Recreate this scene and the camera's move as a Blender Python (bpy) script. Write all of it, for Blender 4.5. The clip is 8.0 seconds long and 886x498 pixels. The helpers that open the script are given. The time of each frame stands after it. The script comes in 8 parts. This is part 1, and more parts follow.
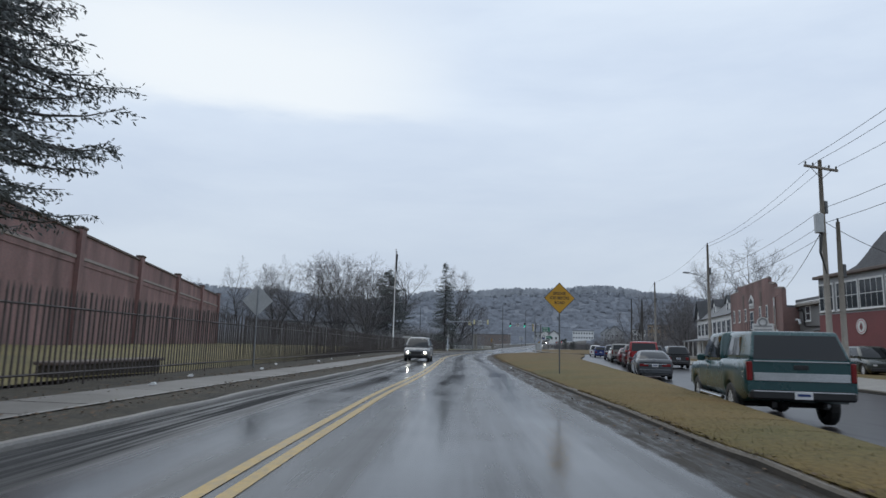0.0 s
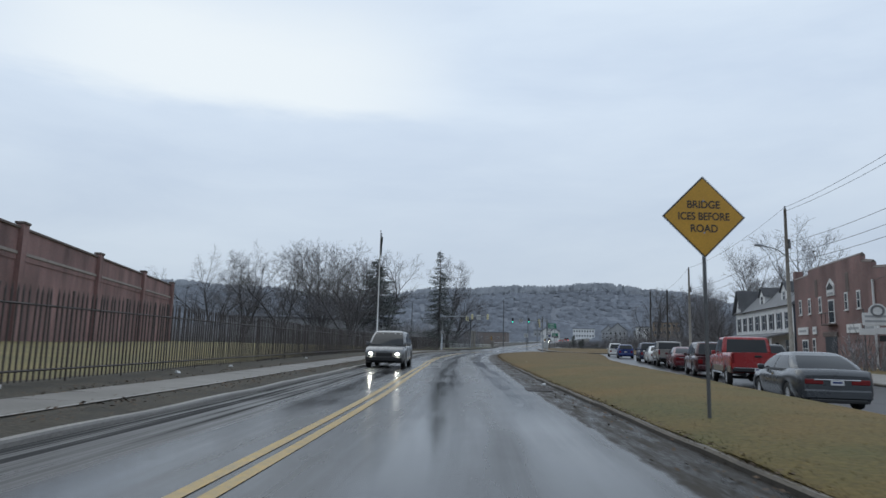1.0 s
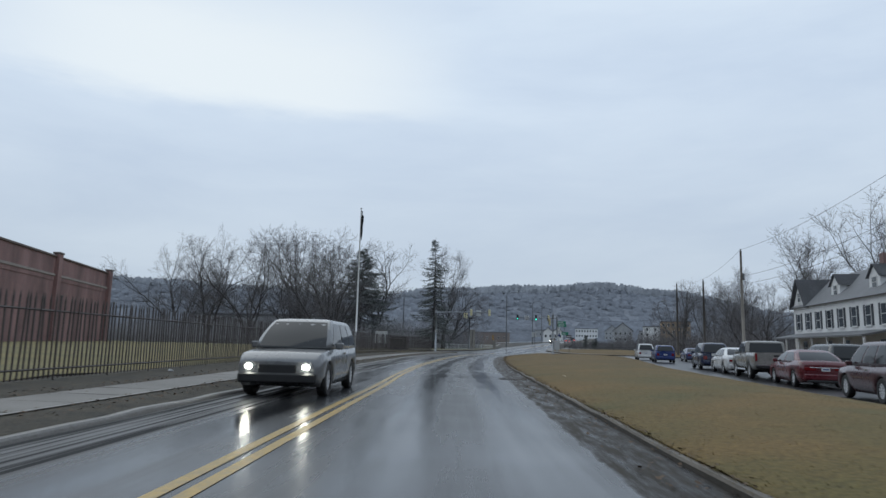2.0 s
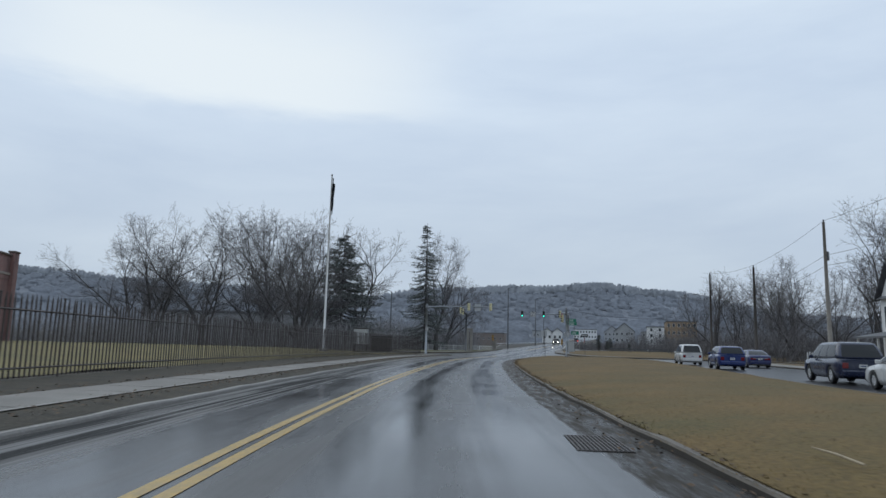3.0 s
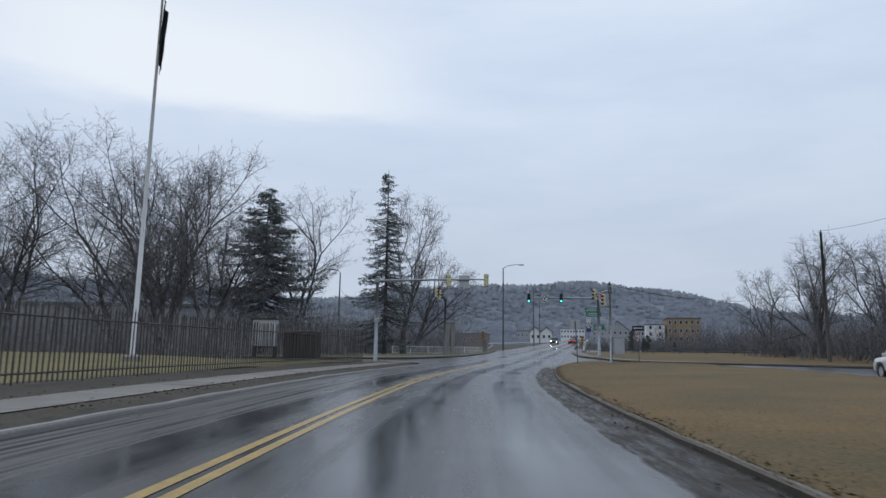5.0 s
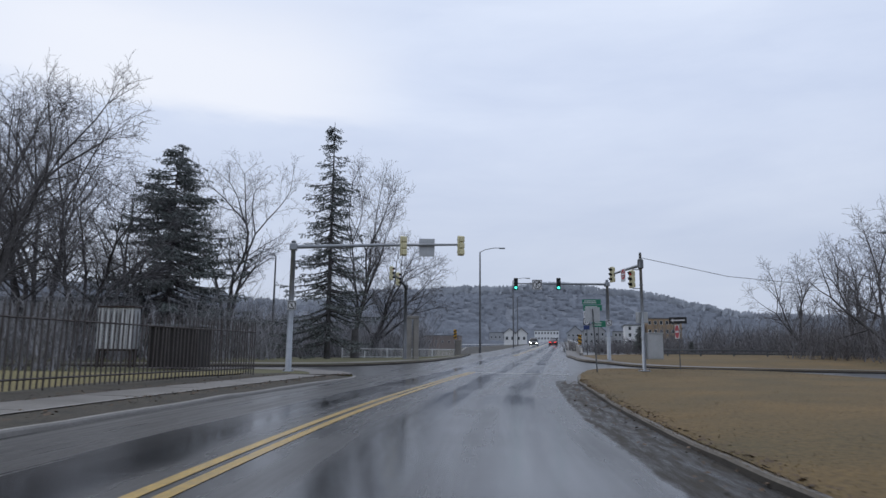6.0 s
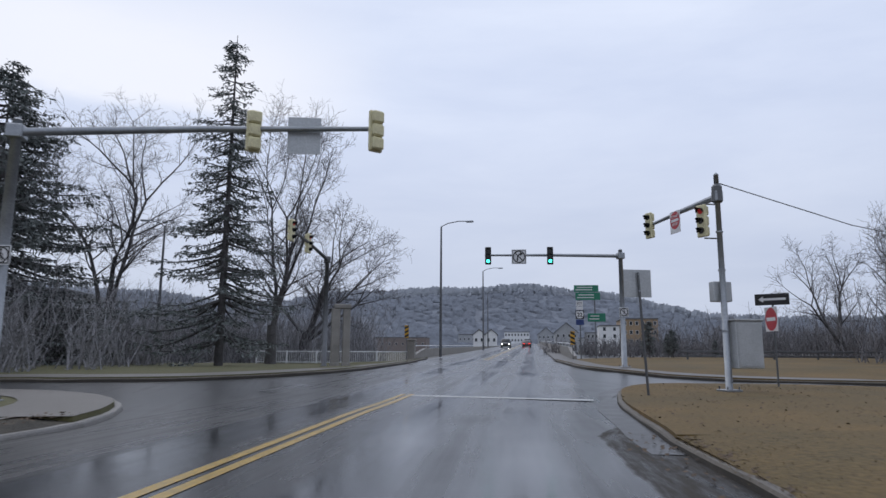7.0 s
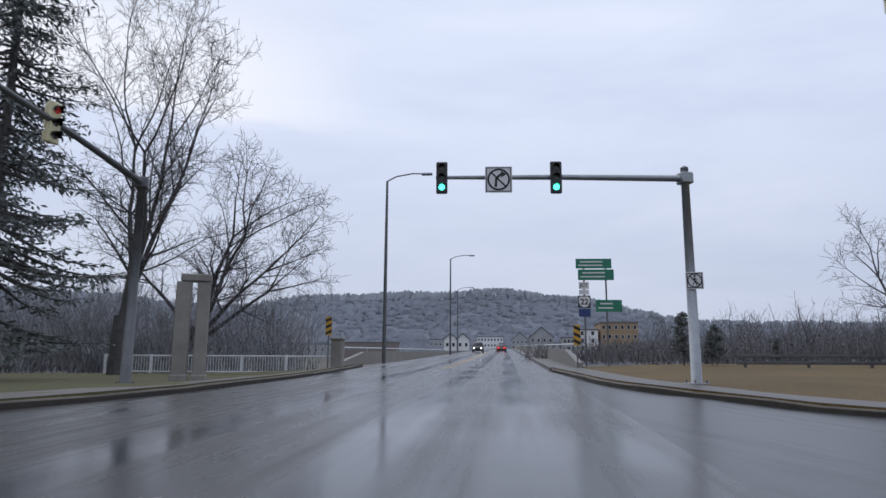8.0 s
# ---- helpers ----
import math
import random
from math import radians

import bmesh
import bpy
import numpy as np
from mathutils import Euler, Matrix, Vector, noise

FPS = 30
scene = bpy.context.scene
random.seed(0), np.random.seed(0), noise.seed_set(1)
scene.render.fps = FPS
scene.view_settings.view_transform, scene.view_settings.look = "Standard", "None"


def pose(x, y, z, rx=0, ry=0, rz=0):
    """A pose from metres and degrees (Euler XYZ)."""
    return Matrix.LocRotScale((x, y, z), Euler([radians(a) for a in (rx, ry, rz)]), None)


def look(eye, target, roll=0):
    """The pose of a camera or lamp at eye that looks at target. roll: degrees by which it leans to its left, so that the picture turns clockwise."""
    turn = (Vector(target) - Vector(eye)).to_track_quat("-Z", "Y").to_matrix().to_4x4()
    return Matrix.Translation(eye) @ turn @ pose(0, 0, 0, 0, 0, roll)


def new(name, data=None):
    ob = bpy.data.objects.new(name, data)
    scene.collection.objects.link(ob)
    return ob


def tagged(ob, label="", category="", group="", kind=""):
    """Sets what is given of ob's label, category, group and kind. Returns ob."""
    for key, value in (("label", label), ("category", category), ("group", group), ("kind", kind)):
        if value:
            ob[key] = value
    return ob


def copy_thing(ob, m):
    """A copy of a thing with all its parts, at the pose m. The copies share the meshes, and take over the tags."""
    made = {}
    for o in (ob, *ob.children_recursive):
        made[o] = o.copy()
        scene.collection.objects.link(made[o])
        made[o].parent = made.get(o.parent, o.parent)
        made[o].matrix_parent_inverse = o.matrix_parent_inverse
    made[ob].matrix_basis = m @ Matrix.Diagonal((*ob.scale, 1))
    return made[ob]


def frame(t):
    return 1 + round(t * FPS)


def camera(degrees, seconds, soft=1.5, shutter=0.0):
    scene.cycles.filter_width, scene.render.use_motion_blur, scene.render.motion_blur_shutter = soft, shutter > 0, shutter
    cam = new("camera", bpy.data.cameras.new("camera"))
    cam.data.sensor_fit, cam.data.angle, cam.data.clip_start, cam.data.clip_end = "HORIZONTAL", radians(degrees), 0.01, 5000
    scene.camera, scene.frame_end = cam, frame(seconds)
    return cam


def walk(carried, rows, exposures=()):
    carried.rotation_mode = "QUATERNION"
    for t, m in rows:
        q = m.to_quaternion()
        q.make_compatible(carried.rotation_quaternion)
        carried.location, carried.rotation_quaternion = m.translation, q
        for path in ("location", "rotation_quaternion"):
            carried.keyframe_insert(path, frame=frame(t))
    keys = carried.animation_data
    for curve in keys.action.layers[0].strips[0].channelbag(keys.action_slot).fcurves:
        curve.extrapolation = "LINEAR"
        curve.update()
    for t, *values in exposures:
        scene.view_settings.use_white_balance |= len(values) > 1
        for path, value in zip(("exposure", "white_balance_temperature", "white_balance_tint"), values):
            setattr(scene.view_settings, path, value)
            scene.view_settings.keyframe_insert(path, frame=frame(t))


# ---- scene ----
cam = camera(68.7, 8.0, soft=1.5, shutter=0.1)
PATH = [
    (0, (-1.303, -2.575, 1.184), (-1.144, -0.603, 1.479), 1.4),
    (0.5, (-0.255, 5.772, 1.203), (-0.091, 7.744, 1.496), 1.3),
    (1, (0.789, 13.984, 1.177), (0.956, 15.955, 1.467), 1.4),
    (1.5, (1.946, 22.225, 1.236), (2.113, 24.197, 1.526), 1.4),
    (3, (4.858, 46.286, 1.189), (5.041, 48.256, 1.484), 1.4),
    (3.5, (5.788, 54.568, 1.201), (5.981, 56.537, 1.497), 1.3),
    (4, (6.986, 62.547, 1.172), (7.183, 64.515, 1.469), 1.2),
    (5.5, (10.707, 87.408, 1.144), (10.991, 89.364, 1.45), 0.6),
    (6, (12.353, 95.26, 1.131), (12.682, 97.208, 1.442), 0.5),
    (6.5, (14.379, 103.071, 1.132), (14.755, 105.01, 1.447), 0.5),
    (7, (16.654, 110.753, 1.167), (17.074, 112.682, 1.486), 0.3),
    (7.5, (19.031, 118.271, 1.194), (19.496, 120.19, 1.517), 0.2),
    (8, (21.665, 125.856, 1.166), (22.163, 127.764, 1.502), 0.3),
]
EXPOSURES = [(0, 0.06, 6500, 7), (1.5, 0.0, 6420, 5), (4, -0.04, 6380, 5), (5.5, 0.0, 6380, 11), (8, 0.08, 6450, 14)]
walk(cam, [(t, look(eye, target, roll)) for t, eye, target, roll in PATH], EXPOSURES)

# ---- world and sun: an overcast winter sky ----
world = bpy.data.worlds.new("overcast_sky")
scene.world = world
world.use_nodes = True
wn, wl = world.node_tree.nodes, world.node_tree.links
wn.clear()
w_out = wn.new("ShaderNodeOutputWorld")
w_sky = wn.new("ShaderNodeTexSky")
w_sky.sky_type = 'NISHITA'
w_sky.sun_disc = False
w_sky.sun_elevation, w_sky.sun_rotation = radians(51), radians(-28)
w_clear = wn.new("ShaderNodeBackground")
w_clear.inputs["Strength"].default_value = 0.05
wl.new(w_sky.outputs[0], w_clear.inputs["Color"])
w_co = wn.new("ShaderNodeTexCoord")
w_map = wn.new("ShaderNodeMapping")
w_map.inputs["Scale"].default_value = (1.0, 1.0, 4.2)
wl.new(w_co.outputs["Generated"], w_map.inputs["Vector"])
w_noise = wn.new("ShaderNodeTexNoise")
w_noise.inputs["Scale"].default_value = 1.9
w_noise.inputs["Detail"].default_value = 7.0
w_noise.inputs["Roughness"].default_value = 0.56
w_noise.inputs["Distortion"].default_value = 0.25
wl.new(w_map.outputs[0], w_noise.inputs["Vector"])
w_ramp = wn.new("ShaderNodeValToRGB")
w_ramp.color_ramp.elements[0].position, w_ramp.color_ramp.elements[0].color = 0.30, (0.555, 0.635, 0.785, 1)
w_ramp.color_ramp.elements[1].position, w_ramp.color_ramp.elements[1].color = 0.70, (0.675, 0.75, 0.875, 1)
wl.new(w_noise.outputs["Fac"], w_ramp.inputs["Fac"])
# thinner cloud round the hidden sun
w_dot = wn.new("ShaderNodeVectorMath")
w_dot.operation = 'DOT_PRODUCT'
sun_way = Vector((-0.236, 0.893, 0.385)).normalized()
w_dot.inputs[1].default_value = sun_way
wl.new(w_co.outputs["Generated"], w_dot.inputs[0])
w_glow = wn.new("ShaderNodeMapRange")
w_glow.interpolation_type = 'SMOOTHSTEP'
w_glow.inputs["From Min"].default_value, w_glow.inputs["From Max"].default_value = 0.93, 1.0
wl.new(w_dot.outputs["Value"], w_glow.inputs["Value"])
w_thin = wn.new("ShaderNodeMath")
w_thin.operation = 'MULTIPLY'
# the lower edge of the thin cloud, above a thicker grey bank
w_sep = wn.new("ShaderNodeSeparateXYZ")
wl.new(w_co.outputs["Generated"], w_sep.inputs[0])
w_wave = wn.new("ShaderNodeMath")
w_wave.operation = 'MULTIPLY_ADD'
wl.new(w_noise.outputs["Fac"], w_wave.inputs[0])
w_wave.inputs[1].default_value = 0.16
wl.new(w_sep.outputs["Z"], w_wave.inputs[2])
w_pow = wn.new("ShaderNodeMapRange")
w_pow.interpolation_type = 'SMOOTHSTEP'
w_pow.inputs["From Min"].default_value, w_pow.inputs["From Max"].default_value = 0.40, 0.445
wl.new(w_wave.outputs[0], w_pow.inputs["Value"])
# cloud thickens again higher up
w_top = wn.new("ShaderNodeMapRange")
w_top.interpolation_type = 'SMOOTHSTEP'
w_top.inputs["From Min"].default_value, w_top.inputs["From Max"].default_value = 0.585, 0.485
w_top.inputs["To Min"].default_value = 0.30
wl.new(w_wave.outputs[0], w_top.inputs["Value"])
w_both = wn.new("ShaderNodeMath")
w_both.operation = 'MULTIPLY'
wl.new(w_pow.outputs[0], w_both.inputs[0])
wl.new(w_top.outputs[0], w_both.inputs[1])
wl.new(w_glow.outputs[0], w_thin.inputs[0])
wl.new(w_both.outputs[0], w_thin.inputs[1])
w_mix = wn.new("ShaderNodeMix")
w_mix.data_type = 'RGBA'
wl.new(w_thin.outputs[0], w_mix.inputs["Factor"])
# the bank of cloud is thicker and greyer towards the horizon
w_low = wn.new("ShaderNodeMapRange")
w_low.interpolation_type = 'SMOOTHSTEP'
w_low.inputs["From Min"].default_value, w_low.inputs["From Max"].default_value = 0.02, 0.42
w_low.inputs["To Min"].default_value, w_low.inputs["To Max"].default_value = 0.84, 1.05
wl.new(w_sep.outputs["Z"], w_low.inputs["Value"])
w_dim = wn.new("ShaderNodeVectorMath")
w_dim.operation = 'SCALE'
wl.new(w_ramp.outputs["Color"], w_dim.inputs[0])
wl.new(w_low.outputs[0], w_dim.inputs["Scale"])
wl.new(w_dim.outputs[0], w_mix.inputs["A"])
w_mix.inputs["B"].default_value = (0.83, 0.87, 0.93, 1)
w_cloud = wn.new("ShaderNodeBackground")
w_cloud.inputs["Strength"].default_value = 1.06
wl.new(w_mix.outputs["Result"], w_cloud.inputs["Color"])
w_add = wn.new("ShaderNodeMixShader")
w_add.inputs["Fac"].default_value = 0.94
wl.new(w_clear.outputs[0], w_add.inputs[1])
wl.new(w_cloud.outputs[0], w_add.inputs[2])
wl.new(w_add.outputs[0], w_out.inputs["Surface"])

sun_data = bpy.data.lights.new("sun", 'SUN')
sun_data.energy, sun_data.angle, sun_data.color = 0.5, radians(60), (1.0, 0.97, 0.92)
sun = new("sun", sun_data)
sun.matrix_world = look(Vector((-0.30, 0.55, 0.78)) * 50, (0, 0, 0))


# ---- materials ----
def shade(name, colour, rough=0.7, metal=0.0, vary=0.25, scale=3.0, fine=40.0, bump=0.15, depth=0.01, second=None, spots=0.5, coat=0.0, random_tone=0.0, drift=None):
    """A surface with colour changes at two scales, grain relief and uneven gloss."""
    m = bpy.data.materials.new(name)
    m.use_nodes = True
    n, l = m.node_tree.nodes, m.node_tree.links
    b = n["Principled BSDF"]
    co = n.new("ShaderNodeTexCoord")
    big = n.new("ShaderNodeTexNoise")
    big.inputs["Scale"].default_value, big.inputs["Detail"].default_value, big.inputs["Roughness"].default_value = scale, 6, 0.6
    small = n.new("ShaderNodeTexNoise")
    small.inputs["Scale"].default_value, small.inputs["Detail"].default_value = fine, 4
    l.new(co.outputs["Object"], big.inputs["Vector"])
    l.new(co.outputs["Object"], small.inputs["Vector"])
    second = second or tuple(c * (1 - vary) for c in colour)
    ramp = n.new("ShaderNodeValToRGB")
    ramp.color_ramp.elements[0].position, ramp.color_ramp.elements[0].color = spots - 0.2, (*second, 1)
    ramp.color_ramp.elements[1].position, ramp.color_ramp.elements[1].color = spots + 0.2, (*colour, 1)
    l.new(big.outputs["Fac"], ramp.inputs["Fac"])
    grain = n.new("ShaderNodeMapRange")
    grain.inputs["From Min"].default_value, grain.inputs["From Max"].default_value = 0.3, 0.7
    grain.inputs["To Min"].default_value, grain.inputs["To Max"].default_value = 1 - vary * 0.7, 1 + vary * 0.5
    l.new(small.outputs["Fac"], grain.inputs["Value"])
    mul = n.new("ShaderNodeVectorMath")
    mul.operation = 'SCALE'
    l.new(ramp.outputs["Color"], mul.inputs[0])
    l.new(grain.outputs[0], mul.inputs["Scale"])
    last = mul
    if drift:
        # the turf changes slowly along the road: (light colour, dark colour, from y, to y)
        sep = n.new("ShaderNodeSeparateXYZ")
        l.new(co.outputs["Object"], sep.inputs[0])
        wavy = n.new("ShaderNodeMath")
        wavy.operation = 'MULTIPLY_ADD'
        l.new(big.outputs["Fac"], wavy.inputs[0])
        wavy.inputs[1].default_value = 60.0
        l.new(sep.outputs["Y"], wavy.inputs[2])
        along_y = n.new("ShaderNodeMapRange")
        along_y.inputs["From Min"].default_value, along_y.inputs["From Max"].default_value = drift[2] + 30, drift[3] + 30
        l.new(wavy.outputs[0], along_y.inputs["Value"])
        other = n.new("ShaderNodeValToRGB")
        other.color_ramp.elements[0].position, other.color_ramp.elements[0].color = spots - 0.2, (*drift[1], 1)
        other.color_ramp.elements[1].position, other.color_ramp.elements[1].color = spots + 0.2, (*drift[0], 1)
        l.new(big.outputs["Fac"], other.inputs["Fac"])
        mixed = n.new("ShaderNodeMix")
        mixed.data_type = 'RGBA'
        l.new(along_y.outputs[0], mixed.inputs["Factor"])
        l.new(mul.outputs[0], mixed.inputs["A"])
        grained = n.new("ShaderNodeVectorMath")
        grained.operation = 'SCALE'
        l.new(other.outputs["Color"], grained.inputs[0])
        l.new(grain.outputs[0], grained.inputs["Scale"])
        l.new(grained.outputs[0], mixed.inputs["B"])
        keep = n.new("ShaderNodeVectorMath")
        l.new(mixed.outputs["Result"], keep.inputs[0])
        mul = last = keep
    if random_tone:
        info = n.new("ShaderNodeObjectInfo")
        tone = n.new("ShaderNodeMapRange")
        tone.inputs["To Min"].default_value, tone.inputs["To Max"].default_value = 1 - random_tone, 1 + random_tone
        l.new(info.outputs["Random"], tone.inputs["Value"])
        last = n.new("ShaderNodeVectorMath")
        last.operation = 'SCALE'
        l.new(mul.outputs[0], last.inputs[0])
        l.new(tone.outputs[0], last.inputs["Scale"])
    l.new(last.outputs[0], b.inputs["Base Color"])
    gloss = n.new("ShaderNodeMapRange")
    gloss.inputs["To Min"].default_value, gloss.inputs["To Max"].default_value = max(0.02, rough - 0.12), min(1.0, rough + 0.12)
    l.new(big.outputs["Fac"], gloss.inputs["Value"])
    l.new(gloss.outputs[0], b.inputs["Roughness"])
    b.inputs["Metallic"].default_value = metal
    b.inputs["Coat Weight"].default_value = coat
    b.inputs["Coat Roughness"].default_value = 0.08
    if bump:
        bp = n.new("ShaderNodeBump")
        bp.inputs["Strength"].default_value, bp.inputs["Distance"].default_value = bump, depth
        l.new(small.outputs["Fac"], bp.inputs["Height"])
        l.new(bp.outputs[0], b.inputs["Normal"])
    return m


def lamp_glow(name, colour, strength):
    m = bpy.data.materials.new(name)
    m.use_nodes = True
    b = m.node_tree.nodes["Principled BSDF"]
    b.inputs["Base Color"].default_value = (*colour, 1)
    b.inputs["Emission Color"].default_value = (*colour, 1)
    b.inputs["Emission Strength"].default_value = strength
    return m


def wet_asphalt(name, tracks, dry=0.36, smooth=0.09, old_side=False, gutter=False):
    """Wet asphalt: dark stone in bitumen under a thin, broken film of water; tracks: the wheels' paths across the strip, in metres."""
    m = bpy.data.materials.new(name)
    m.use_nodes = True
    n, l = m.node_tree.nodes, m.node_tree.links
    b = n["Principled BSDF"]
    uv = n.new("ShaderNodeUVMap")
    uv.uv_map = "along"
    co = n.new("ShaderNodeTexCoord")
    stretch = n.new("ShaderNodeMapping")
    stretch.inputs["Scale"].default_value = (2.2, 0.10, 1.0)
    l.new(uv.outputs[0], stretch.inputs["Vector"])
    streak = n.new("ShaderNodeTexNoise")
    streak.inputs["Scale"].default_value, streak.inputs["Detail"].default_value, streak.inputs["Roughness"].default_value = 1.0, 6, 0.55
    l.new(stretch.outputs[0], streak.inputs["Vector"])
    narrow = n.new("ShaderNodeMapping")
    narrow.inputs["Scale"].default_value = (6.5, 0.07, 1.0)
    l.new(uv.outputs[0], narrow.inputs["Vector"])
    thread = n.new("ShaderNodeTexNoise")
    thread.inputs["Scale"].default_value, thread.inputs["Detail"].default_value, thread.inputs["Roughness"].default_value = 1.0, 8, 0.62
    l.new(narrow.outputs[0], thread.inputs["Vector"])
    patch = n.new("ShaderNodeTexNoise")
    patch.inputs["Scale"].default_value, patch.inputs["Detail"].default_value = 0.35, 7
    l.new(co.outputs["Object"], patch.inputs["Vector"])
    grit = n.new("ShaderNodeTexNoise")
    grit.inputs["Scale"].default_value, grit.inputs["Detail"].default_value = 70, 3
    l.new(co.outputs["Object"], grit.inputs["Vector"])
    sep = n.new("ShaderNodeSeparateXYZ")
    l.new(uv.outputs[0], sep.inputs[0])
    total = None
    for centre, half in tracks:
        d = n.new("ShaderNodeMath")
        d.operation = 'SUBTRACT'
        l.new(sep.outputs["X"], d.inputs[0])
        d.inputs[1].default_value = centre
        a = n.new("ShaderNodeMath")
        a.operation = 'ABSOLUTE'
        l.new(d.outputs[0], a.inputs[0])
        r = n.new("ShaderNodeMapRange")
        r.interpolation_type = 'SMOOTHSTEP'
        r.inputs["From Min"].default_value, r.inputs["From Max"].default_value = half * 1.5, half * 0.4
        l.new(a.outputs[0], r.inputs["Value"])
        if total is None:
            total = r.outputs[0]
        else:
            mx = n.new("ShaderNodeMath")
            mx.operation = 'MAXIMUM'
            l.new(total, mx.inputs[0])
            l.new(r.outputs[0], mx.inputs[1])
            total = mx.outputs[0]
    wet = n.new("ShaderNodeMath")
    wet.operation = 'MULTIPLY_ADD'
    l.new(streak.outputs["Fac"], wet.inputs[0])
    wet.inputs[1].default_value = 0.9
    if total is not None:
        half_track = n.new("ShaderNodeMath")
        half_track.operation = 'MULTIPLY'
        l.new(total, half_track.inputs[0])
        half_track.inputs[1].default_value = 0.30
        l.new(half_track.outputs[0], wet.inputs[2])
    both = n.new("ShaderNodeMath")
    both.operation = 'MULTIPLY_ADD'
    l.new(patch.outputs["Fac"], both.inputs[0])
    both.inputs[1].default_value = 0.7
    l.new(wet.outputs[0], both.inputs[2])
    # worn threads run along the lanes, strongest on the older, coarser left edge
    coarse = n.new("ShaderNodeMapRange")
    coarse.interpolation_type = 'SMOOTHSTEP'
    coarse.inputs["From Min"].default_value, coarse.inputs["From Max"].default_value = -1.1, -2.3
    l.new(sep.outputs["X"], coarse.inputs["Value"])
    fades = n.new("ShaderNodeMapRange")
    fades.inputs["From Min"].default_value, fades.inputs["From Max"].default_value = 190.0, 150.0
    fades.inputs["To Min"].default_value = 0.25
    l.new(sep.outputs["Y"], fades.inputs["Value"])
    kept = n.new("ShaderNodeMath")
    kept.operation = 'MULTIPLY'
    l.new(coarse.outputs[0], kept.inputs[0])
    l.new(fades.outputs[0], kept.inputs[1])
    coarse = kept
    weight = n.new("ShaderNodeMapRange")
    weight.inputs["To Min"].default_value, weight.inputs["To Max"].default_value = 0.25, 0.95 if old_side else 0.45
    l.new(coarse.outputs[0], weight.inputs["Value"])
    centred = n.new("ShaderNodeMath")
    centred.operation = 'SUBTRACT'
    l.new(thread.outputs["Fac"], centred.inputs[0])
    centred.inputs[1].default_value = 0.52
    summed = n.new("ShaderNodeMath")
    summed.operation = 'MULTIPLY_ADD'
    l.new(centred.outputs[0], summed.inputs[0])
    l.new(weight.outputs[0], summed.inputs[1])
    l.new(both.outputs[0], summed.inputs[2])
    lowered = n.new("ShaderNodeMath")
    lowered.operation = 'MULTIPLY_ADD'
    l.new(coarse.outputs[0], lowered.inputs[0])
    lowered.inputs[1].default_value = -0.26 if old_side else 0.0
    l.new(summed.outputs[0], lowered.inputs[2])
    both = lowered
    rough = n.new("ShaderNodeMapRange")
    rough.inputs["From Min"].default_value, rough.inputs["From Max"].default_value = 0.55, 1.25
    rough.inputs["To Min"].default_value, rough.inputs["To Max"].default_value = dry, smooth
    l.new(both.outputs[0], rough.inputs["Value"])
    # dry-looking open texture between the threads of the old side
    open_stone = n.new("ShaderNodeMapRange")
    open_stone.inputs["From Min"].default_value, open_stone.inputs["From Max"].default_value = 0.58, 0.40
    open_stone.inputs["To Max"].default_value = 0.27 if old_side else 0.0
    l.new(thread.outputs["Fac"], open_stone.inputs["Value"])
    there = n.new("ShaderNodeMath")
    there.operation = 'MULTIPLY'
    l.new(open_stone.outputs[0], there.inputs[0])
    l.new(coarse.outputs[0], there.inputs[1])
    rougher = n.new("ShaderNodeMath")
    l.new(rough.outputs[0], rougher.inputs[0])
    l.new(there.outputs[0], rougher.inputs[1])
    l.new(rougher.outputs[0], b.inputs["Roughness"])
    tone = n.new("ShaderNodeValToRGB")
    tone.color_ramp.elements[0].position, tone.color_ramp.elements[0].color = 0.5, (0.062, 0.062, 0.062, 1)
    tone.color_ramp.elements[1].position, tone.color_ramp.elements[1].color = 1.2, (0.030, 0.031, 0.033, 1)
    l.new(both.outputs[0], tone.inputs["Fac"])
    speck = n.new("ShaderNodeMapRange")
    speck.inputs["From Min"].default_value, speck.inputs["From Max"].default_value = 0.3, 0.7
    speck.inputs["To Min"].default_value, speck.inputs["To Max"].default_value = 0.7, 1.35
    l.new(grit.outputs["Fac"], speck.inputs["Value"])
    mul = n.new("ShaderNodeVectorMath")
    mul.operation = 'SCALE'
    l.new(tone.outputs["Color"], mul.inputs[0])
    l.new(speck.outputs[0], mul.inputs["Scale"])
    l.new(mul.outputs[0], b.inputs["Base Color"])
    # open, matt stone where the film of water is broken
    matt = n.new("ShaderNodeMapRange")
    matt.inputs["From Min"].default_value, matt.inputs["From Max"].default_value = 0.45, 0.95
    matt.inputs["To Min"].default_value, matt.inputs["To Max"].default_value = 0.14, 0.47
    l.new(both.outputs[0], matt.inputs["Value"])
    less = n.new("ShaderNodeMath")
    less.operation = 'MULTIPLY_ADD'
    l.new(there.outputs[0], less.inputs[0])
    less.inputs[1].default_value = -1.05
    l.new(matt.outputs[0], less.inputs[2])
    less.use_clamp = True
    l.new(less.outputs[0], b.inputs["Specular IOR Level"])
    bp = n.new("ShaderNodeBump")
    bp.inputs["Strength"].default_value, bp.inputs["Distance"].default_value = 0.10, 0.004
    l.new(grit.outputs["Fac"], bp.inputs["Height"])
    bp2 = n.new("ShaderNodeBump")
    bp2.inputs["Strength"].default_value, bp2.inputs["Distance"].default_value = 0.12, 0.02
    l.new(streak.outputs["Fac"], bp2.inputs["Height"])
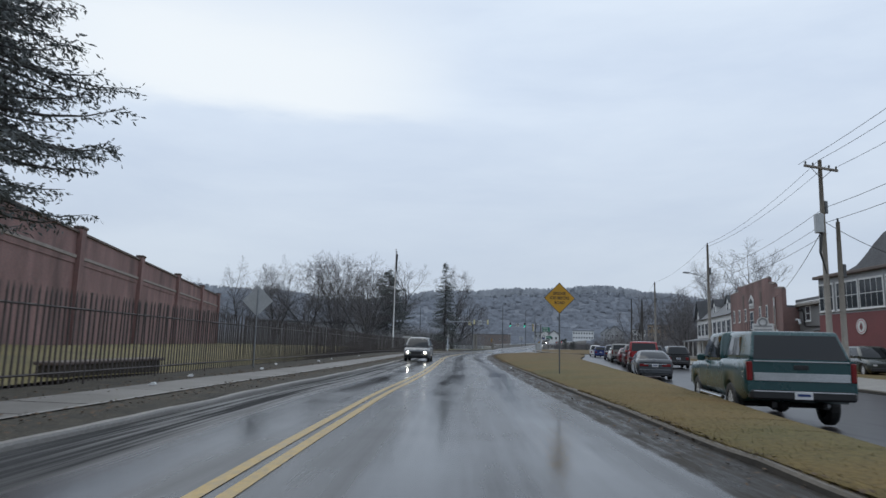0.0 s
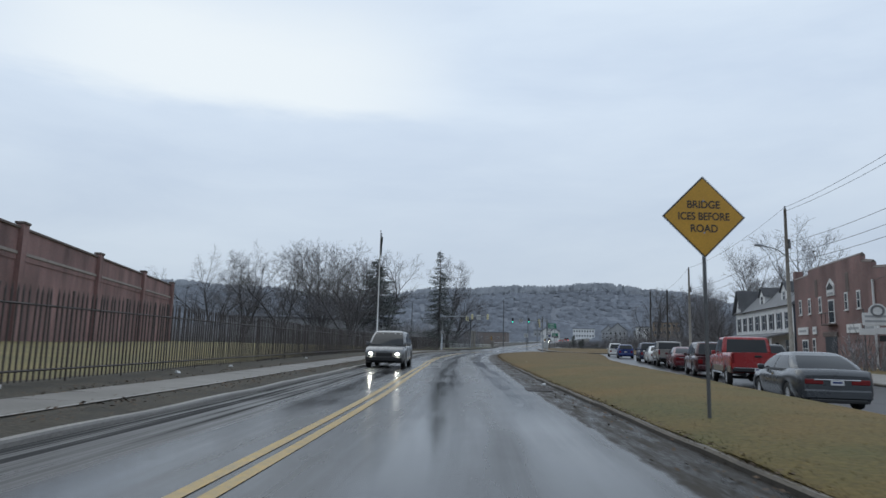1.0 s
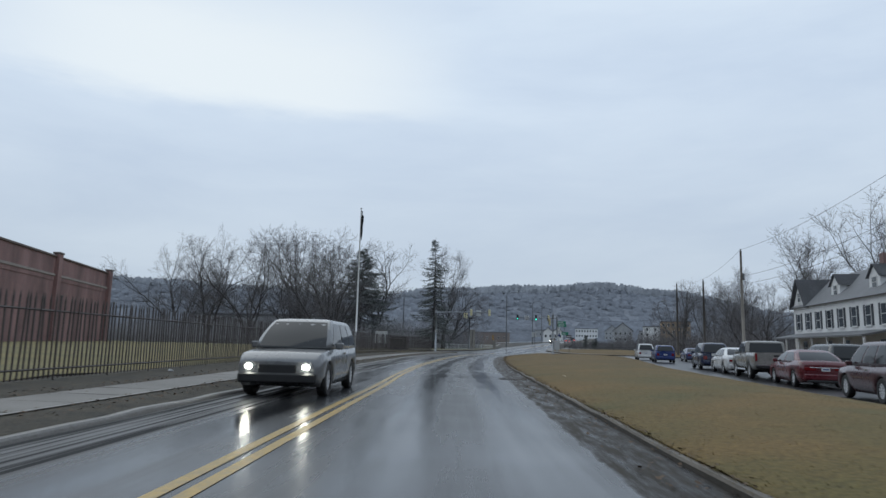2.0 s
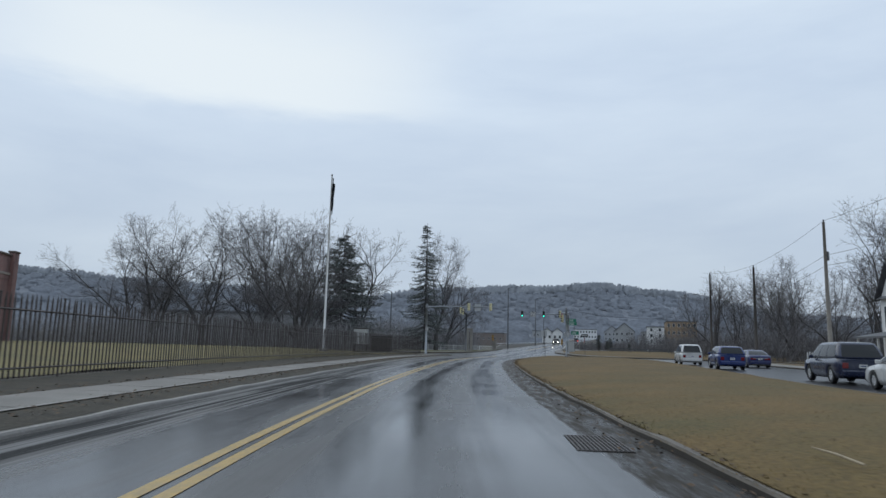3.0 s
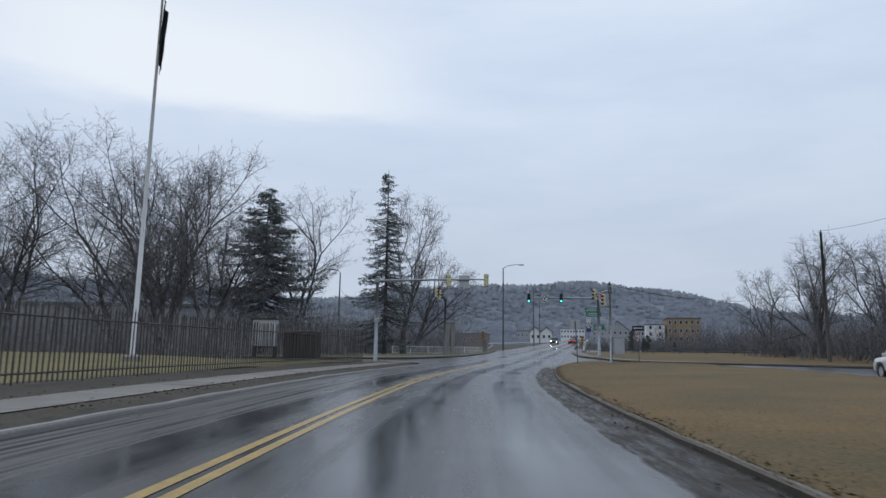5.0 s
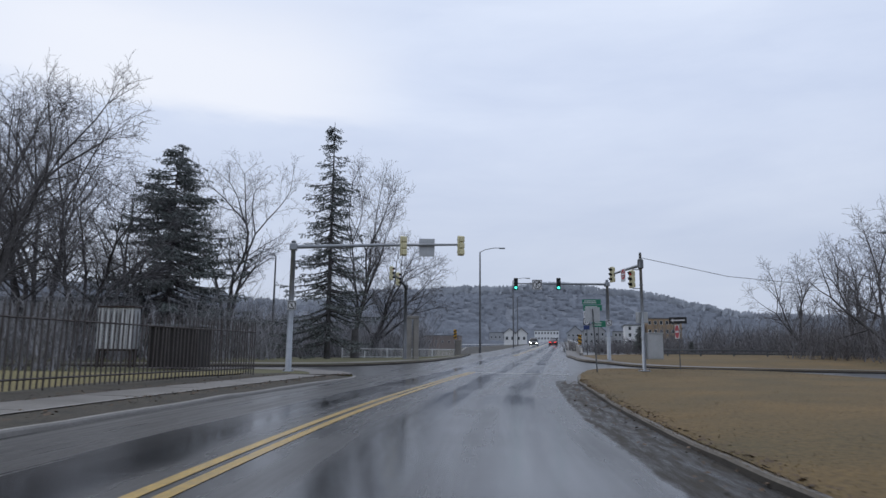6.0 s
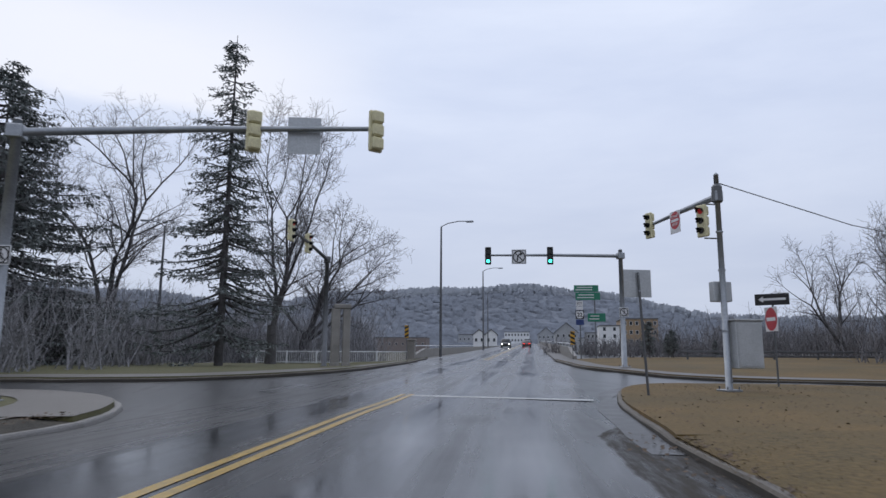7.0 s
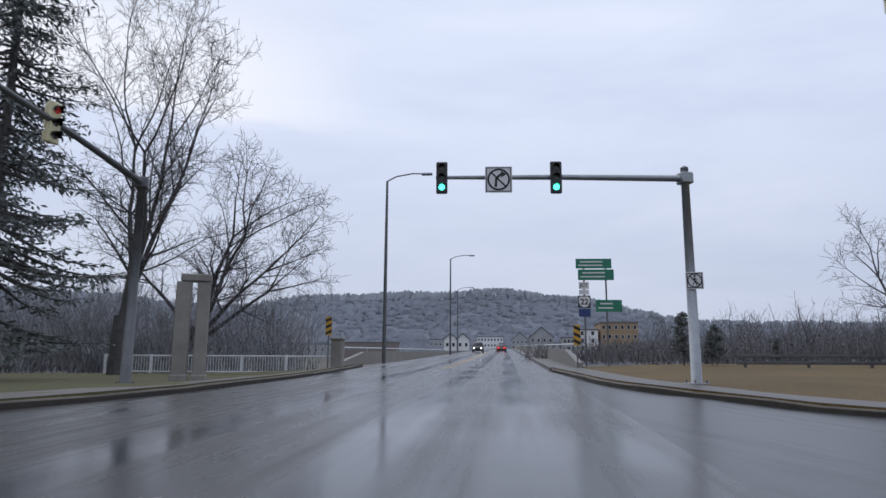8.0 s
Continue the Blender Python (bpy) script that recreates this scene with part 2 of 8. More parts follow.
    l.new(bp.outputs[0], bp2.inputs["Normal"])
    l.new(bp2.outputs[0], b.inputs["Normal"])
    if gutter:
        # broken asphalt, silt and standing water along the right-hand kerb, with a ragged edge
        kerb_uv = n.new("ShaderNodeUVMap")
        kerb_uv.uv_map = "from_kerb"
        kerb_x = n.new("ShaderNodeSeparateXYZ")
        l.new(kerb_uv.outputs[0], kerb_x.inputs[0])
        rag = n.new("ShaderNodeTexNoise")
        rag.inputs["Scale"].default_value, rag.inputs["Detail"].default_value, rag.inputs["Roughness"].default_value = 0.9, 8, 0.7
        l.new(co.outputs["Object"], rag.inputs["Vector"])
        silt_map = n.new("ShaderNodeMapping")
        silt_map.inputs["Scale"].default_value = (5.0, 0.8, 1.0)
        l.new(kerb_uv.outputs[0], silt_map.inputs["Vector"])
        silt = n.new("ShaderNodeTexNoise")
        silt.inputs["Scale"].default_value, silt.inputs["Detail"].default_value, silt.inputs["Roughness"].default_value = 1.0, 9, 0.72
        l.new(silt_map.outputs[0], silt.inputs["Vector"])
        far_off = n.new("ShaderNodeMath")
        far_off.operation = 'MULTIPLY_ADD'
        l.new(rag.outputs["Fac"], far_off.inputs[0])
        far_off.inputs[1].default_value = 0.34
        l.new(kerb_x.outputs["X"], far_off.inputs[2])
        mask = n.new("ShaderNodeMapRange")
        mask.interpolation_type = 'SMOOTHSTEP'
        mask.inputs["From Min"].default_value, mask.inputs["From Max"].default_value = 1.06, 0.98
        l.new(far_off.outputs[0], mask.inputs["Value"])
        mud = n.new("ShaderNodeValToRGB")
        mud.color_ramp.elements[0].position, mud.color_ramp.elements[0].color = 0.36, (0.014, 0.013, 0.011, 1)
        mud.color_ramp.elements[1].position, mud.color_ramp.elements[1].color = 0.68, (0.060, 0.051, 0.040, 1)
        l.new(silt.outputs["Fac"], mud.inputs["Fac"])
        paint_mix = n.new("ShaderNodeMix")
        paint_mix.data_type = 'RGBA'
        l.new(mask.outputs[0], paint_mix.inputs["Factor"])
        l.new(mul.outputs[0], paint_mix.inputs["A"])
        l.new(mud.outputs["Color"], paint_mix.inputs["B"])
        l.new(paint_mix.outputs["Result"], b.inputs["Base Color"])
        damp = n.new("ShaderNodeMapRange")
        damp.inputs["From Min"].default_value, damp.inputs["From Max"].default_value = 0.35, 0.6
        damp.inputs["To Min"].default_value, damp.inputs["To Max"].default_value = 0.16, 0.75
        l.new(silt.outputs["Fac"], damp.inputs["Value"])
        rough_mix = n.new("ShaderNodeMix")
        l.new(mask.outputs[0], rough_mix.inputs["Factor"])
        l.new(rougher.outputs[0], rough_mix.inputs["A"])
        l.new(damp.outputs[0], rough_mix.inputs["B"])
        l.new(rough_mix.outputs["Result"], b.inputs["Roughness"])
        shine = n.new("ShaderNodeMix")
        l.new(mask.outputs[0], shine.inputs["Factor"])
        l.new(less.outputs[0], shine.inputs["A"])
        shine.inputs["B"].default_value = 0.15
        l.new(shine.outputs["Result"], b.inputs["Specular IOR Level"])
        bp3 = n.new("ShaderNodeBump")
        bp3.inputs["Distance"].default_value = 0.03
        l.new(mask.outputs[0], bp3.inputs["Strength"])
        l.new(silt.outputs["Fac"], bp3.inputs["Height"])
        l.new(bp2.outputs[0], bp3.inputs["Normal"])
        l.new(bp3.outputs[0], b.inputs["Normal"])
    return m


def brickwork(name, brick, brick2, mortar, size=0.21):
    m = bpy.data.materials.new(name)
    m.use_nodes = True
    n, l = m.node_tree.nodes, m.node_tree.links
    b = n["Principled BSDF"]
    uv = n.new("ShaderNodeUVMap")
    uv.uv_map = "along"
    bt = n.new("ShaderNodeTexBrick")
    bt.inputs["Scale"].default_value = 1.0
    bt.inputs["Brick Width"].default_value, bt.inputs["Row Height"].default_value, bt.inputs["Mortar Size"].default_value = size, size * 0.36, 0.008
    bt.inputs["Color1"].default_value, bt.inputs["Color2"].default_value, bt.inputs["Mortar"].default_value = (*brick, 1), (*brick2, 1), (*mortar, 1)
    l.new(uv.outputs[0], bt.inputs["Vector"])
    stain = n.new("ShaderNodeTexNoise")
    stain.inputs["Scale"].default_value, stain.inputs["Detail"].default_value = 0.45, 8
    st = n.new("ShaderNodeMapping")
    st.inputs["Scale"].default_value = (1.0, 0.35, 1.0)
    l.new(uv.outputs[0], st.inputs["Vector"])
    l.new(st.outputs[0], stain.inputs["Vector"])
    mr = n.new("ShaderNodeMapRange")
    mr.inputs["From Min"].default_value, mr.inputs["From Max"].default_value = 0.3, 0.7
    mr.inputs["To Min"].default_value, mr.inputs["To Max"].default_value = 0.52, 1.32
    l.new(stain.outputs["Fac"], mr.inputs["Value"])
    mul = n.new("ShaderNodeVectorMath")
    mul.operation = 'SCALE'
    l.new(bt.outputs["Color"], mul.inputs[0])
    l.new(mr.outputs[0], mul.inputs["Scale"])
    l.new(mul.outputs[0], b.inputs["Base Color"])
    b.inputs["Roughness"].default_value = 0.72
    bp = n.new("ShaderNodeBump")
    bp.inputs["Strength"].default_value, bp.inputs["Distance"].default_value, bp.invert = 0.5, 0.01, True
    l.new(bt.outputs["Fac"], bp.inputs["Height"])
    l.new(bp.outputs[0], b.inputs["Normal"])
    return m


def clear_glass(name, tint, rough=0.03, through_glass=0.35, gloss=0.5):
    """A dark, glossy pane that lets part of the light through."""
    m = bpy.data.materials.new(name)
    m.use_nodes = True
    n, l = m.node_tree.nodes, m.node_tree.links
    b = n["Principled BSDF"]
    b.inputs["Base Color"].default_value = (*tint, 1)
    b.inputs["Roughness"].default_value = rough
    b.inputs["Transmission Weight"].default_value = through_glass
    b.inputs["IOR"].default_value = 1.5
    b.inputs["Specular IOR Level"].default_value = gloss
    return m


M = {
    'road': wet_asphalt("wet_asphalt", [(-1.35, 0.50), (1.25, 0.42), (2.95, 0.42)], old_side=True, gutter=True),
    'street': wet_asphalt("wet_street_asphalt", [], 0.55, 0.30),
    'gutter': shade("dirty_gutter", (0.030, 0.027, 0.023), 0.34, vary=0.5, scale=1.6, fine=25, bump=0.25),
    'kerb_pale': shade("pale_kerb_concrete", (0.21, 0.20, 0.186), 0.5, vary=0.4, scale=0.9, fine=30, bump=0.2, second=(0.16, 0.15, 0.135), spots=0.42),
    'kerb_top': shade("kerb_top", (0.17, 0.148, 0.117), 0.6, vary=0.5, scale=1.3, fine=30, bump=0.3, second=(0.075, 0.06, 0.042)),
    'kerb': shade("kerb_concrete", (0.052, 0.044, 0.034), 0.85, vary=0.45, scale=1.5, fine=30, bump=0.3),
    'walk': shade("pavement_concrete", (0.155, 0.143, 0.130), 0.55, vary=0.35, scale=0.5, second=(0.105, 0.095, 0.082), spots=0.46, fine=30, bump=0.2),
    'paving': shade("paving_concrete", (0.172, 0.162, 0.148), 0.55, vary=0.4, scale=0.9, fine=30, bump=0.2, second=(0.068, 0.061, 0.052), spots=0.47, random_tone=0.16),
    'slab': shade("bridge_concrete", (0.30, 0.28, 0.25), 0.55, vary=0.35, scale=1.2, fine=30, bump=0.2),
    'grass': shade("winter_grass", (0.172, 0.106, 0.031), 0.95, vary=0.45, scale=0.3, fine=14, bump=0.4, depth=0.02, second=(0.092, 0.082, 0.021), drift=((0.172, 0.106, 0.035), (0.088, 0.064, 0.021), 28, 80)),
    'lawn': shade("damp_lawn", (0.215, 0.172, 0.066), 0.9, vary=0.35, scale=0.4, fine=18, bump=0.4, depth=0.03, second=(0.115, 0.104, 0.038)),
    'verge': shade("verge_grass", (0.125, 0.112, 0.05), 0.95, vary=0.4, scale=0.35, fine=18, bump=0.3, depth=0.03, second=(0.085, 0.088, 0.036)),
    'dirt': shade("muddy_verge", (0.074, 0.062, 0.044), 0.9, vary=0.6, scale=1.6, fine=16, bump=0.8, depth=0.05, second=(0.026, 0.024, 0.017), spots=0.48),
    'ground': shade("valley_ground", (0.10, 0.09, 0.06), 0.9, vary=0.4, scale=0.02, fine=0.6, bump=0.0),
    # valley haze is put into these two base colours: paler and bluer than bare wood
    'hazed_hill': shade("hazed_wooded_hill", (0.192, 0.212, 0.246), 0.95, vary=0.3, scale=0.006, fine=0.2, bump=0.2, depth=2.0),
    'hazed_twig': shade("hazed_far_twigs", (0.35, 0.378, 0.42), 0.95, vary=0.22, scale=0.02, fine=0.5, bump=0.0),
    'yellow': shade("yellow_road_paint", (0.42, 0.265, 0.045), 0.36, vary=0.35, scale=6, fine=25, bump=0.15, second=(0.20, 0.14, 0.045), spots=0.38),
    'worn_white': shade("worn_white_road_paint", (0.52, 0.52, 0.50), 0.4, vary=0.3, scale=1.6, fine=25, bump=0.15, second=(0.22, 0.22, 0.21), spots=0.42),
    'white_paint': shade("white_road_paint", (0.55, 0.55, 0.53), 0.4, vary=0.3, scale=6, fine=25, bump=0.15, second=(0.25, 0.25, 0.24), spots=0.4),
    'brick': brickwork("factory_brick", (0.285, 0.150, 0.138), (0.225, 0.122, 0.114), (0.25, 0.20, 0.19)),
    'brick_hall': brickwork("hall_brick", (0.238, 0.128, 0.116), (0.188, 0.104, 0.097), (0.22, 0.185, 0.17)),
    'grey_render': shade("grey_wall_render", (0.19, 0.19, 0.19), 0.7, vary=0.25, scale=0.5, fine=12, bump=0.2, second=(0.14, 0.138, 0.135)),
    'coping': shade("weathered_coping", (0.16, 0.125, 0.11), 0.7, vary=0.4, scale=1.2, fine=20),
    'stone_band': shade("stone_band", (0.36, 0.31, 0.28), 0.7, vary=0.35, scale=1.5, fine=25),
    # black that stands for the shade inside the drain
    'pit_black': shade("drain_shade_black", (0.006, 0.006, 0.006), 0.98, vary=0.2, bump=0.0),
    'iron': shade("black_iron", (0.088, 0.074, 0.069), 0.5, vary=0.4, scale=3, fine=60, bump=0.1),
    'rust': shade("rusty_iron", (0.05, 0.032, 0.024), 0.7, vary=0.5, scale=3, fine=50, bump=0.2),
    'rust_wall': shade("rust_brown_sheet", (0.17, 0.075, 0.04), 0.6, vary=0.3, scale=0.8, fine=20),
    'slate_siding': shade("slate_blue_siding", (0.065, 0.075, 0.095), 0.6, vary=0.2, scale=0.8, fine=12),
    'pole_dark': shade("dark_pole_wood", (0.09, 0.078, 0.068), 0.85, vary=0.4, scale=2, fine=30, bump=0.3),
    'dark_wood': shade("dark_timber", (0.028, 0.024, 0.022), 0.8, vary=0.4, scale=2, fine=20, bump=0.3),
    'steel': shade("galvanised_steel", (0.36, 0.38, 0.40), 0.45, metal=0.75, vary=0.25, scale=3, fine=40, bump=0.05),
    'dark_steel': shade("weathered_steel", (0.16, 0.165, 0.17), 0.5, metal=0.6, vary=0.3, scale=3, fine=40, bump=0.05),
    'alu': shade("aluminium_back", (0.50, 0.52, 0.53), 0.45, metal=0.3, vary=0.2, scale=2, fine=30, bump=0.05),
    'sign_yellow': shade("sign_yellow", (0.62, 0.33, 0.025), 0.35, vary=0.15, scale=2, fine=40, bump=0.0),
    'sign_black': shade("sign_black", (0.015, 0.015, 0.015), 0.4, vary=0.2, bump=0.0),
    'sign_white': shade("sign_white", (0.72, 0.72, 0.72), 0.4, vary=0.12, bump=0.0),
    'sign_red': shade("sign_red", (0.48, 0.035, 0.045), 0.4, vary=0.12, bump=0.0),
    'sign_green': shade("sign_green", (0.015, 0.20, 0.115), 0.4, vary=0.15, bump=0.0),
    'sign_blue': shade("sign_blue", (0.02, 0.045, 0.17), 0.4, vary=0.15, bump=0.0),
    'signal_yellow': shade("signal_housing", (0.72, 0.66, 0.40), 0.5, vary=0.2, scale=5, bump=0.05),
    'lens_dark': shade("unlit_lens", (0.03, 0.03, 0.02), 0.2, vary=0.2, bump=0.0),
    'green_lamp': lamp_glow("green_signal", (0.06, 0.95, 0.66), 3.2),
    'red_lamp': lamp_glow("red_signal", (0.55, 0.03, 0.025), 0.12),
    'head_lamp': lamp_glow("headlamp", (1.0, 0.97, 0.86), 45.0),
    'tail_lamp': lamp_glow("tail_lamp_lit", (1.0, 0.05, 0.04), 1.8),
    'pole_wood': shade("pole_wood", (0.27, 0.24, 0.205), 0.85, vary=0.4, scale=2, fine=30, bump=0.4),
    'pole_pale': shade("pale_pole_wood", (0.33, 0.30, 0.26), 0.85, vary=0.35, scale=2, fine=30, bump=0.3),
    'cut_wood': shade("pale_cut_wood", (0.46, 0.38, 0.26), 0.8, vary=0.3, scale=4, fine=40, bump=0.2),
    'bark': shade("wet_bark", (0.115, 0.108, 0.106), 0.85, vary=0.45, scale=2, fine=14, bump=0.8, depth=0.03),
    'twig': shade("bare_twigs", (0.180, 0.171, 0.174), 0.9, vary=0.3, scale=1, fine=10, bump=0.0),
    'needle': shade("spruce_needles", (0.185, 0.207, 0.195), 0.75, vary=0.5, scale=1.5, fine=9, bump=0.0),
    'needle_blue': shade("pine_needles", (0.155, 0.172, 0.168), 0.7, vary=0.5, scale=1.5, fine=9, bump=0.0),
    'brush': shade("bare_brush", (0.34, 0.335, 0.345), 0.9, vary=0.4, scale=1, fine=8, bump=0.0),
    'brush_dark': shade("dark_bare_brush", (0.21, 0.20, 0.202), 0.9, vary=0.4, scale=1, fine=8, bump=0.0),
    'leaf_litter': shade("fallen_leaves", (0.135, 0.088, 0.052), 0.8, vary=0.5, scale=3, fine=30, bump=0.0),
    'tyre': shade("tyre_rubber", (0.018, 0.018, 0.018), 0.6, vary=0.2, scale=8, fine=60, bump=0.1),
    'rim': shade("alloy_rim", (0.68, 0.69, 0.70), 0.35, metal=0.1, vary=0.2, bump=0.0),
    'chrome': shade("chrome", (0.6, 0.6, 0.61), 0.18, metal=1.0, vary=0.1, bump=0.0),
    'black_trim': shade("black_trim", (0.02, 0.02, 0.021), 0.5, vary=0.2, bump=0.0),
    'tail_red': shade("tail_lens", (0.19, 0.010, 0.012), 0.15, vary=0.15, bump=0.0),
    'lens_clear': shade("clear_lens", (0.5, 0.5, 0.5), 0.1, vary=0.1, bump=0.0),
    'car_glass': clear_glass("car_glass", (0.012, 0.014, 0.016), 0.05, 0.0, 0.4),
    'window': clear_glass("window_glass", (0.06, 0.07, 0.08), 0.05),
    'siding': shade("white_siding", (0.80, 0.80, 0.79), 0.6, vary=0.15, scale=1, fine=15),
    'siding_grey': shade("grey_siding", (0.38, 0.39, 0.40), 0.6, vary=0.2, scale=0.6, fine=10),
    'trim_white': shade("white_trim", (0.70, 0.70, 0.69), 0.5, vary=0.12, scale=2, fine=20),
    'shutter': shade("dark_shutter", (0.02, 0.025, 0.035), 0.5, vary=0.2),
    'roof': shade("slate_roof", (0.17, 0.175, 0.185), 0.6, vary=0.35, scale=0.8, fine=12, bump=0.4),
    'red_render': shade("painted_red_wall", (0.205, 0.062, 0.064), 0.6, vary=0.25, scale=0.6, fine=15),
    'ochre': shade("ochre_render", (0.36, 0.255, 0.155), 0.7, vary=0.25, scale=0.3, fine=8),
    'cable': shade("black_cable", (0.015, 0.015, 0.016), 0.5, vary=0.1, bump=0.0),
    'rail_paint': shade("pale_rail_paint", (0.78, 0.79, 0.80), 0.5, vary=0.25, scale=2, fine=30),
    'tan_trim': shade("tan_lower_paint", (0.20, 0.16, 0.11), 0.4, vary=0.15, bump=0.0),
    'corrugated': shade("pale_corrugated_sheet", (0.72, 0.72, 0.71), 0.5, vary=0.25, scale=1.5, fine=20),
}


def paint(name, colour):
    return shade(name, colour, 0.28, vary=0.12, scale=1.2, fine=30, bump=0.0, coat=0.6)


# ---- mesh helpers ----
def finish(name, bm, material, parent=None, smooth=False):
    me = bpy.data.meshes.new(name)
    bm.normal_update()
    bm.to_mesh(me)
    bm.free()
    me.materials.append(material)
    if smooth:
        me.polygons.foreach_set("use_smooth", [True] * len(me.polygons))
    ob = new(name, me)
    if parent is not None:
        ob.parent = parent
    return ob


def part(name, bm, material, parent, label="", smooth=False):
    ob = finish(name, bm, material, parent, smooth)
    if label:
        ob["label"] = label
    return ob


def raw(name, verts, faces, material, parent=None, smooth=False):
    me = bpy.data.meshes.new(name)
    me.from_pydata(verts, [], faces)
    me.materials.append(material)
    if smooth:
        me.polygons.foreach_set("use_smooth", [True] * len(me.polygons))
    ob = new(name, me)
    if parent is not None:
        ob.parent = parent
    return ob


def thing(name, place, label, category, group="", turn=0.0):
    ob = new(name)
    ob.empty_display_size = 0.2
    ob.matrix_basis = pose(*place, 0, 0, turn)
    return tagged(ob, label, category, group)


def add_box(bm, lo, hi, bevel=0.0):
    geo = bmesh.ops.create_cube(bm, size=1.0)["verts"]
    for v in geo:
        v.co = Vector([(lo[i] + hi[i]) / 2 + v.co[i] * (hi[i] - lo[i]) for i in range(3)])
    if bevel:
        edges = {e for v in geo for e in v.link_edges}
        bmesh.ops.bevel(bm, geom=list(edges), offset=bevel, segments=1, affect='EDGES')
    return bm


def box(lo, hi, bevel=0.0):
    return add_box(bmesh.new(), lo, hi, bevel)


def tube(bm, points, radii, sides=8, cap=True):
    """A round bar along points."""
    rings = []
    pts = [Vector(p) for p in points]
    for i, p in enumerate(pts):
        d = (pts[min(i + 1, len(pts) - 1)] - pts[max(i - 1, 0)]).normalized()
        side = d.cross(Vector((0, 0, 1)) if abs(d.z) < 0.95 else Vector((1, 0, 0))).normalized()
        up = side.cross(d)
        r = radii[i] if isinstance(radii, (list, tuple)) else radii
        rings.append([bm.verts.new(p + (side * math.cos(a) + up * math.sin(a)) * r) for a in [k * math.tau / sides for k in range(sides)]])
    for a, b in zip(rings, rings[1:]):
        for k in range(sides):
            bm.faces.new((a[k], a[(k + 1) % sides], b[(k + 1) % sides], b[k]))
    if cap:
        bm.faces.new(rings[0])
        bm.faces.new(list(reversed(rings[-1])))
    return bm


def pipe(points, radii, sides=8):
    return tube(bmesh.new(), points, radii, sides)


def prism(outline, y0, y1):
    """A plate: an outline in x and z, from y0 to y1."""
    bm = bmesh.new()
    a = [bm.verts.new((x, y0, z)) for x, z in outline]
    b = [bm.verts.new((x, y1, z)) for x, z in outline]
    bm.faces.new(a)
    bm.faces.new(list(reversed(b)))
    for i in range(len(a)):
        j = (i + 1) % len(a)
        bm.faces.new((a[j], a[i], b[i], b[j]))
    bmesh.ops.recalc_face_normals(bm, faces=bm.faces)
    return bm


def lettering(name, words, size, parent, place, material, turn=(90, 0, 0)):
    """Raised letters, centred at place on the parent."""
    cu = bpy.data.curves.new(name, 'FONT')
    cu.body, cu.size, cu.align_x, cu.align_y, cu.extrude = words, size, 'CENTER', 'CENTER', 0.001
    cu.offset = size * 0.022
    tmp = bpy.data.objects.new(name, cu)
    scene.collection.objects.link(tmp)
    bpy.context.view_layer.update()
    me = bpy.data.meshes.new_from_object(tmp.evaluated_get(bpy.context.evaluated_depsgraph_get()))
    bpy.data.objects.remove(tmp)
    me.materials.clear()
    me.materials.append(material)
    ob = new(name, me)
    ob.parent = parent
    ob.matrix_basis = pose(*place, *turn)
    return ob


# ---- the lie of the land ----
STOP = Vector((19.8, 128.8))
AHEAD = Vector((0.344, 0.939)).normalized()
ACROSS = Vector((AHEAD.y, -AHEAD.x))


def rise(x, y):
    """Height of the roads: level, then a gentle climb to the bridge."""
    q = (x - STOP.x) * AHEAD.x + (y - STOP.y) * AHEAD.y
    t = max(0.0, min(1.0, (q + 4) / 20))
    z = 0.36 * t * t * (3 - 2 * t) + 0.021 * max(0.0, min(q, 260) - 14)
    # the left bank stays low beside the bridge ramp
    d = (x - STOP.x) * ACROSS.x + (y - STOP.y) * ACROSS.y
    low = max(0.0, min(1.0, (-5.2 - d) / 2.5)) * max(0.0, min(1.0, (q - 6) / 12))
    z = z * (1 - low) + min(z, 0.22) * low
    # so does the slip road round the island
    slip = max(0.0, min(1.0, (d - 6.0) / 3.0)) * max(0.0, min(1.0, (16.0 - q) / 7.0))
    return z * (1 - slip) + min(z, 0.09) * slip


def smooth_line(knots, step=1.0):
    """A smooth run of points through the knots (Catmull-Rom)."""
    k = [Vector(p) for p in knots]
    k = [k[0] * 2 - k[1]] + k + [k[-1] * 2 - k[-2]]
    out = []
    for i in range(1, len(k) - 2):
        n = max(1, int((k[i + 1] - k[i]).length / step))
        for j in range(n):
            t = j / n
            a, b, c, d = k[i - 1], k[i], k[i + 1], k[i + 2]
            out.append(0.5 * ((2 * b) + (c - a) * t + (2 * a - 5 * b + 4 * c - d) * t * t + (3 * b - a - 3 * c + d) * t ** 3))
    out.append(k[-2])
    return out


# the double yellow line: the spine of the road
SPINE = smooth_line([(-9.5, -70), (-5.6, -30), (-2.68, 0), (-1.73, 9), (-1.14, 14), (-0.42, 19), (0.25, 24), (0.93, 29.5), (1.52, 35), (2.4, 43), (3.1, 49), (3.7, 55), (4.28, 60), (5.2, 67), (6.95, 78), (9.5, 92.5), (12.5, 106), (17.1, 121), STOP,
                     STOP + AHEAD * 30, STOP + AHEAD * 60, STOP + AHEAD * 110, STOP + AHEAD * 180, STOP + AHEAD * 270])
LENGTHS = [0.0]
for a, b in zip(SPINE, SPINE[1:]):
    LENGTHS.append(LENGTHS[-1] + (b - a).length)
S_STOP = min(zip(SPINE, LENGTHS), key=lambda e: (e[0] - STOP).length)[1]


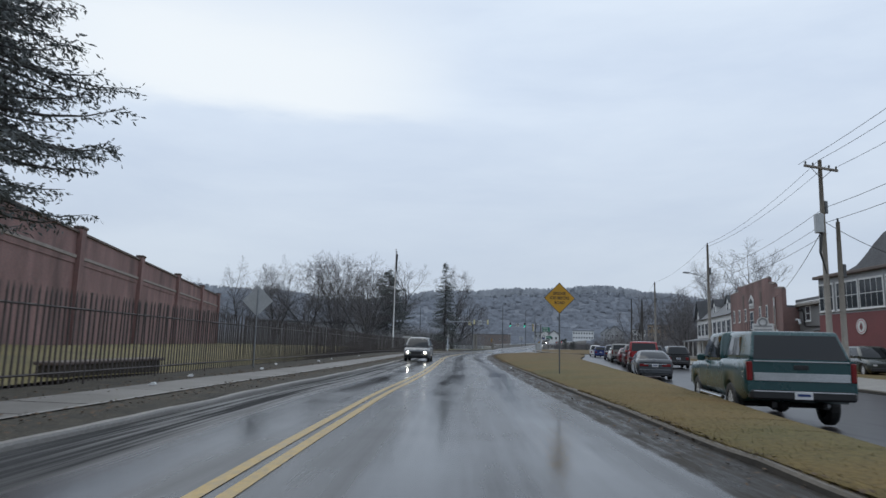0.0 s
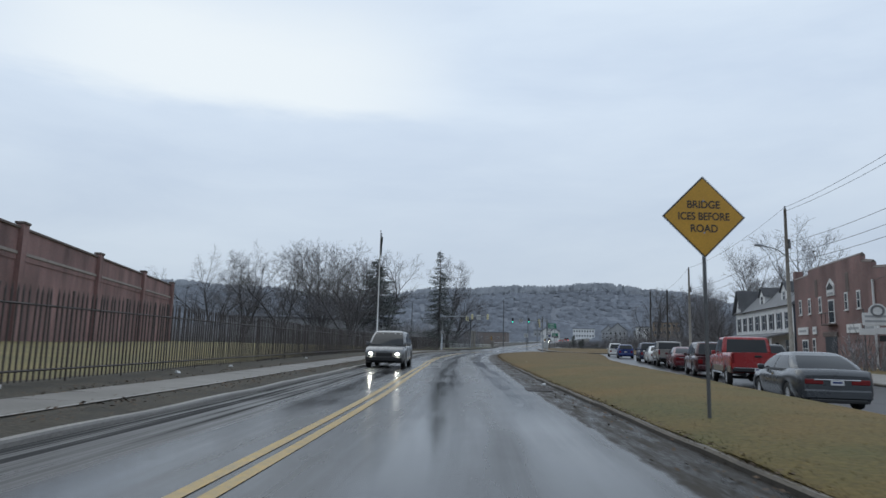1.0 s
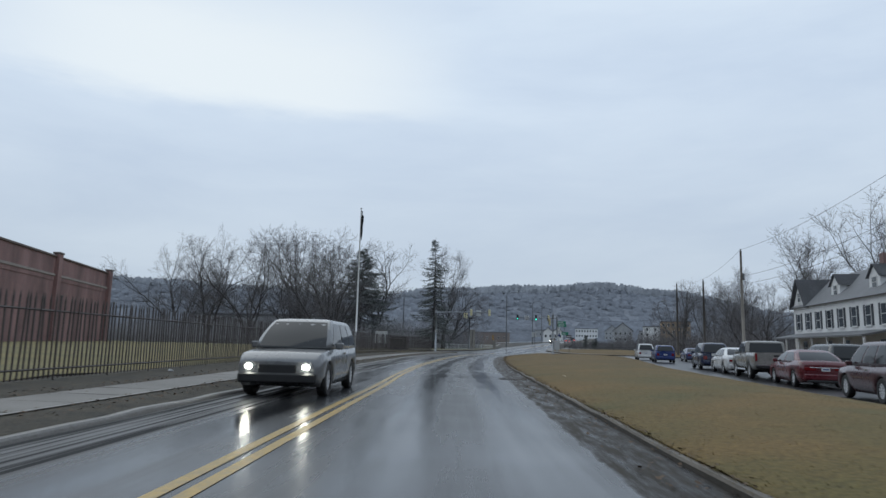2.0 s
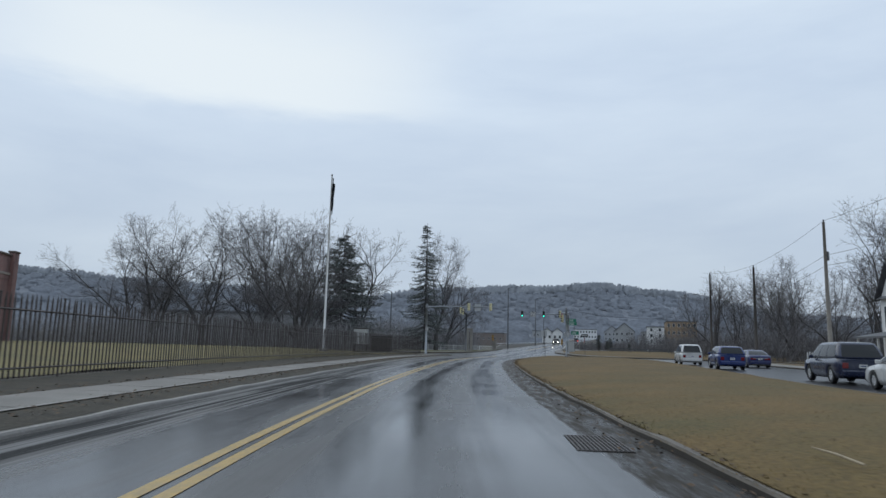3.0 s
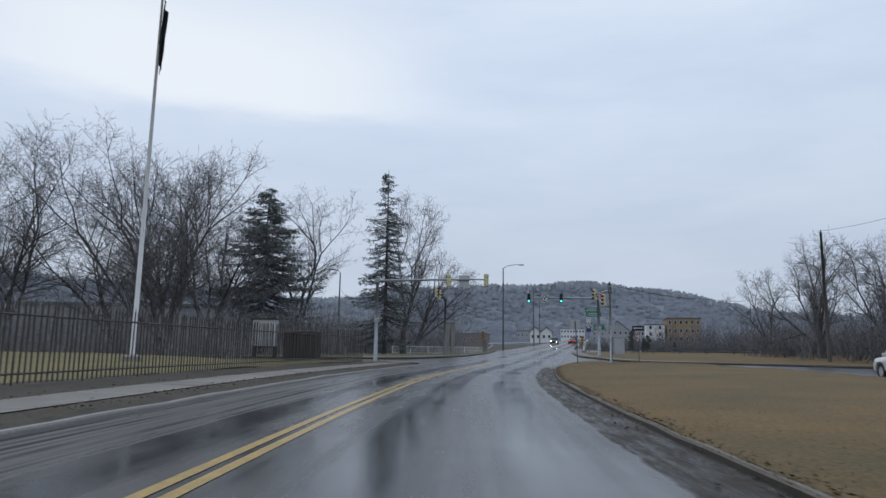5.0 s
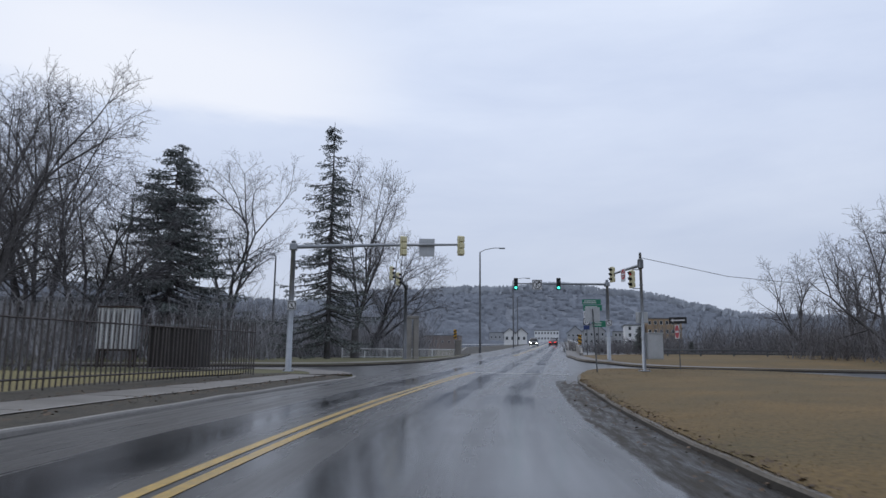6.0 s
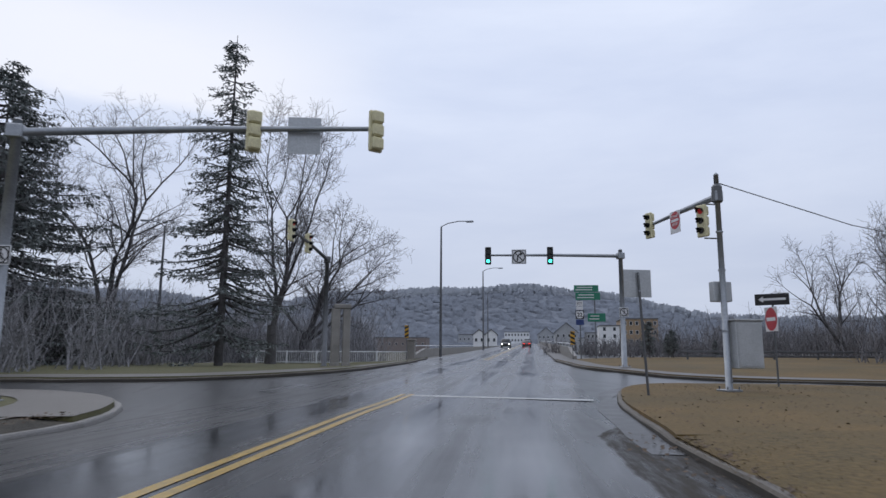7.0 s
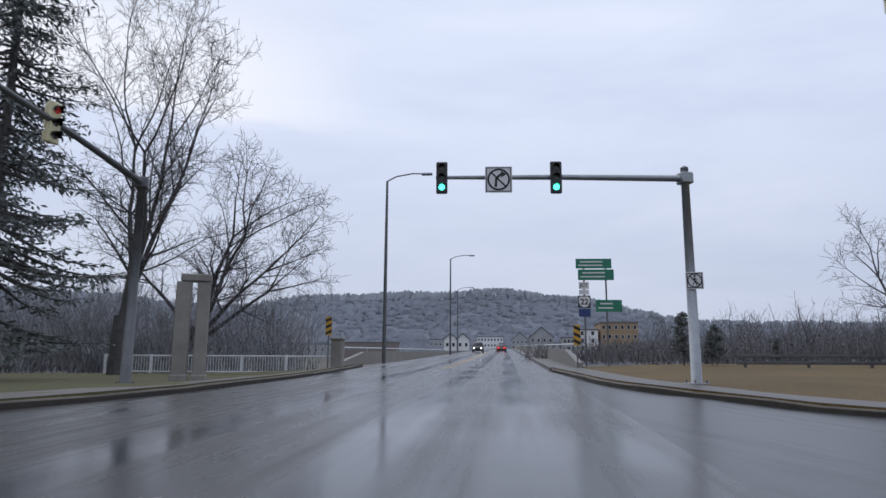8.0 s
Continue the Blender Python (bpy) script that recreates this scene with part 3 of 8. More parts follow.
def side_of(i, d):
    """The point d metres to the right of the spine's point i."""
    t = (SPINE[min(i + 1, len(SPINE) - 1)] - SPINE[max(i - 1, 0)]).normalized()
    return SPINE[i] + Vector((t.y, -t.x)) * d


def run(values, y):
    """Value at y from (y, value) pairs, straight between them."""
    for (a, p), (b, q) in zip(values, values[1:]):
        if y <= b:
            return p + (q - p) * max(0.0, min(1.0, (y - a) / (b - a)))
    return values[-1][1]


EDGE_LEFT = [(-70, 2.95), (10, 2.95), (50, 3.0), (64, 3.1), (90, 3.5), (105, 3.7), (121, 3.9)]
NARROW = [(9, 0.0), (13, 0.03), (18.6, 0.25), (24, 0.38), (29, 0.44), (34, 0.43), (43, 0.3), (49, 0.25), (55, 0.08), (60, 0.0)]


def edge_right(y):
    """Offset of the right-hand kerb's face from the spine."""
    return 4.85 - run(NARROW, y)




def band(name, rows, material, uv=None):
    """A sheet over rows of points (x, y, z), each row as long as the others; uv: (across, along) of each."""
    w = len(rows[0])
    verts = [p for r in rows for p in r]
    faces = [(i * w + j, i * w + j + 1, (i + 1) * w + j + 1, (i + 1) * w + j) for i in range(len(rows) - 1) for j in range(w - 1)]
    me = bpy.data.meshes.new(name)
    me.from_pydata(verts, [], faces)
    if uv:
        flat = [c for r in uv for c in r]
        layer = me.uv_layers.new(name="along")
        for lp in me.loops:
            layer.data[lp.index].uv = flat[lp.vertex_index]
    me.materials.append(material)
    me.polygons.foreach_set("use_smooth", [True] * len(me.polygons))
    if me.polygons and me.polygons[len(me.polygons) // 2].normal.z < 0:
        me.flip_normals()
    return new(name, me)


def strip(name, stations, offsets, lift, material):
    """A sheet along the spine, between offsets from it; lift(k) raises its k-th column."""
    rows, uv = [], []
    for i in stations:
        p = SPINE[i]
        offs = offsets(p.y)
        row, u = [], []
        for k, d in enumerate(offs):
            q = side_of(i, d)
            row.append((q.x, q.y, rise(q.x, q.y) + lift[k]))
            u.append((d, LENGTHS[i]))
        rows.append(row)
        uv.append(u)
    return band(name, rows, material, uv)


NEAR = [i for i, p in enumerate(SPINE) if p.y <= 128.9]
TO_CORNER = [i for i, p in enumerate(SPINE) if p.y <= 121.5]
ALL = list(range(len(SPINE)))


def area(name, outline, lift, material, skirt=0.3, uv=True):
    """A raised, level-topped piece of ground with upright edges, which follows the lie of the land."""
    bm = bmesh.new()
    top = [bm.verts.new((x, y, 0)) for x, y in outline]
    f = bm.faces.new(top)
    if f.normal.z < 0 or sum((outline[i][0] - outline[i - 1][0]) * (outline[i][1] + outline[i - 1][1]) for i in range(len(outline))) > 0:
        f.normal_flip()
    bmesh.ops.triangulate(bm, faces=bm.faces[:])
    for q in range(-4, 60, 4):
        o = STOP + AHEAD * q
        bmesh.ops.bisect_plane(bm, geom=bm.verts[:] + bm.edges[:] + bm.faces[:], plane_co=(o.x, o.y, 0), plane_no=(AHEAD.x, AHEAD.y, 0))
    rim = [e for e in bm.edges if e.is_boundary]
    low = bmesh.ops.extrude_edge_only(bm, edges=rim)["geom"]
    low_verts = {v for v in low if isinstance(v, bmesh.types.BMVert)}
    for v in bm.verts:
        v.co.z = rise(v.co.x, v.co.y) + lift - (skirt if v in low_verts else 0)
    if uv:
        layer = bm.loops.layers.uv.new("along")
        for face in bm.faces:
            for lp in face.loops:
                lp[layer].uv = (lp.vert.co.x, lp.vert.co.y)
    return finish(name, bm, material)


def street_dip(x, y):
    """The side street lies a little lower where it leaves the main road."""
    t = max(0.0, min(1.0, (78 - y) / 50))
    near = max(0.0, min(1.0, (30 - y) / 12))
    u = max(0.0, min(1.0, (x - (3.2 - 0.9 * near + 0.26 * y)) / (1.2 - 0.4 * near)))
    return -(0.28 - 0.06 * near) * t * t * (3 - 2 * t) * u * u * (3 - 2 * u)


def kerb_line(name, line, width=0.15, height=0.12, label="", deep=0.05, material=None, dip=False):
    """A kerb of stones along a line of points, on its right hand."""
    rows = []
    for i, p in enumerate(line):
        t = (line[min(i + 1, len(line) - 1)] - line[max(i - 1, 0)]).normalized()
        n = Vector((t.y, -t.x))
        wob = 0.03 * noise.noise((p.x * 0.7, p.y * 0.7, 3.1))
        z = rise(p.x, p.y) + (street_dip(p.x, p.y) if dip else 0.0)
        a, b, c, d = p + n * (wob - 0.02), p + n * wob, p + n * (wob + 0.02), p + n * width
        h = height + 0.028 * noise.noise((p.x * 0.55, p.y * 0.55, 0.0))
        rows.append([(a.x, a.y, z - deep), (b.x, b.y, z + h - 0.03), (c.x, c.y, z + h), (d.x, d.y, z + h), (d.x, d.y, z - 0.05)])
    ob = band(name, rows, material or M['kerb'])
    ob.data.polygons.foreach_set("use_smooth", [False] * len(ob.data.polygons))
    # with no material given, the front face is darker than top and back
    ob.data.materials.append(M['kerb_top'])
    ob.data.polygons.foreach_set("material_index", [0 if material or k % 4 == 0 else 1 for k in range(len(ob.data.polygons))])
    return tagged(ob, label or "worn grey concrete kerb along the wet road", "kerb", kind="structure")


# ground to the horizon, with the hills round the valley
def hill_height(x, y):
    d = math.hypot(x - 30, y - 120)
    a = math.degrees(math.atan2(x - 0, y - 40))
    far = 0.5 + 0.5 * math.tanh((d - 700) / 170)
    ridge = 86 + 12 * noise.noise((a * 0.055, 2.0, 0.0)) + 7 * noise.noise((a * 0.17, 5.0, 0.0))
    ridge += run([(-180, 10), (-90, 10), (-40, -8), (-22, -6), (-12, -12), (-6, -22), (0, -18), (6, 0), (12, 6), (20, 10), (27, -18), (34, -42), (50, -40), (90, 0), (180, 10)], a)
    return far * ridge


rings = [0, 6, 14, 26, 45, 75, 120, 180, 240, 300, 360, 430, 500, 560, 620, 680, 740, 800, 860, 920, 1000, 1150, 1400, 2000, 3500]
spokes = 288
g_verts, g_faces = [(20, 90, -0.35)], []
for r in rings[1:]:
    for k in range(spokes):
        a = k * math.tau / spokes
        x, y = 20 + r * math.sin(a), 90 + r * math.cos(a)
        z = -0.35 + (hill_height(x, y) if r > 300 else 0)
        if r > 180:
            z += 2.0 * noise.noise((x * 0.02, y * 0.02, 7.0)) * min(1, (r - 180) / 300)
        g_verts.append((x, y, z))
for k in range(spokes):
    g_faces.append((0, 1 + (k + 1) % spokes, 1 + k))
for i in range(len(rings) - 2):
    for k in range(spokes):
        a, b = 1 + i * spokes + k, 1 + i * spokes + (k + 1) % spokes
        g_faces.append((a, b, b + spokes, a + spokes))
ground = raw("ground", g_verts, g_faces, M['ground'], smooth=True)
# the far slopes take the haze-paled colour
ground.data.materials.append(M['hazed_hill'])
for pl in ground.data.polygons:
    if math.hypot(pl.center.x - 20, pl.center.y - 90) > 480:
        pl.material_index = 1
if ground.data.polygons[spokes * 3].normal.z < 0:
    ground.data.flip_normals()
tagged(ground, "brown valley floor rising to grey wooded winter hills", "ground", kind="structure")

# asphalt under the whole crossing and the side street
plate_rows, plate_uv = [], []
plate_x = [-40, -20, -8, 0] + [1.0 * k for k in range(2, 30)] + [32, 40, 50, 62]
for yy in np.arange(-70, 176, 3.0):
    plate_rows.append([(x, yy, rise(x, yy) + street_dip(x, yy) - 0.012) for x in plate_x])
    plate_uv.append([(x, yy) for x in plate_x])
street = tagged(band("side_street", plate_rows, M['street'], plate_uv), "wet dark asphalt of the side streets and crossing", "road", kind="structure")

# the main carriageway and the bridge deck
road = strip("road", ALL, lambda y: ([-run(EDGE_LEFT, y)] if y < 128.9 else [-4.8]) + [-1.6, 0.0, 1.4, 2.8, edge_right(y) - 0.8 if y < 128.9 else 4.4, edge_right(y) + 0.03 if y < 128.9 else 4.78], [0, 0.015, 0.02, 0.02, 0.015, 0.0, -0.004], M['road'])
tagged(road, "wet grey asphalt main road with darker wheel tracks", "road", kind="structure")
from_kerb = road.data.uv_layers.new(name="from_kerb")
along_uv = road.data.uv_layers["along"]
for lp in road.data.loops:
    c = road.data.vertices[lp.vertex_index].co
    d, s = along_uv.data[lp.index].uv
    from_kerb.data[lp.index].uv = (edge_right(c.y) - d + 4.0 * max(0.0, min(1.0, (c.y - 120.5) / 2.5)), s)
# road markings
for k, d in enumerate((-0.06, -0.30)):
    line = strip("centre_line", [i for i in NEAR], lambda y, d=d: [d - 0.068, d + 0.068], [0.026, 0.026], M['yellow'])
    tagged(line, "worn yellow double centre line on wet asphalt", "road marking", "double centre line", "structure")


def painted_bar(name, a, b, width, lift=0.026, material=None, label="worn white line painted on the wet asphalt"):
    a, b = Vector(a), Vector(b)
    t = (b - a).normalized()
    n = Vector((t.y, -t.x)) * width / 2
    count = max(2, int((b - a).length / 2))
    rows = []
    for i in range(count + 1):
        p = a.lerp(b, i / count)
        rows.append([(q.x, q.y, rise(q.x, q.y) + lift) for q in (p - n, p + n)])
    return tagged(band(name, rows, material or M['white_paint']), label, "road marking", kind="structure")


painted_bar("stop_line", (19.65, 128.4), (23.85, 126.1), 0.36, label="worn white stop line across the lane", material=M['worn_white'])
for d in (-0.06, -0.31):
    for k in range(24):
        a = STOP + AHEAD * (30 + k * 8) + ACROSS * d
        painted_bar("bridge_centre_line", a, a + AHEAD * 8, 0.12, material=M['yellow'], label="yellow double centre line on the bridge")

# right-hand kerb, and the grass island between road and side street
island_kerb = [side_of(i, edge_right(SPINE[i].y)) for i in NEAR if SPINE[i].y <= 120.5]
nose = smooth_line([island_kerb[-1], (23.65, 124.3), (24.45, 126.0), (25.15, 127.4), (26.0, 128.8), (27.3, 130.1), (29.1, 130.8), (31.4, 130.5), (33.6, 129.2), (35.2, 126.6), (35.8, 123.0), (35.2, 117.0)], 0.7)
island_back = smooth_line([(35.2, 117.0), (31.6, 105.0), (27.4, 91.5), (23.4, 79.2), (19.8, 68.0), (16.4, 55.0), (13.8, 44.0), (10.7, 31.0), (8.9, 23.0), (6.9, 15.0), (4.9, 7.0), (2.6, -2.0), (0.5, -12)], 1.5)
front = island_kerb + nose[1:]
front = [p for p in front if p.y > -12]
kerb_line("kerb", front, width=0.12, height=0.082, label="worn grey concrete kerb round the grass island")
kerb_line("kerb", island_back, height=0.17, deep=0.35, label="low concrete kerb along the side street")


def inset(line, d):
    out = []
    for i, p in enumerate(line):
        t = (line[min(i + 1, len(line) - 1)] - line[max(i - 1, 0)]).normalized()
        out.append(p + Vector((t.y, -t.x)) * d)
    return out


def gutter_strip(name, a, b, lift, material, label, ragged=0.0):
    """A strip of the gutter round the nose, from a to b metres out from the kerb's face."""
    rows = []
    for i, (p, q) in enumerate(zip(inset(front[-len(nose) - 1:], -a), inset(front[-len(nose) - 1:], -b))):
        w = ragged * noise.noise((p.y * 0.4, a, 0.0))
        p, q = p.lerp(q, w), q.lerp(p, ragged * noise.noise((p.y * 0.5, b, 4.0)))
        m = p.lerp(q, 0.5)
        rows.append([(e.x, e.y, rise(e.x, e.y) + h) for e, h in zip((p, m, q), lift)])
    return tagged(band(name, rows, material), label, "gutter", kind="structure")


gutter_strip("gutter", 0.42, -0.02, [0.004, 0.005, 0.004], M['gutter'], "dark silty gutter round the island's nose", 0.5)
# the turf, gently domed, ragged where it overhangs the kerb
back_pts = list(reversed(island_back))
rows, uv = [], []
long_front = [p for p in island_kerb if p.y > -11.5]
for p in inset(long_front, 0.08):
    b = min(back_pts, key=lambda e: abs(e.y - p.y + (e.x - p.x) * 0.28))
    row = []
    for k in range(13):
        t = k / 12
        q = p.lerp(b, t)
        w = (b - p).length
        z = 0.094 + 0.09 * t + 0.17 * math.sin(math.pi * t) ** 0.7 * min(1, w / 6) + 0.03 * noise.noise((q.x * 0.8, q.y * 0.8, 0.4))
        row.append((q.x, q.y, rise(q.x, q.y) + z))
    rows.append(row)
island = tagged(band("grass_island", rows, M['grass']), "flat island of brown winter grass behind the kerb", "grass", kind="structure")
last = [Vector((p[0], p[1])) for p in rows[-1]]
head_outline = [(p.x, p.y) for p in last[:1]] + [(p.x, p.y) for p in inset(nose, 0.115)[1:]]
tail = [p for p in island_back if p.y > last[-1].y + 0.2]
head_outline += [(p.x, p.y) for p in tail[1:]] + [(p.x, p.y) for p in reversed(last[1:])]
tagged(area("grass_island", head_outline, 0.135, M['grass']), "brown winter grass at the island's rounded nose", "grass", kind="structure")

# left-hand side: kerb, muddy strip, pavement, verge, lawn
kerb_left = [side_of(i, -run(EDGE_LEFT, SPINE[i].y)) for i in TO_CORNER]
corner_left = smooth_line([kerb_left[-1], (13.4, 123.6), (12.9, 126.4), (11.4, 129.0), (8.6, 130.8), (3.0, 131.8), (-38, 134)], 0.8)
left_line = kerb_left + corner_left[1:]
kerb_line("kerb", list(reversed(left_line)), 0.14, 0.08, "pale worn concrete kerb beside the muddy strip", material=M['kerb_pale'])


def left_strip(name, d0, d1, lift, material, label, category, columns=4):
    ob = strip(name, TO_CORNER, lambda y: [-(run(EDGE_LEFT, y) + d0 + (d1 - d0) * k / columns) for k in range(columns + 1)], [lift[0] + (lift[1] - lift[0]) * k / columns for k in range(columns + 1)], material)
    return tagged(ob, label, category, kind="structure")


left_strip("muddy_strip", 0.13, 1.0, (0.076, 0.15), M['dirt'], "muddy leaf-strewn strip behind the kerb", "verge")
# narrow strip, paler than the slabs, on the roadside edge
left_strip("pavement_edge", 0.95, 1.04, (0.166, 0.170), M['kerb_pale'], "pale strip along the pavement's roadside edge", "pavement", 1)
left_pavement = left_strip("pavement", 1.04, 2.35, (0.150, 0.165), M['dirt'], "damp grey concrete pavement beside the road", "pavement")
FENCE = smooth_line([(-10.6, -22), (-8.9, 0), (-7.3, 18), (-5.7, 34), (-4.3, 50), (-2.9, 66), (-0.9, 80), (2.0, 96), (5.6, 110), (9.5, 120.8)], 1.2)


def fence_x(y):
    return min(FENCE, key=lambda p: abs(p.y - y)).x


rows, rows2 = [], []
for i in TO_CORNER:
    p = SPINE[i]
    a = side_of(i, -(run(EDGE_LEFT, p.y) + 2.35))
    fx = min(fence_x(a.y), a.x - 0.6)
    b = Vector((fx - 0.5, a.y + 0.4))
    rows.append([(q.x, q.y, rise(q.x, q.y) + 0.15 + 0.05 * t + 0.05 * noise.noise((q.x, q.y, 1.0))) for t, q in [(k / 6, a.lerp(b, k / 6)) for k in range(7)]])
    c = Vector((-45 + 0.1 * a.y, a.y + 6))
    rows2.append([(q.x, q.y, rise(q.x, q.y) + 0.20 + 0.40 * min(1.0, t * 2.2) * min(1.0, (121.5 - a.y) / 4) + 0.10 * noise.noise((q.x * 0.2, q.y * 0.2, 1.0))) for t, q in [(k / 14, b.lerp(c, (k / 14) ** 1.3)) for k in range(15)]])
tagged(band("verge", rows, M['dirt']), "dark muddy verge with fallen leaves under the railings", "verge", kind="structure")
tagged(band("lawn", rows2, M['lawn']), "damp yellow-green lawn behind the iron railings", "lawn", kind="structure")
lc = [(p.x, p.y) for p in inset(list(reversed(corner_left)), 0.15)][::-1]
corner_out = [lc[0]] + lc[1:] + [(-38, 128.5), (-28, 126.0), (rows2[-1][6][0], rows2[-1][6][1]), (rows[-1][6][0], rows[-1][6][1]), (rows[-1][0][0], rows[-1][0][1])]
tagged(area("corner_verge", corner_out, 0.16, M['verge']), "patchy grass on the street corner", "verge", kind="structure")
# concrete pavement round the corner
wrap = smooth_line([kerb_left[-1], (13.4, 123.6), (12.9, 126.4), (11.4, 129.0), (8.6, 130.8), (3.0, 131.8)], 0.8)
wrap_in = inset(wrap, -1.9)
wrap_k = inset(wrap, -0.16)
tagged(band("corner_pavement", [[(a.x, a.y, rise(a.x, a.y) + 0.172), (b.x, b.y, rise(b.x, b.y) + 0.178)] for a, b in zip(wrap_k, wrap_in)], M['walk']), "damp concrete pavement round the corner", "pavement", kind="structure")

# far corners: left bank with the pylons, right bank with the signal mast
far_left = smooth_line([(-38, 139.5), (2.0, 137.2), (9.0, 136.3), (12.8, 136.4), (15.9, 138.2), (18.3, 141.0), (20.6, 145.2), (23.0, 150.6), (24.5, 155.0), (26.3, 160.5)], 0.8)
kerb_line("kerb", list(reversed(far_left)), label="concrete kerb on the far side of the crossing")
fl = [(p.x, p.y) for p in inset(far_left, -0.15)]
bridge_l = STOP + AHEAD * 33 - ACROSS * 4.95
tagged(area("far_verge", fl + [(bridge_l.x, bridge_l.y), (23.6, 160.6), (12.6, 163.6), (-38, 166)], 0.155, M['verge']), "green-brown grass bank across the side road", "verge", kind="structure")
fw_a, fw_b = inset(far_left, -0.17), inset(far_left, -1.9)
tagged(band("far_pavement", [[(a.x, a.y, rise(a.x, a.y) + 0.165), (b.x, b.y, rise(b.x, b.y) + 0.172)] for a, b in zip(fw_a, fw_b)], M['walk']), "pale concrete pavement round the far corner", "pavement", kind="structure")
far_right = smooth_line([(62, 107), (52.5, 117.5), (44.0, 125.6), (38.5, 130.4), (35.6, 132.5), (33.9, 134.0), (32.6, 135.9), (31.6, 138.6), (31.1, 141.5), (31.5, 144.5), (32.6, 148.4), (33.9, 153.2), (34.15, 153.95)], 0.8)
kerb_line("kerb", far_right, label="concrete kerb round the far street corner")
fr = [(p.x, p.y) for p in inset(far_right, 0.15)]
bridge_r = STOP + AHEAD * 29 + ACROSS * 4.95
tagged(area("far_verge", fr + [(bridge_r.x, bridge_r.y), (42.0, 158.0), (62, 158)], 0.155, M['grass']), "brown grass bank beside the bridge", "verge", kind="structure")
fr_a, fr_b = inset(far_right, 0.17), inset(far_right, 1.3)
tagged(band("far_pavement", [[(a.x, a.y, rise(a.x, a.y) + 0.165), (b.x, b.y, rise(b.x, b.y) + 0.172)] for a, b in zip(fr_a, fr_b)], M['walk']), "pale concrete pavement on the far corner", "pavement", kind="structure")
# right side of the side street
street_far = smooth_line([(10.5, -12), (15.0, 12), (17.6, 22.5), (21.0, 35), (27.0, 56), (36.0, 88), (45, 116), (50.5, 116.4), (62, 104)], 1.5)
right_out = [(p.x, p.y) for p in inset(street_far, 2.5)]
kerb_line("kerb", street_far, height=0.12, deep=0.15, dip=True, label="concrete kerb in front of the houses")
tagged(area("front_yard", right_out + [(62, -12)], 0.14, M['grass'], 0.6), "brown winter grass in front of the houses", "yard", kind="structure")
wa, wb = inset(street_far, 0.14), inset(street_far, 2.6)
tagged(band("pavement", [[(q.x, q.y, rise(q.x, q.y) + 0.117 + 0.03 * t + (1 - t) * street_dip(a.x, a.y)) for t in (0, 0.33, 0.67, 1) for q in [a.lerp(b, t)]] for a, b in zip(wa, wb)], M['slab']), "pale concrete pavement before the houses", "pavement", kind="structure")

# ---- factory behind the railings ----
def wall_uv(bm):
    """Brick courses along each wall: metres along it, and up."""
    bm.normal_update()
    layer = bm.loops.layers.uv.new("along")
    for f in bm.faces:
        n = f.normal
        for lp in f.loops:
            c = lp.vert.co
            lp[layer].uv = (c.x, c.y) if abs(n.z) > 0.7 else ((c.y, c.z) if abs(n.x) > abs(n.y) else (c.x, c.z))
    return bm


def factory():
    # local y runs along the front, which looks towards +x
    f = thing("factory_building", (-19.6, 0, 0.1), "long dark red brick factory with piers and parapet", "factory", turn=math.degrees(math.atan(0.1)))
    y0, y1, h = -24.0, 113.4, 8.8
    part("wall", wall_uv(box((-30, y0, 0), (0, y1, h - 0.2))), M['brick'], f)
    part("coping", box((-30.1, y0 - 0.1, h - 0.2), (0.14, y1 + 0.1, h), 0.03), M['coping'], f, "dark weathered coping")
    spots = [-18, -2, 14.4, 30.6, 47.0, 63.4, 80.4, 97.0, 112.9]
    for y in spots:
        p = part("pier", wall_uv(box((-0.2, y - 0.45, 0), (0.34, y + 0.45, h + 0.15))), M['brick'], f)
        part("pier_cap", box((-0.3, y - 0.55, h + 0.15), (0.42, y + 0.55, h + 0.34), 0.04), M['coping'], p, "stone pier cap")
    for a, b in zip(spots, spots[1:]):
        part("stone_band", box((0.0, a + 0.46, 6.75), (0.13, b - 0.46, 6.98), 0.02), M['stone_band'], f, "pale stone string course")
        part("brick_band", wall_uv(box((0.0, a + 0.46, 6.35), (0.06, b - 0.46, 6.74))), M['brick'], f)
    return f


factory()


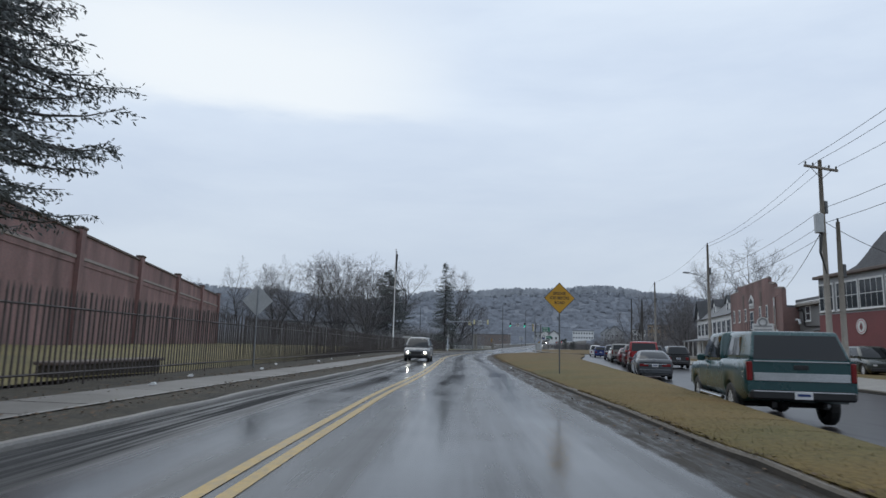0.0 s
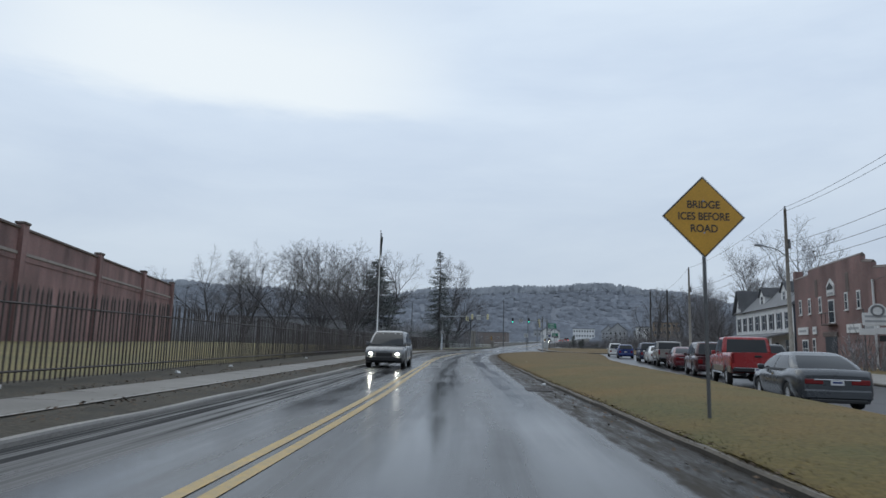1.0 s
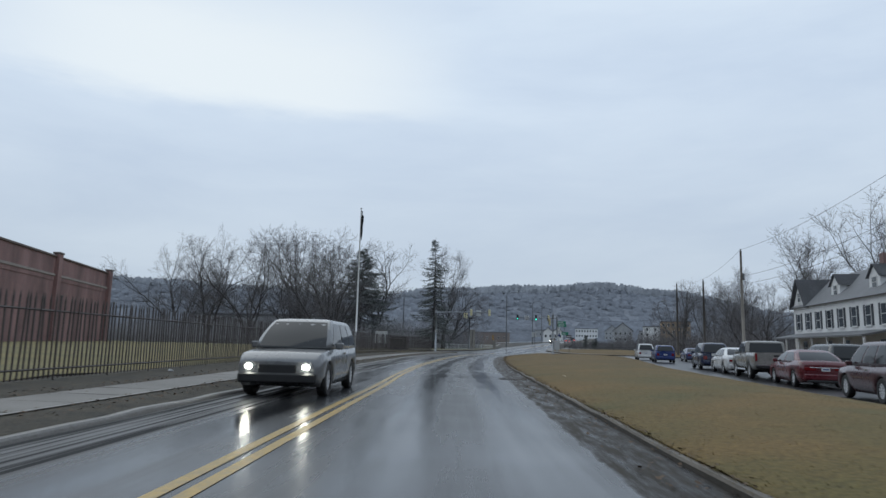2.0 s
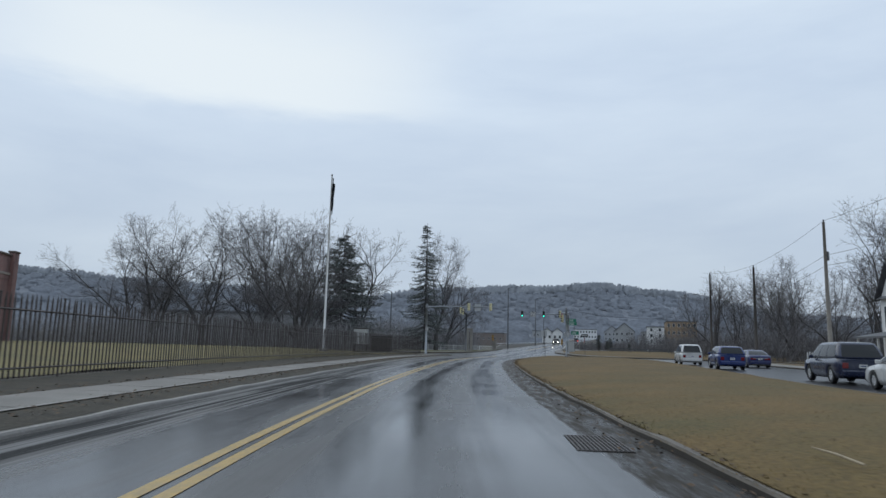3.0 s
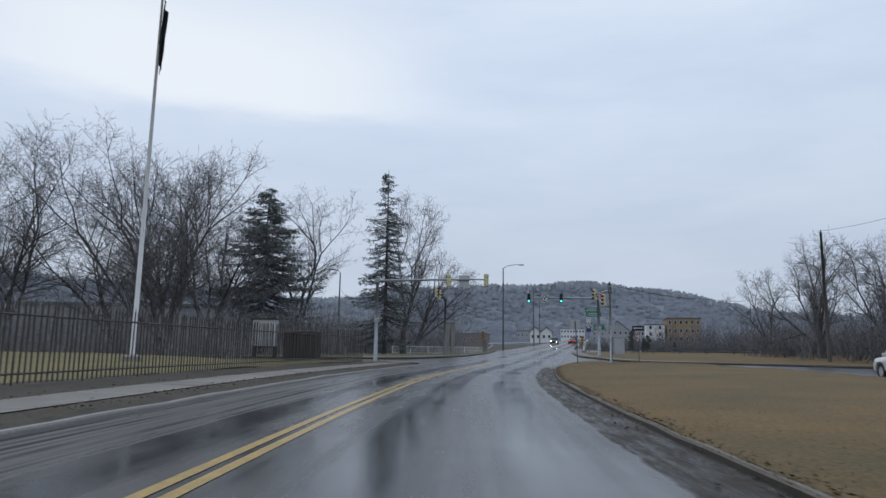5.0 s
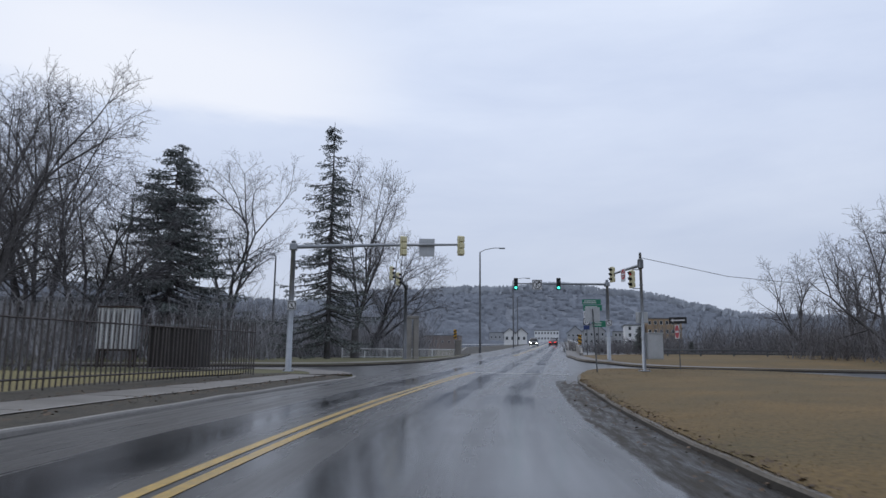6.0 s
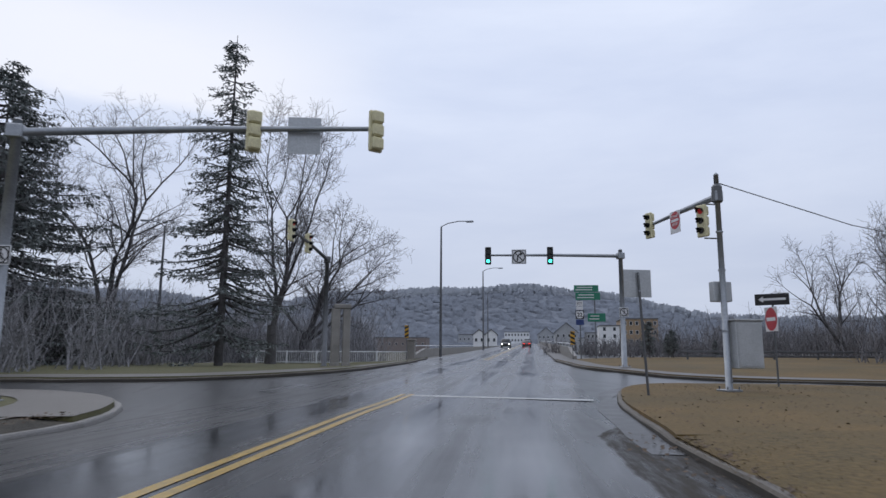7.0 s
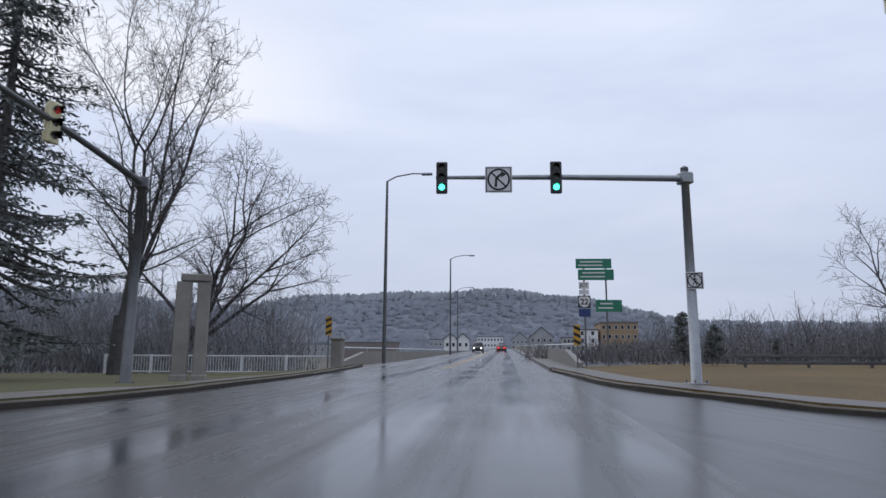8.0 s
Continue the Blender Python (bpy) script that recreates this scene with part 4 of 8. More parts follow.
# ---- iron railings ----
def railings():
    line = [p for p in FENCE]
    # walk the line in bays of 2.4 m
    pts, run_len = [line[0]], 0.0
    for a, b in zip(line, line[1:]):
        run_len += (b - a).length
        if run_len >= 2.4:
            pts.append(b)
            run_len = 0.0
    if (pts[-1] - line[-1]).length > 0.5:
        pts.append(line[-1])
    f = thing("iron_fence", (0, 0, 0), "tall weathered dark iron railings with pointed pickets", "fence")
    picket = bmesh.new()
    add_box(picket, (-0.015, -0.015, 0), (0.015, 0.015, 1.8))
    tip = bmesh.ops.create_cone(picket, cap_ends=True, segments=4, radius1=0.024, radius2=0.002, depth=0.14)["verts"]
    for v in tip:
        v.co.z += 1.87
    pm = bpy.data.meshes.new("picket")
    picket.to_mesh(pm)
    picket.free()
    pm.materials.append(M['iron'])
    post_me = None
    near, far_v, far_f = 0, [], []
    rv = random.Random(5)
    spots = []
    for k, p in enumerate(pts):
        z = rise(p.x, p.y) + 0.17
        if post_me is None:
            bm = box((-0.02, -0.02, -0.1), (0.02, 0.02, 1.94), 0.005)
            add_box(bm, (-0.027, -0.027, 1.94), (0.027, 0.027, 1.98), 0.008)
            post_me = finish("post", bm, M['iron'], f)
            post_me.matrix_basis = pose(p.x, p.y, z)
            post = post_me
        else:
            post = new("post", post_me.data)
            post.parent = f
            post.matrix_basis = pose(p.x, p.y, z, 0, 0, rv.uniform(-4, 4))
        if k + 1 < len(pts):
            q = pts[k + 1]
            zq = rise(q.x, q.y) + 0.17
            for h in (0.28, 1.6):
                part("rail", pipe([(p.x, p.y, z + h), (q.x, q.y, zq + h)], 0.024, 4), M['iron'], f)
            n = int((q - p).length / 0.185)
            for j in range(1, n):
                spots.append((p.lerp(q, j / n), z, math.degrees(math.atan2(-(q - p).x, (q - p).y))))
    span = [s for s in spots if 24 < s[0].y < 62]
    keep = {id(s) for s in span[:300]}
    base = [tuple(v.co) for v in pm.vertices]
    faces = [tuple(pl.vertices) for pl in pm.polygons]
    for s in spots:
        p, z, a = s
        if id(s) in keep:
            ob = new("picket", pm)
            ob.parent = f
            ob.matrix_basis = pose(p.x, p.y, z + 0.06, rv.gauss(0, 0.4), rv.gauss(0, 0.7), a)
        else:
            m = pose(p.x, p.y, z + 0.06, rv.gauss(0, 0.4), rv.gauss(0, 0.7), a)
            o = len(far_v)
            far_v.extend(tuple(m @ Vector(c)) for c in base)
            far_f.extend(tuple(i + o for i in fc) for fc in faces)
    rest = raw("picket_run", far_v, far_f, M['iron'], f)
    rest["kind"] = "stuff"
    return f


railings()


# ---- trees ----
class Limbs:
    """Gathers tapered bars into one mesh."""

    def __init__(self):
        self.v, self.f = [], []

    def spike(self, p, q, r):
        d = (q - p).normalized()
        s = d.orthogonal().normalized() * r
        u = d.cross(s)
        o = len(self.v)
        self.v.extend([tuple(p + s), tuple(p - s * 0.5 + u * 0.87), tuple(p - s * 0.5 - u * 0.87), tuple(q)])
        self.f.extend([(o, o + 1, o + 3), (o + 1, o + 2, o + 3), (o + 2, o, o + 3)])

    def bar(self, pts, r0, r1, sides):
        n = len(pts)
        base = len(self.v)
        for i, p in enumerate(pts):
            d = (pts[min(i + 1, n - 1)] - pts[max(i - 1, 0)])
            d = d.normalized() if d.length > 1e-6 else Vector((0, 0, 1))
            s = d.cross(Vector((0, 0, 1)) if abs(d.z) < 0.9 else Vector((1, 0, 0))).normalized()
            u = s.cross(d)
            r = r0 + (r1 - r0) * i / (n - 1)
            for k in range(sides):
                a = k * math.tau / sides
                self.v.append(tuple(p + (s * math.cos(a) + u * math.sin(a)) * r))
        for i in range(n - 1):
            for k in range(sides):
                a, b = base + i * sides + k, base + i * sides + (k + 1) % sides
                self.f.append((a, b, b + sides, a + sides))


def grow(rng, wood, twigs, start, way, length, radius, level, rise_up, wild, droop=0.0, forks=2, dense=1.0):
    """A limb that wanders, tapers, carries side branches and divides at its tip, down to the last twigs."""
    n = max(2 if level == 3 else 3, round(length / (1.0, 0.8, 0.65, 0.5)[level]))
    pts, d = [start.copy()], way.normalized()
    bend = (0.11, 0.15, 0.18, 0.24)[level] * wild
    up = (0.012, 0.030, 0.020, 0.01)[level] * rise_up
    for i in range(n):
        t = i / n
        d = (d + Vector((rng.gauss(0, bend), rng.gauss(0, bend), rng.gauss(0, bend * 0.7) + up - droop * t * (0.14 if level else 0.06)))).normalized()
        pts.append(pts[-1] + d * (length / n))
    tip = max(0.008, radius * (0.42, 0.32, 0.4, 0.6)[level])
    (wood if level < 2 else twigs).bar(pts, radius, tip, (7, 5, 3, 3)[level])
    if level == 3:
        q = pts[1]
        w = (d + Vector((rng.gauss(0, 0.7), rng.gauss(0, 0.7), rng.gauss(0.1, 0.5)))).normalized()
        twigs.spike(q, q + w * rng.uniform(0.25, 0.6), 0.011)
        return
    if forks and level < 2:
        # the tip divides into two or three spreading arms
        axis = d.orthogonal().normalized()
        axis.rotate(Matrix.Rotation(rng.uniform(0, math.tau), 3, d))
        for k in range(2 if rng.random() < 0.55 else 3):
            out = axis.copy()
            out.rotate(Matrix.Rotation(k * math.tau / 2.5 + rng.gauss(0, 0.3), 3, d))
            tilt = rng.uniform(0.22, 0.62)
            grow(rng, wood, twigs, pts[-1], d * math.cos(tilt) + out * math.sin(tilt), length * rng.uniform(0.42, 0.62), tip * rng.uniform(0.75, 0.95), level if forks > 1 else level + 1, rise_up, wild, droop, forks - 1, dense)
    count = max(2, int(length * (0.95, 2.5 * dense, 3.6 * dense)[level]))
    first = (0.28, 0.16, 0.12)[level]
    turn = rng.uniform(0, math.tau)
    for k in range(count):
        t = first + (0.98 - first) * (k + rng.random()) / count
        i = min(int(t * n), n - 1)
        p = pts[i].lerp(pts[i + 1], t * n - i)
        axis = (pts[i + 1] - pts[i]).normalized()
        turn += 2.4 + rng.gauss(0, 0.5)
        out = axis.orthogonal().normalized()
        out.rotate(Matrix.Rotation(turn, 3, axis))
        tilt = rng.uniform(0.55, 1.15)
        w = axis * math.cos(tilt) + out * math.sin(tilt)
        w.z += 0.10 * rise_up
        share = (0.34 * (1 - t) ** 0.5 + 0.22, 0.30 * (1 - t) + 0.22, 0.0)[level]
        ln = length * share * rng.uniform(0.6, 1.2) if level < 2 else rng.uniform(0.4, 1.0)
        r = radius + (tip - radius) * t
        grow(rng, wood, twigs, p, w, max(0.5, ln), max(0.010, min(r * 0.75, r * rng.uniform(0.42, 0.64))), level + 1, rise_up, wild, droop, 1 if level == 0 else 0, dense)


def bare_tree(name, seed, height, trunk_r, stems=5, tilt=(0.10, 0.45), fork=0.08, leaders=(), rise_up=1.0, wild=1.0, droop=0.0, dense=1.0, label="tall bare winter tree with grey-brown branches", material='twig'):
    """A leafless tree: a short bole that divides into stems; leaders: (bearing, tilt, length) of stems that stand out."""
    rng = random.Random(seed)
    wood, twigs = Limbs(), Limbs()
    z = height * fork
    wood.bar([Vector((0, 0, -0.3)), Vector((0, 0, 0.4)), Vector((0, 0, z * 0.6 + 0.3)), Vector((0, 0, z + 0.3))], trunk_r * 1.25, trunk_r * 0.85, 9)
    ways = list(leaders) or [(math.degrees(k * math.tau / stems) + rng.uniform(-25, 25), rng.uniform(*tilt), rng.uniform(0.78, 1.05)) for k in range(stems)]
    for bearing, lean, share in ways:
        a = radians(bearing)
        w = Vector((math.sin(lean) * math.sin(a), math.sin(lean) * math.cos(a), math.cos(lean)))
        foot = Vector((0.35 * trunk_r * math.sin(a), 0.35 * trunk_r * math.cos(a), z * rng.uniform(0.7, 1.0)))
        grow(rng, wood, twigs, foot, w, height * 0.56 * (1 - fork) * share, trunk_r * rng.uniform(0.8, 1.0) * (share / len(ways)) ** 0.5 * 1.05, 0, rise_up, wild, droop, 2, dense)
    top = max(v[2] for v in wood.v + twigs.v)
    k = height / top
    sc = lambda vs: [(x * k, y * k, z * k) for x, y, z in vs]
    t = new(name)
    tagged(t, label, "tree", "trees")
    raw("trunk", sc(wood.v), wood.f, M['bark'], t, True)
    raw("crown", sc(twigs.v), twigs.f, M[material], t)
    return t


def spruce(name, seed, height, radius, droop=0.35, label="dark green spruce with drooping boughs", bare=0.05, needle='needle', spray=0.5, whorl_gap=0.42, boughs=7, shoot=0.8):
    """A conifer: whorls of boughs that droop, each set with sprays of needles."""
    rng = random.Random(seed)
    wood = Limbs()
    nv, nf = [], []
    wood.bar([Vector((0, 0, -0.2)), Vector((0, 0, height * 0.5)), Vector((0, 0, height))], height * 0.013, 0.02, 7)
    z = height * bare + 0.6
    while z < height * 0.985:
        t = z / height
        reach = radius * (1 - t) ** 0.8 * rng.uniform(0.8, 1.1) * min(1.0, 0.62 + (t - bare) * 3.5) + 0.15
        n = boughs if t < 0.75 else boughs - 2
        for k in range(n):
            a = rng.uniform(0, math.tau)
            r = reach * rng.uniform(0.6, 1.15)
            d = Vector((math.cos(a), math.sin(a), 0))
            side = Vector((-d.y, d.x, 0))
            jig, sag = rng.uniform(-0.35, 0.35), droop * rng.uniform(0.45, 1.35)
            pts = []
            for i in range(6):
                s = i / 5
                pts.append(Vector((0, 0, z + jig)) + d * r * s + Vector((0, 0, (-sag * r * s + 0.52 * sag * r * s * s * s) + (0.25 * r * t * s))))
            wood.bar(pts, 0.035 + 0.012 * r, 0.008, 4)
            # side shoots along the bough, each hung with sprays
            m = max(3, int(r / 0.34))
            for j in range(m):
                s = 0.16 + 0.84 * (j + rng.random()) / m
                idx = s * 5
                i = min(int(idx), 4)
                q = pts[i].lerp(pts[i + 1], idx - i)
                for sgn in (-1, 1):
                    w = (side * sgn * rng.uniform(0.45, 1.0) + d * rng.uniform(0.35, 1.0) + Vector((0, 0, rng.uniform(-0.45, 0.15)))).normalized()
                    bl = shoot * rng.uniform(0.5, 1.3) * (1.2 - 0.65 * s) * min(1.0, 0.35 + r / 3)
                    c = int(4 + bl * 3)
                    for h in range(c):
                        g0 = q + w * bl * (h + rng.random()) / c
                        ln = spray * rng.uniform(0.6, 1.3)
                        v = (w * rng.uniform(0.2, 1.0) + Vector((rng.gauss(0, 0.55), rng.gauss(0, 0.55), rng.uniform(-1.0, 0.35)))).normalized() * ln
                        u = v.cross(Vector((rng.gauss(0, 1), rng.gauss(0, 1), rng.gauss(0, 1)))).normalized() * ln * 0.16
                        o = len(nv)
                        nv.extend([tuple(g0 - u * 0.4), tuple(g0 + v * 0.55 + u), tuple(g0 + v), tuple(g0 + v * 0.5 - u)])
                        nf.append((o, o + 1, o + 2, o + 3))
        z += whorl_gap * rng.uniform(0.7, 1.2) * (0.6 + 0.6 * (1 - t))
    t = new(name)
    tagged(t, label, "tree", "conifers")
    raw("trunk", wood.v, wood.f, M['bark'], t, True)
    raw("crown", nv, nf, M[needle], t)
    return t


def put(t, x, y, turn=0.0, lift=0.0, size=1.0):
    t.matrix_basis = pose(x, y, rise(x, y) + 0.1 + lift, 0, 0, turn) @ Matrix.Diagonal((size, size, size, 1))
    return t


def again(t, x, y, turn, size=1.0, lift=0.0):
    c = copy_thing(t, pose(x, y, rise(x, y) + 0.1 + lift, 0, 0, turn))
    c.scale = (size, size, size)
    return c


tree_a = put(bare_tree("bare_tree", 11, 20.0, 0.52, 7, (0.12, 0.62), label="bare tree with many stems fanning from one bole"), -5.6, 131.5, size=0.9)
tree_b = put(bare_tree("bare_tree", 12, 20.0, 0.48, 6, (0.15, 0.72)), -24.9, 135.5)
tree_c = put(bare_tree("bare_tree", 13, 19.0, 0.46, 6, (0.15, 0.68)), -18.0, 133)
again(tree_b, -12.5, 141, 130, 0.86)
again(tree_c, -6.0, 148, 200, 0.98)
tree_d = put(bare_tree("bare_tree", 17, 23.5, 0.40, leaders=((70, 0.10, 1.0), (110, 0.30, 0.95), (250, 0.22, 0.9)), fork=0.16, label="tall slender bare tree leaning from behind the spruce"), 1.0, 168)
again(tree_d, -7.5, 163, 150, 0.86)
again(tree_a, -13.5, 157, 60, 1.22)
again(tree_b, -38, 165, 100, 1.15)
put(spruce("spruce_tree", 21, 18.8, 9.8, 0.42, "broad dark spruce behind the railings", spray=0.34, whorl_gap=0.44, boughs=7), -1.6, 154)
put(spruce("spruce_tree", 22, 20.9, 5.2, 0.58, "tall narrow dark spruce beside the crossing", spray=0.27, whorl_gap=0.50, boughs=5, shoot=0.72), 12.0, 151.5)
put(bare_tree("bare_tree", 31, 21.6, 0.38, leaders=((80, 0.05, 1.0), (70, 0.13, 0.8), (100, 0.20, 0.8), (200, 0.08, 0.9)), fork=0.12, wild=0.65, label="tall bare tree with two bending stems beside the spruce"), 14.6, 160)
put(bare_tree("bare_tree", 33, 14.4, 0.44, leaders=((95, 0.42, 0.95), (70, 0.62, 0.80), (120, 0.22, 0.95), (100, 0.85, 0.75), (85, 0.58, 0.85), (280, 0.45, 0.7)), fork=0.16, rise_up=0.7, wild=0.85, droop=0.8, dense=1.45, label="wide bare tree arching over the bridge railing"), 17.0, 168.5)
put(spruce("hemlock_tree", 41, 26.0, 7.7, 0.62, "old conifer with ragged hanging boughs", 0.19, 'needle_blue', 0.23, 0.37, 9, 1.2), -16.4, 18.6)
shrub = put(spruce("evergreen_shrub", 45, 2.7, 0.75, 0.3, "small cone-shaped evergreen on the river bank", spray=0.16, whorl_gap=0.2, boughs=7, shoot=0.3), 42.2, 155.4)
for x, y, turn, size in ((43.5, 154.9, 90, 0.66), (44.3, 155.6, 150, 0.78), (47.2, 154.6, 280, 0.5)):
    again(shrub, x, y, turn, size)
tree_r = put(bare_tree("bare_tree", 51, 11.6, 0.34, leaders=((285, 0.52, 1.0), (300, 0.32, 0.95), (250, 0.75, 0.85), (330, 0.12, 0.9)), fork=0.10, wild=0.9, dense=1.25, label="low spreading bare tree leaning over the river bank"), 63.6, 159.8)
again(tree_r, 66.6, 154.6, 60, 1.12)
again(tree_r, 72.5, 163, 200, 1.1)
again(tree_b, 66, 142, 200, 0.75)
again(tree_c, 62, 132, 250, 0.78)
again(tree_r, 72, 150, 40, 1.3)
again(tree_r, 54, 138, 300, 1.15)
again(tree_r, 58, 126, 20, 1.1)
again(tree_r, 66, 121, 130, 1.2)
tree_w = put(bare_tree("bare_tree", 61, 17.5, 0.26, 4, (0.05, 0.30), fork=0.22, rise_up=2.2, wild=0.7, label="slim bare tree behind the white house"), 53.4, 104.3)
again(tree_w, 57.8, 97.3, 120, 1.12)
again(tree_w, 66, 122, 220, 0.9)
again(tree_c, 51.5, 109, 70, 0.55)


# ---- brush and far woods, too many to count ----
def scrub(name, seed, spots, height, label, material='brush', stems=9, width=0.02):
    rng = random.Random(seed)
    v, f = [], []
    for x, y, k in spots:
        z0 = rise(x, y) + 0.05
        for s in range(stems):
            a, h = rng.uniform(0, math.tau), height * k * rng.uniform(0.55, 1.15)
            p = Vector((x + rng.gauss(0, 0.5), y + rng.gauss(0, 0.5), z0))
            d = Vector((math.cos(a) * 0.35, math.sin(a) * 0.35, 1)).normalized()
            for j in range(4):
                q = p + (d + Vector((rng.gauss(0, 0.22), rng.gauss(0, 0.22), 0))).normalized() * h / 4
                u = Vector((rng.uniform(-1, 1), rng.uniform(-1, 1), 0)).normalized() * width * (1.4 - 0.3 * j)
                o = len(v)
                v.extend([tuple(p - u), tuple(p + u), tuple(q + u * 0.7), tuple(q - u * 0.7)])
                f.append((o, o + 1, o + 2, o + 3))
                for b in range(3):
                    e = p.lerp(q, rng.random())
                    w = Vector((rng.gauss(0, 1), rng.gauss(0, 1), rng.uniform(0.1, 1.2))).normalized() * h * rng.uniform(0.12, 0.28)
                    u2 = Vector((rng.uniform(-1, 1), rng.uniform(-1, 1), 0)).normalized() * width * 0.6
                    o = len(v)
                    v.extend([tuple(e - u2), tuple(e + u2), tuple(e + w)])
                    f.append((o, o + 1, o + 2))
                p = q
    ob = raw(name, v, f, M[material])
    return tagged(ob, label, "brush", kind="stuff")


rb = random.Random(77)
left_brush = [(rb.uniform(-45, 8), rb.uniform(139.5, 175), rb.uniform(0.6, 1.2)) for _ in range(560)]
left_brush += [(x, 126 + rb.uniform(-3, 3) + 0.02 * x, rb.uniform(0.5, 0.9)) for x in np.arange(-40, 1, 0.35)]
left_brush += [(rb.uniform(2, 24), rb.uniform(165, 185), rb.uniform(0.7, 1.3)) for _ in range(200)]
scrub("undergrowth", 3, left_brush, 5.2, "dense dark bare undergrowth below the trees", width=0.028)
right_brush = [(rb.uniform(58, 95), rb.uniform(134, 190), rb.uniform(0.6, 1.3)) for _ in range(480)]
right_brush += [(rb.uniform(42, 60), rb.uniform(158, 180), rb.uniform(0.35, 0.55)) for _ in range(160)]
right_brush += [(rb.uniform(60, 80), rb.uniform(112, 134), rb.uniform(0.6, 1.2)) for _ in range(160)]
right_brush += [(rb.uniform(50, 82), rb.uniform(120, 146), rb.uniform(0.9, 1.7)) for _ in range(170)]
scrub("undergrowth", 4, right_brush, 3.6, "tangled bare brush along the river bank", material='brush_dark', width=0.032)


def far_woods(name, seed, count, span, radii, height, label):
    """Bare crowns on the hills, as loose sprays of upright twigs."""
    rng = random.Random(seed)
    v, f = [], []
    for _ in range(count):
        a, r = radians(rng.uniform(*span)), rng.uniform(*radii)
        x, y = r * math.sin(a), 40 + r * math.cos(a)
        z = hill_height(x, y) - 1.5
        h = height * rng.uniform(0.6, 1.3) * (1.15 if r > 900 else 0.9)
        c = rng.uniform(0.28, 0.42) * h
        for k in range(7):
            t = rng.uniform(0, math.tau)
            e = Vector((x + c * math.cos(t) * rng.random(), y + c * math.sin(t) * rng.random(), z + h * rng.uniform(0.6, 1.0)))
            b = Vector((x + rng.uniform(-0.4, 0.4) * c, y, z + h * rng.uniform(0, 0.4)))
            u = Vector((math.cos(a), -math.sin(a), 0)) * h * rng.uniform(0.06, 0.14)
            o = len(v)
            m = b.lerp(e, 0.62)
            v.extend([tuple(b), tuple(m + u), tuple(e + u * 0.55), tuple(e - u * 0.55), tuple(m - u)])
            f.append((o, o + 1, o + 2, o + 3, o + 4))
    ob = raw(name, v, f, M['hazed_twig'], smooth=True)
    ob.data.normals_split_custom_set_from_vertices([(0, -0.3, 0.95)] * len(v))
    return tagged(ob, label, "woods", kind="stuff")


def hill_canopy(name, seed, count, span, radii, label):
    """The closed canopy of the hill woods: rounded crowns standing shoulder to shoulder."""
    rng = random.Random(seed)
    v, f = [], []
    for _ in range(count):
        a, r = radians(rng.uniform(*span)), rng.uniform(*radii)
        x, y = r * math.sin(a), 40 + r * math.cos(a)
        z = hill_height(x, y) - 0.35
        h, w = rng.uniform(2.5, 5.5), rng.uniform(4.0, 7.0)
        o, turn = len(v), rng.uniform(0, 1)
        for level, wide in ((-0.3, 1.0), (0.45, 0.9), (0.85, 0.5)):
            for k in range(6):
                t, j = turn + k * math.tau / 6, rng.uniform(0.8, 1.2)
                v.append((x + w * wide * j * math.cos(t), y + w * wide * j * math.sin(t), z + h * level * rng.uniform(0.85, 1.15)))
        v.append((x, y, z + h))
        for row in (0, 6):
            for k in range(6):
                f.append((o + row + k, o + row + (k + 1) % 6, o + row + 6 + (k + 1) % 6, o + row + 6 + k))
        f.extend([(o + 12 + k, o + 12 + (k + 1) % 6, o + 18) for k in range(6)])
    ob = raw(name, v, f, M['hazed_hill'], smooth=True)
    ob.data.normals_split_custom_set_from_vertices([(0, -0.5, 0.86)] * len(v))
    return tagged(ob, label, "woods", kind="stuff")


hill_canopy("hill_woods", 8, 7500, (-48, 60), (520, 1030), "bare woods on the valley hills, coloured pale for haze")
far_woods("far_woods", 18, 4000, (-48, 60), (900, 1030), 10, "bare hilltop tree crowns, coloured pale for haze")

